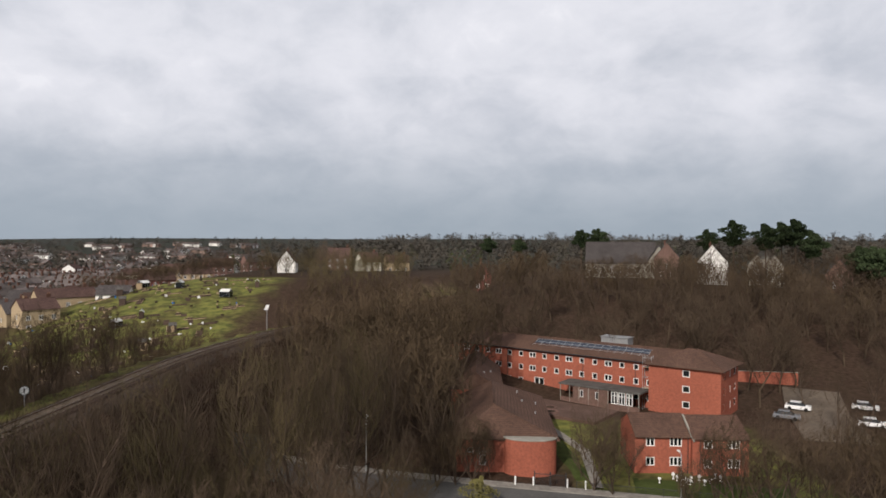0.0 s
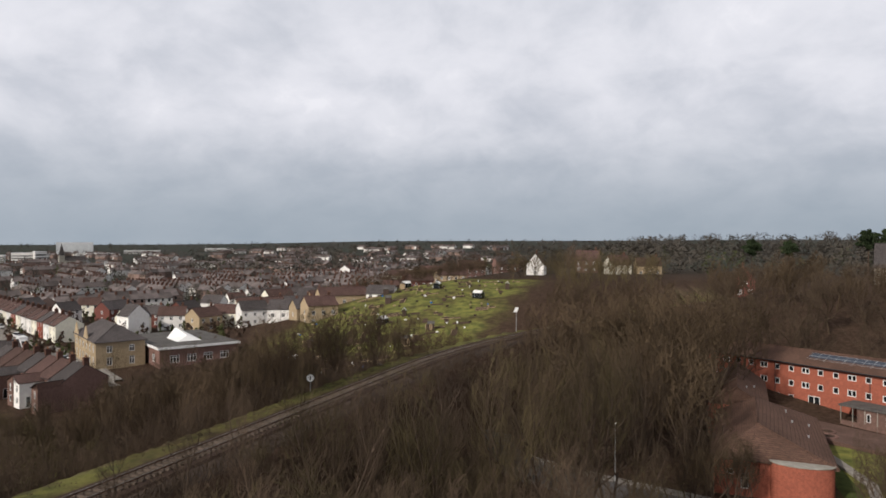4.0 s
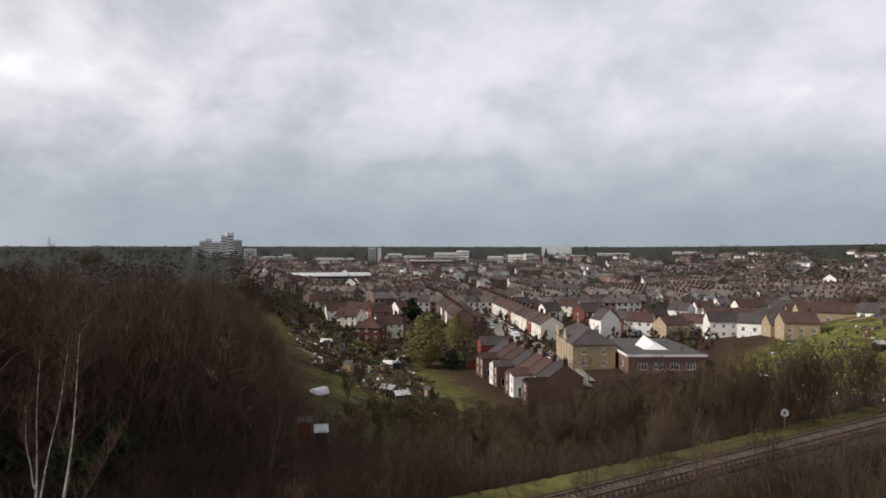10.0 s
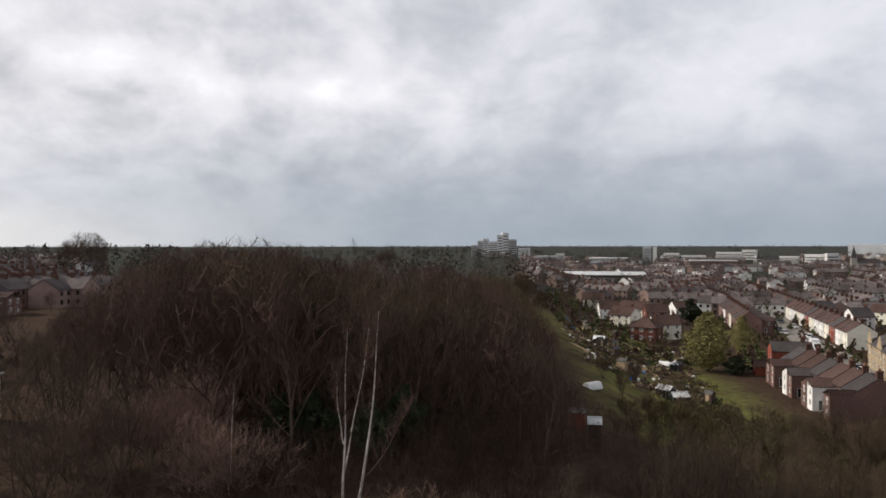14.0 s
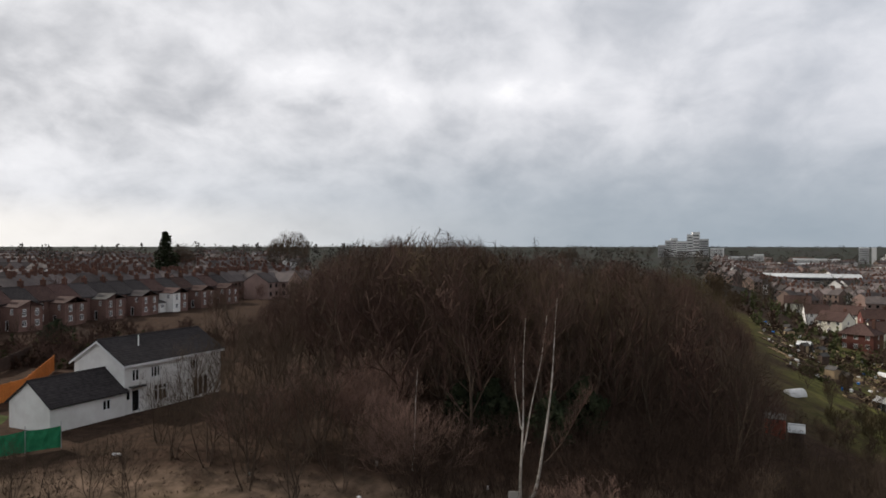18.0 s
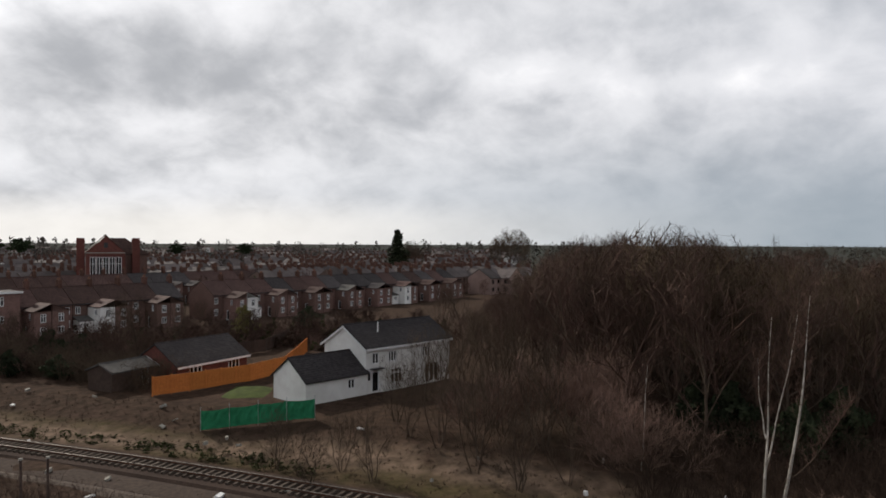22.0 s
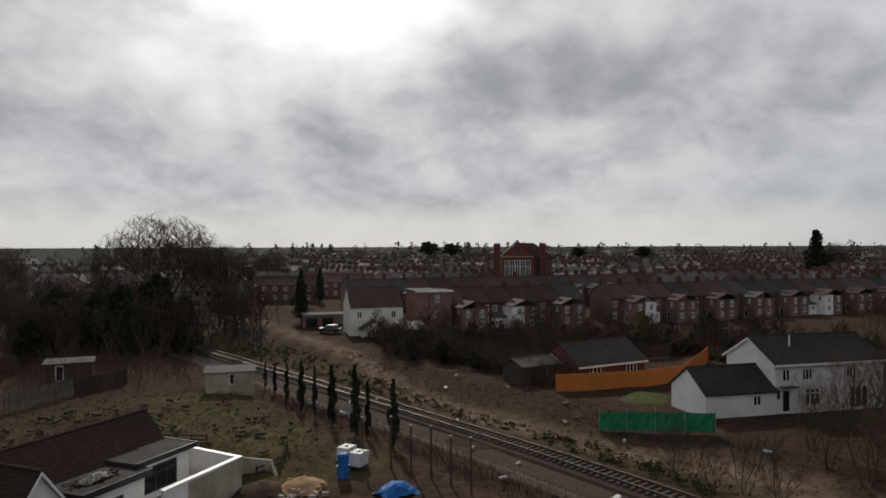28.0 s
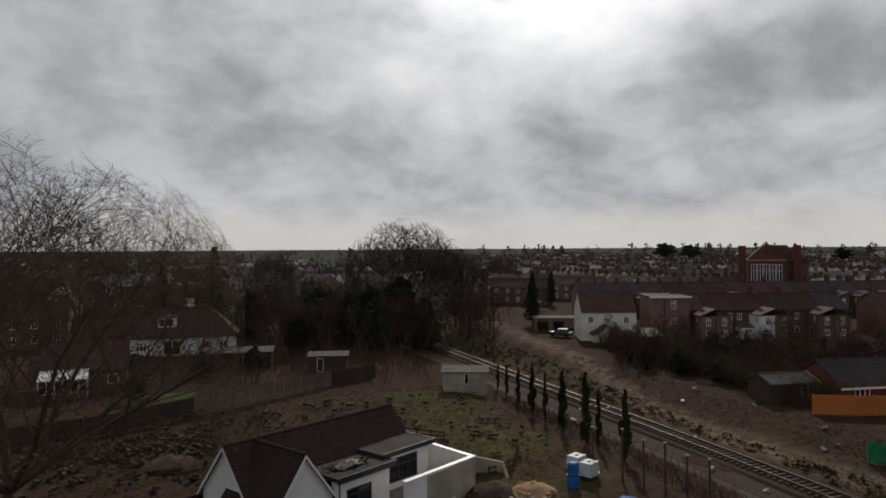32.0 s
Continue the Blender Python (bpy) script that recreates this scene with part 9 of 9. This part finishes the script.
    r.slab((c0, y1 - 0.25, A2 + t), (c0 + w2 + 0.25, y1 - 0.25, kk + t), (c0 + w2 + 0.25, 0.0, kk + t), (c0, 0.0, A2 + t), t)
    part("front_roof", r, M["housetile"], b)
    bb = Geo().slab((c0 - w2 - 0.3, y1 - 0.3, kk + 0.05), (c0, y1 - 0.3, A2 + 0.12), (c0, y1 - 0.26, A2 + 0.12), (c0 - w2 - 0.3, y1 - 0.26, kk + 0.05), 0.22)
    bb.slab((c0, y1 - 0.3, A2 + 0.12), (c0 + w2 + 0.3, y1 - 0.3, kk + 0.05), (c0 + w2 + 0.3, y1 - 0.26, kk + 0.05), (c0, y1 - 0.26, A2 + 0.12), 0.22)
    part("front_bargeboard", bb, M["white"], b)
    part("ridge_front", Geo().tube((c0, y1 - 0.25, A2 + t), (c0, -0.3, A2 + t), 0.11, 0.11, 6), M["housetile"], b)
    # flat-roofed bays
    g = Geo()
    wall_panel(g, Matrix.Translation((7.0, -4.8, 0)), -2.5, 2.3, -2, 5.3, 0.28, [(-1.5, 0.7, 3.2, 4.6)])
    window(b, Matrix.Translation((6.6, -4.78, 3.2)), 2.2, 1.4, "dark", 1)
    g.box(9.02, 9.3, -4.52, -half, -2, 5.3)
    part("bay", g, M["render"], b)
    part("bay_roof", Geo().box(4.55, 9.6, -5.1, -half + 0.6, 5.3, 5.55), M["rooffelt"], b)
    part("bay_fascia", Geo().box(4.5, 9.65, -5.16, -5.1, 5.22, 5.6).box(9.6, 9.66, -5.1, -half, 5.22, 5.6), M["dark"], b)
    g = Geo()
    wall_panel(g, Matrix.Translation((11.9, -3.9, 0)), -2.6, 2.3, -2, 5.6, 0.28, [(-1.7, 1.2, 3.5, 5.2)])
    window(b, Matrix.Translation((11.65, -3.88, 3.5)), 2.9, 1.7, "dark", 2)
    g.box(13.92, 14.2, -3.62, -half + 2, -2, 5.6)
    part("side_bay", g, M["render"], b)
    part("side_bay_roof", Geo().box(9.2, 14.5, -4.3, -half + 2.2, 5.6, 5.82), M["rooffelt"], b)
    part("side_bay_fascia", Geo().box(9.15, 14.55, -4.36, -4.3, 5.54, 5.88).box(14.5, 14.56, -4.3, -half + 2.2, 5.54, 5.88), M["dark"], b)
    part("downpipe", Geo().tube((4.75, -5.0, -1), (4.75, -5.0, 5.2), 0.05, 0.05, 6), M["dark"], b)
    # loose heap of tiles and sheet on the bay's roof
    rr = random.Random(4)
    h = Geo()
    for _ in range(40):
        h.join(Geo().box(-0.17, 0.17, -0.12, 0.12, 0, 0.04), pose(6.6 + rr.gauss(0, 0.8), -3.6 + rr.gauss(0, 0.3), 5.58 + abs(rr.gauss(0, 0.12)), rr.uniform(-30, 30), rr.uniform(-30, 30), rr.uniform(0, 180)))
    tagged(part("tile_heap", h, M["rooffelt"], at=b.matrix_basis.copy()), "loose heap of roof tiles on the flat roof", "rubble", kind="stuff")
    sheet = Geo()
    for i in range(13):
        for j in range(7):
            sheet.v.append((5.7 + 0.17 * i + rr.uniform(-0.05, 0.05), -4.1 + 0.15 * j + rr.uniform(-0.05, 0.05), 5.6 + 0.34 * math.sin(math.pi * i / 12) * math.sin(math.pi * j / 6) + rr.uniform(0, 0.14)))
    sheet.f += [(7 * i + j, 7 * i + 7 + j, 7 * i + 8 + j, 7 * i + j + 1) for i in range(12) for j in range(6)]
    cover = thing("plastic_sheet", 0, 0, 0, 0, "crumpled grey plastic sheet over the tiles on the flat roof", "sheet")
    cover.matrix_basis = b.matrix_basis.copy()
    part("sheet", sheet, M["stone"], cover)
    part("rooflight", Geo().box(15.6, 16.6, -1.6, -0.4, 5.0, 5.1), M["white"], b)
    # balcony with raw cement and white parapets beyond the bays
    g = Geo()
    g.box(8.6, 15.6, -7.0, -6.75, -2, 4.7).box(14.24, 15.6, -2.7, -2.5, -2, 4.95)
    g.hexa([(15.6, -7.0, -2), (15.85, -7.0, -2), (15.85, -2.6, -2), (15.6, -2.6, -2)], [(15.6, -7.0, 4.7), (15.85, -7.0, 4.7), (15.85, -2.6, 4.95), (15.6, -2.6, 4.95)])
    part("balcony_parapet", g, M["render"], b)
    part("cement_patch", Geo().box(10.6, 13.6, -7.012, -7.003, 2.5, 4.6).box(13.6, 15.85, -7.012, -7.003, 1.2, 4.68).box(15.853, 15.862, -7.0, -4.4, 0.5, 4.66), M["cement"], b, "raw cement patch on the parapet")
    part("balcony_floor", Geo().box(9.3, 15.6, -6.75, -3.92, 2.9, 3.1), M["path"], b)
    part("coping", Geo().box(8.55, 15.9, -7.06, -6.69, 4.7, 4.78).slab((15.56, -6.69, 4.78), (15.9, -6.69, 4.78), (15.9, -2.6, 5.03), (15.56, -2.6, 5.03), 0.07), M["white"], b)
    g = Geo()
    g.hexa([(15.85, -6.6, -2), (18.4, -5.2, -2), (18.3, -4.95, -2), (15.85, -6.3, -2)], [(15.87, -6.6, 4.6), (18.4, -5.2, 3.8), (18.3, -4.95, 3.8), (15.87, -6.3, 4.6)])
    g.hexa([(18.4, -5.2, -2), (19.4, -7.0, -2), (19.2, -7.1, -2), (18.2, -5.3, -2)], [(18.4, -5.2, 3.8), (19.4, -7.0, 3.5), (19.2, -7.1, 3.5), (18.2, -5.3, 3.8)])
    g.hexa([(19.4, -7.0, -2), (17.2, -10.0, -2), (17.0, -9.85, -2), (19.2, -6.9, -2)], [(19.4, -7.0, 3.5), (17.2, -10.0, 1.2), (17.0, -9.85, 1.2), (19.2, -6.9, 3.5)])
    part("stair_wall", g, M["cement"], b, "raw cement stair wall")
    # low red lean-to at the back
    g = Geo().box(-1.4, 3.0, half, half + 2.4, -2, 2.9)
    part("lean_to", g, M["brick"], b)
    part("lean_to_roof", Geo().slab((-1.6, half + 0.02, 4.3), (3.2, half + 0.02, 4.3), (3.2, half + 2.7, 2.95), (-1.6, half + 2.7, 2.95), 0.12), M["housetile"], b)
    part("lean_to_verge", Geo().slab((-1.66, half + 0.02, 4.34), (-1.6, half + 0.02, 4.34), (-1.6, half + 2.7, 3.0), (-1.66, half + 2.7, 3.0), 0.2), M["white"], b)


new_house()


def ibc(x, y, rz):
    s = thing("water_tank", x, y, rz, None, "white plastic tank in a metal cage on a pallet", "tank", "caged tanks")
    part("pallet", Geo().box(-0.6, 0.6, -0.5, 0.5, 0, 0.04).box(-0.6, 0.6, -0.5, -0.4, 0.04, 0.14).box(-0.6, 0.6, 0.4, 0.5, 0.04, 0.14).box(-0.6, 0.6, -0.05, 0.05, 0.04, 0.14), M["timber"], s)
    part("tank", Geo().box(-0.57, 0.57, -0.47, 0.47, 0.15, 1.12), M["plastic"], s)
    part("cap", Geo().lathe([(0.14, 1.12), (0.14, 1.19), (0.1, 1.2)], 10), M["dark"], s)
    for z in (0.3, 0.55, 0.8, 1.05):
        part("cage_hoop", Geo().box(-0.6, 0.6, -0.5, -0.48, z, z + 0.02).box(-0.6, 0.6, 0.48, 0.5, z, z + 0.02).box(-0.6, -0.58, -0.48, 0.48, z, z + 0.02).box(0.58, 0.6, -0.48, 0.48, z, z + 0.02), M["alu"], s)
    for i in range(6):
        u = -0.6 + i * 0.236
        for v in (-0.52, 0.5):
            part("cage_bar", Geo().box(u, u + 0.02, v, v + 0.02, 0.14, 1.15), M["alu"], s)


ibc(-24.9, -46.6, 30)
ibc(-25.0, -44.9, 30)
x, y = -23.2, -43.9
s = thing("blue_barrel", x, y, 20, None, "blue plastic sheet wrapped upright bundle", "barrel")
part("body", Geo().lathe([(0.42, -0.1), (0.46, 0.4), (0.4, 1.0), (0.43, 1.5), (0.3, 1.62)], 10), M["blue"], s)
part("strap", Geo().lathe([(0.47, 0.7), (0.47, 0.76)], 10), M["dark"], s)
s = thing("blue_tarpaulin", -24.3, -38.6, 0, None, "crumpled blue tarpaulin over a heap", "tarpaulin")
g = Geo()
rr = random.Random(6)
for i in range(9):
    for k in range(9):
        u, v = i / 8 - 0.5, k / 8 - 0.5
        g.v.append((u * 2.6, v * 2.2, max(0.0, 0.75 - 2.2 * (u * u + v * v)) + rr.uniform(-0.08, 0.08)))
g.f = [(i * 9 + k, i * 9 + 9 + k, i * 9 + 10 + k, i * 9 + 1 + k) for i in range(8) for k in range(8)]
part("sheet", g, M["blue"], s)
for i, (x, y, h) in enumerate(((-32.5, -78.8, 3.6), (-31.4, -72.7, 4.2), (-30.1, -66.0, 4.9), (-29.8, -62.3, 5.0), (-29.9, -58.8, 5.5), (-29.1, -52.9, 6.2), (-30.1, -52.5, 5.0), (-30.1, -48.3, 5.7), (-33.0, -83.0, 3.2))):
    CYPRESS.put(x, y, h, i * 40, (1.3, 1.2, 1.3, 0.8, 1.35, 1.35, 0.8, 1.2, 1.2)[i])
for i in range(6):
    x, y = polar(149.9 - i * 1.65 if i else 150.6, 52.5 - i * 1.4)
    s = thing("garden_post", x, y, 0, None, "slim rough timber post along the garden edge", "post", "posts along the railway")
    part("shaft", Geo().tube((0, 0, -0.3), (0.03, 0, 3.3 + 0.3 * (i % 2)), 0.09, 0.07, 7), M["timber"], s)
    part("cap", Geo().tube((0.03, 0, 3.3 + 0.3 * (i % 2)), (0.03, 0, 3.4 + 0.3 * (i % 2)), 0.13, 0.11, 7), M["stone"], s)


def store_shed():
    x, y = polar(161.0, 82.5)
    s = thing("store_shed", x, y, 160, None, "pale brown flat-roofed store shed beside the railway", "shed")
    house_walls(s, 5.2, 3.0, 2.3, [("f", 0.2, 0.9, 0.5, 1.2, 0)], "cement")
    part("roof", Geo().slab((-2.8, -1.7, 2.35), (2.8, -1.7, 2.35), (2.8, 1.7, 2.6), (-2.8, 1.7, 2.6), 0.1), M["felt"], s)


store_shed()


def paling_fence(pts, h, label, step=0.28):
    f = thing("paling_fence", 0, 0, 0, 0, label, "fence", "paling fences")
    pm = Geo().box(-0.07, 0.07, -0.012, 0.012, 0.05, h).mesh("paling", M["paling"])
    for (x0, y0), (x1, y1) in zip(pts, pts[1:]):
        d = math.hypot(x1 - x0, y1 - y0)
        a = math.degrees(math.atan2(y1 - y0, x1 - x0))
        n = int(d / step)
        for i in range(n):
            x, y = x0 + (x1 - x0) * (i + 0.5) / n, y0 + (y1 - y0) * (i + 0.5) / n
            part("paling", pm, None, f, at=pose(x, y, ground(x, y), 0, 0, a))
        k = int(d / 2.5) + 1
        for i in range(k):
            xa, ya = x0 + (x1 - x0) * i / k, y0 + (y1 - y0) * i / k
            part("fence_post", Geo().box(-0.06, 0.06, 0.02, 0.12, -0.3, h), M["paling"], f, at=pose(xa, ya, ground(xa, ya), 0, 0, a))
            part("rail", Geo().box(0, d / k, 0.013, 0.05, h * 0.25, h * 0.25 + 0.08).box(0, d / k, 0.013, 0.05, h * 0.75, h * 0.75 + 0.08), M["paling"], f, at=pose(xa, ya, ground(xa, ya), 0, 0, a))


paling_fence([(3.2, -74.5), (-2.5, -77.5), (-11.8, -84.0)], 2.0, "weathered grey paling fence")
fence_run("garden_fence", [(18.5, -66), (10.5, -68.5), (3.4, -74.0)], 1.8, "timber", "dark weathered garden fence", group="garden fences")
fence_run("garden_fence", [(-12, -84.5), (-18, -88)], 1.8, "timber", "dark weathered garden fence", group="garden fences")


def pallet_rail(x, y, rz, n):
    f = thing("timber_edging", x, y, rz, None, "low rough timber rail round a dug bed", "rail", "timber rails in the yard")
    for i in range(n):
        part("post", Geo().box(-0.05, 0.05, -0.05, 0.05, -0.2, 0.75), M["timber"], f, at=(i * 1.3, 0, 0))
    part("rail", Geo().box(0, (n - 1) * 1.3, -0.08, -0.05, 0.5, 0.62), M["timber"], f)
    part("rail", Geo().box(0, (n - 1) * 1.3, -0.08, -0.05, 0.15, 0.27), M["timber"], f)


pallet_rail(-18.0, -58.0, -40, 6)
pallet_rail(-22.5, -52.0, 60, 5)
pallet_rail(-18.6, -48.5, -150, 4)


def heap(name, x, y, r, h, material, label, seed, category="heap"):
    s = thing(name, x, y, 0, None, label, category)
    rr, g, n = random.Random(seed), Geo(), 12
    for k in range(6):
        f = k / 5
        for i in range(n):
            a = 6.28319 * i / n
            q = r * (1 - f) * (0.85 + 0.3 * rr.random())
            g.v.append((q * math.cos(a), q * math.sin(a), h * (1 - (1 - f) ** 1.6) + rr.uniform(-0.05, 0.05) - 0.08))
    g.f = [(k * n + i, k * n + (i + 1) % n, (k + 1) * n + (i + 1) % n, (k + 1) * n + i) for k in range(5) for i in range(n)]
    part("mound", g, M[material], s, smooth=True)
    for i in range(8):
        a = rr.uniform(0, 6.28)
        part("lump", Geo().box(-0.15, 0.15, -0.1, 0.1, -0.05, 0.16), M[material], s, at=pose(r * 0.8 * math.cos(a), r * 0.8 * math.sin(a), 0.12, rr.uniform(-20, 20), rr.uniform(-20, 20), rr.uniform(0, 180)))


heap("sand_heap", -20.3, -44.2, 1.7, 0.7, "sand", "spread heap of orange building sand", 1)
heap("soil_heap", -18.0, -45.6, 2.0, 0.8, "soil", "heap of dug brown soil", 2)
heap("soil_heap", 4.5, -58.0, 2.6, 0.7, "soil", "long heap of dug brown soil", 3)
heap("soil_heap", -9.0, -63.5, 2.2, 0.6, "soil", "heap of dug brown soil", 4)
# bagged blocks and rubble about the yard
rnd = random.Random(51)
for i in range(14):
    x, y = -19.0 + rnd.gauss(0, 0.7), -42.6 + rnd.gauss(0, 0.6)
    s = thing("building_block", x, y, rnd.uniform(0, 180), ground(x, y) + 0.02, "pale concrete building block", "block", "loose building blocks")
    part("block", Geo().box(-0.22, 0.22, -0.11, 0.11, 0, 0.22), M["stone"], s)

def rubble(name, n, place, seed, label, mats=("soil", "timber", "soil", "sleeper", "timber")):
    rr = random.Random(seed)
    for mt in mats:
        g = Geo()
        for _ in range(n // len(mats)):
            x, y = place(rr)
            w, d, h = rr.uniform(0.1, 0.9), rr.uniform(0.1, 0.4), rr.uniform(0.05, 0.3)
            g.join(Geo().box(-w / 2, w / 2, -d / 2, d / 2, -0.03, h), pose(x, y, ground(x, y) + 0.15, rr.uniform(-25, 25), rr.uniform(-25, 25), rr.uniform(0, 180)))
        tagged(part(name, g, M[mt]), label, "rubble", kind="stuff")


rubble("yard_rubble", 260, lambda r: (r.uniform(-26, 14), r.uniform(-76, -52)), 71, "broken boards, bricks and rubble scattered over the yard")
rubble("back_rubble", 220, lambda r: (r.uniform(1, 16), r.gauss(-61, 3)), 72, "line of rubble and boards in the rough garden")
rubble("verge_litter", 45, lambda r: (rail_x(-40) + r.uniform(-14, 9), r.uniform(-80, 0)), 73, "litter and stones on the railway verge", ("stone", "plastic"))


def grass_tufts(name, n, place, seed, material, label, lo=0.12, hi=0.4):
    rr, g = random.Random(seed), Geo()
    for _ in range(n):
        x, y = place(rr)
        z = ground(x, y)
        for _k in range(5):
            a, l = rr.uniform(0, 6.28), rr.uniform(lo, hi)
            dx, dy = math.cos(a), math.sin(a)
            b = (x + rr.gauss(0, 0.12), y + rr.gauss(0, 0.12))
            g.add([(b[0] - dy * 0.03, b[1] + dx * 0.03, z), (b[0] + dy * 0.03, b[1] - dx * 0.03, z), (b[0] + dx * l * 0.5, b[1] + dy * l * 0.5, z + l), (b[0] + dx * 0.02, b[1] + dy * 0.02, z)], [(0, 1, 2), (1, 3, 2), (3, 0, 2)])
    tagged(part(name, g, M[material]), label, "grass", kind="stuff")


grass_tufts("yard_grass", 3500, lambda r: (r.uniform(-27, 12), r.uniform(-80, -46)), 81, "lawn", "rough tufts of green grass in the yard", 0.06, 0.2)
grass_tufts("verge_grass", 5000, lambda r: (lambda y: (rail_x(y) + r.choice((-1, -1, 1)) * r.uniform(3.2, 13), y))(r.uniform(-110, 100)), 82, "shrub", "dry brown grass along the railway verge", 0.08, 0.25)


# ---- the gardens and bungalows beyond the yard ----
def dormer_bungalow():
    x, y = polar(183.2, 122)
    b = thing("dormer_bungalow", x, y, 178, 14.0, "white bungalow with a big brown hipped roof and a dormer", "bungalow")
    house_walls(b, 16, 9.5, 2.9, [("f", -6, 0.8, 1.6, 1.4, 2), ("f", -1.5, 0.05, 2.6, 2.3, 1, True), ("f", 3.5, 0.9, 1.2, 1.2, 1), ("f", 6.2, 0.9, 1.4, 1.2, 1)], "render")
    part("roof", hip_roof(16, 9.5, 2.9, 4.2, over=0.6, run=4.0), M["tile"], b)
    house_walls(b, 2.8, 2.6, 5.9, [("f", 0, 4.4, 2.2, 1.2, 2)], "render", name="dormer", off=(-2.4, -2.2), found=-3.0)
    part("dormer_roof", Geo().box(-4.1, -0.7, -3.9, 0.0, 5.9, 6.1), M["felt"], b)
    part("chimney", Geo().box(0.2, 1.4, 0.2, 1.0, 5, 8.6).box(0.1, 1.5, 0.1, 1.1, 8.2, 8.4), M["cream"], b)
    x, y = polar(190.0, 94)
    c = thing("garden_house", x, y, 186, 14.0, "brick house with a tiled roof and a glazed conservatory", "house")
    house_walls(c, 9, 7, 2.8, [("f", 3.0, 0.9, 1.2, 1.2, 1)], "brown", R=2.8)
    part("roof", gable_roof(9, 7, 2.8, 2.8), M["tile"], c)
    g = Geo()
    for i in range(7):
        u = -4.4 + i * 0.8
        g.box(u - 0.04, u + 0.04, -6.3, -6.22, 0, 2.2)
        g.tube((u, -6.26, 2.2), (u, -3.5, 2.9), 0.035, 0.035, 4)
    for yy in (-5.4, -4.5, -3.6):
        g.box(-4.44, -4.36, yy - 0.04, yy + 0.04, 0, 2.2).box(0.36, 0.44, yy - 0.04, yy + 0.04, 0, 2.2)
    g.box(-4.44, 0.44, -6.3, -6.22, 2.14, 2.26).box(-4.44, 0.44, -6.3, -6.22, 0.7, 0.8)
    part("conservatory_frame", g, M["white"], c)
    part("conservatory_glass", Geo().box(-4.4, 0.4, -6.25, -6.23, 0.8, 2.14), M["glass"], c)
    part("conservatory_roof", Geo().slab((-4.5, -6.4, 2.24), (0.5, -6.4, 2.24), (0.5, -3.5, 2.94), (-4.5, -3.5, 2.94), 0.04), M["plastic"], c)
    part("conservatory_base", Geo().box(-4.4, 0.4, -6.3, -6.2, -0.8, 0.68), M["brown"], c)
    lawn("lawn", *polar(184.8, 84), 9, 4.5, 10)


dormer_bungalow()
for a in ((188.5, 128, 10, 10, 8, 2.9, 3.2, "brick", "tile", "brick bungalow behind bare branches"), (193.0, 140, -10, 10, 8, 4.9, 2.8, "brown", "tile", "brown brick house behind bare branches"),
          (181.5, 165, 0, 11, 8, 5.0, 3.0, "cream", "tile", "pale house with a brown roof among gardens"), (186.5, 178, 15, 10, 8, 5.0, 3.0, "brown", "tile", "brown brick house among gardens"),
          (178.6, 185, -10, 10, 8, 4.0, 1.0, "brown", "felt", "low flat-roofed building among gardens"), (196.5, 175, 20, 10, 8, 5.0, 3.0, "render", "tile", "white gabled house behind the oak"),
          (191.0, 200, 70, 10, 8, 5.0, 4.0, "render", "tile", "house with a black and white gable"), (157.6, 210, -20, 26, 8, 5.0, 2.4, "brown", "tile", "long brown brick terrace beside the railway"),
          (152.5, 225, -15, 22, 8, 5.0, 2.4, "brown", "tile", "long brown brick terrace behind gardens"), (160.5, 230, -20, 18, 8, 6.0, 1.0, "brown", "felt", "long flat-roofed brick block")):
    town_house(a[0], a[1], a[2], a[3], a[4], a[5], a[6], a[7], a[8], None, a[9])
x, y = polar(179.0, 103)
s = thing("garden_shed", x, y, 172, None, "low dark timber shed with a flat roof", "shed")
house_walls(s, 8.5, 3.2, 2.2, [("f", 2.0, 0.05, 1.0, 1.9, 0, True)], "timber")
part("roof", Geo().slab((-4.5, -1.8, 2.2), (4.5, -1.8, 2.2), (4.5, 1.8, 2.55), (-4.5, 1.8, 2.55), 0.1), M["felt"], s)
x, y = polar(172.2, 96)
s = thing("garden_shed", x, y, 168, None, "pale flat-topped garden shed", "shed")
house_walls(s, 5.0, 2.6, 2.2, [("f", -1.0, 0.05, 0.9, 1.9, 0, True)], "timber")
part("roof", Geo().slab((-2.8, -1.6, 2.25), (2.8, -1.6, 2.25), (2.8, 1.5, 2.5), (-2.8, 1.5, 2.5), 0.1), M["felt"], s)
# marker stone at the edge of the wood
x, y = polar(88.2, 46.6)
s = thing("marker_post", x, y, 100, None, "leaning pale concrete marker beside the birches", "marker")
part("slab", Geo().box(-0.35, 0.35, -0.06, 0.06, -0.3, 1.35).moved(pose(0, 0, 0, -6, 5, 0)), M["stone"], s)
part("foot", Geo().box(-0.45, 0.45, -0.2, 0.2, -0.3, 0.06), M["stone"], s)
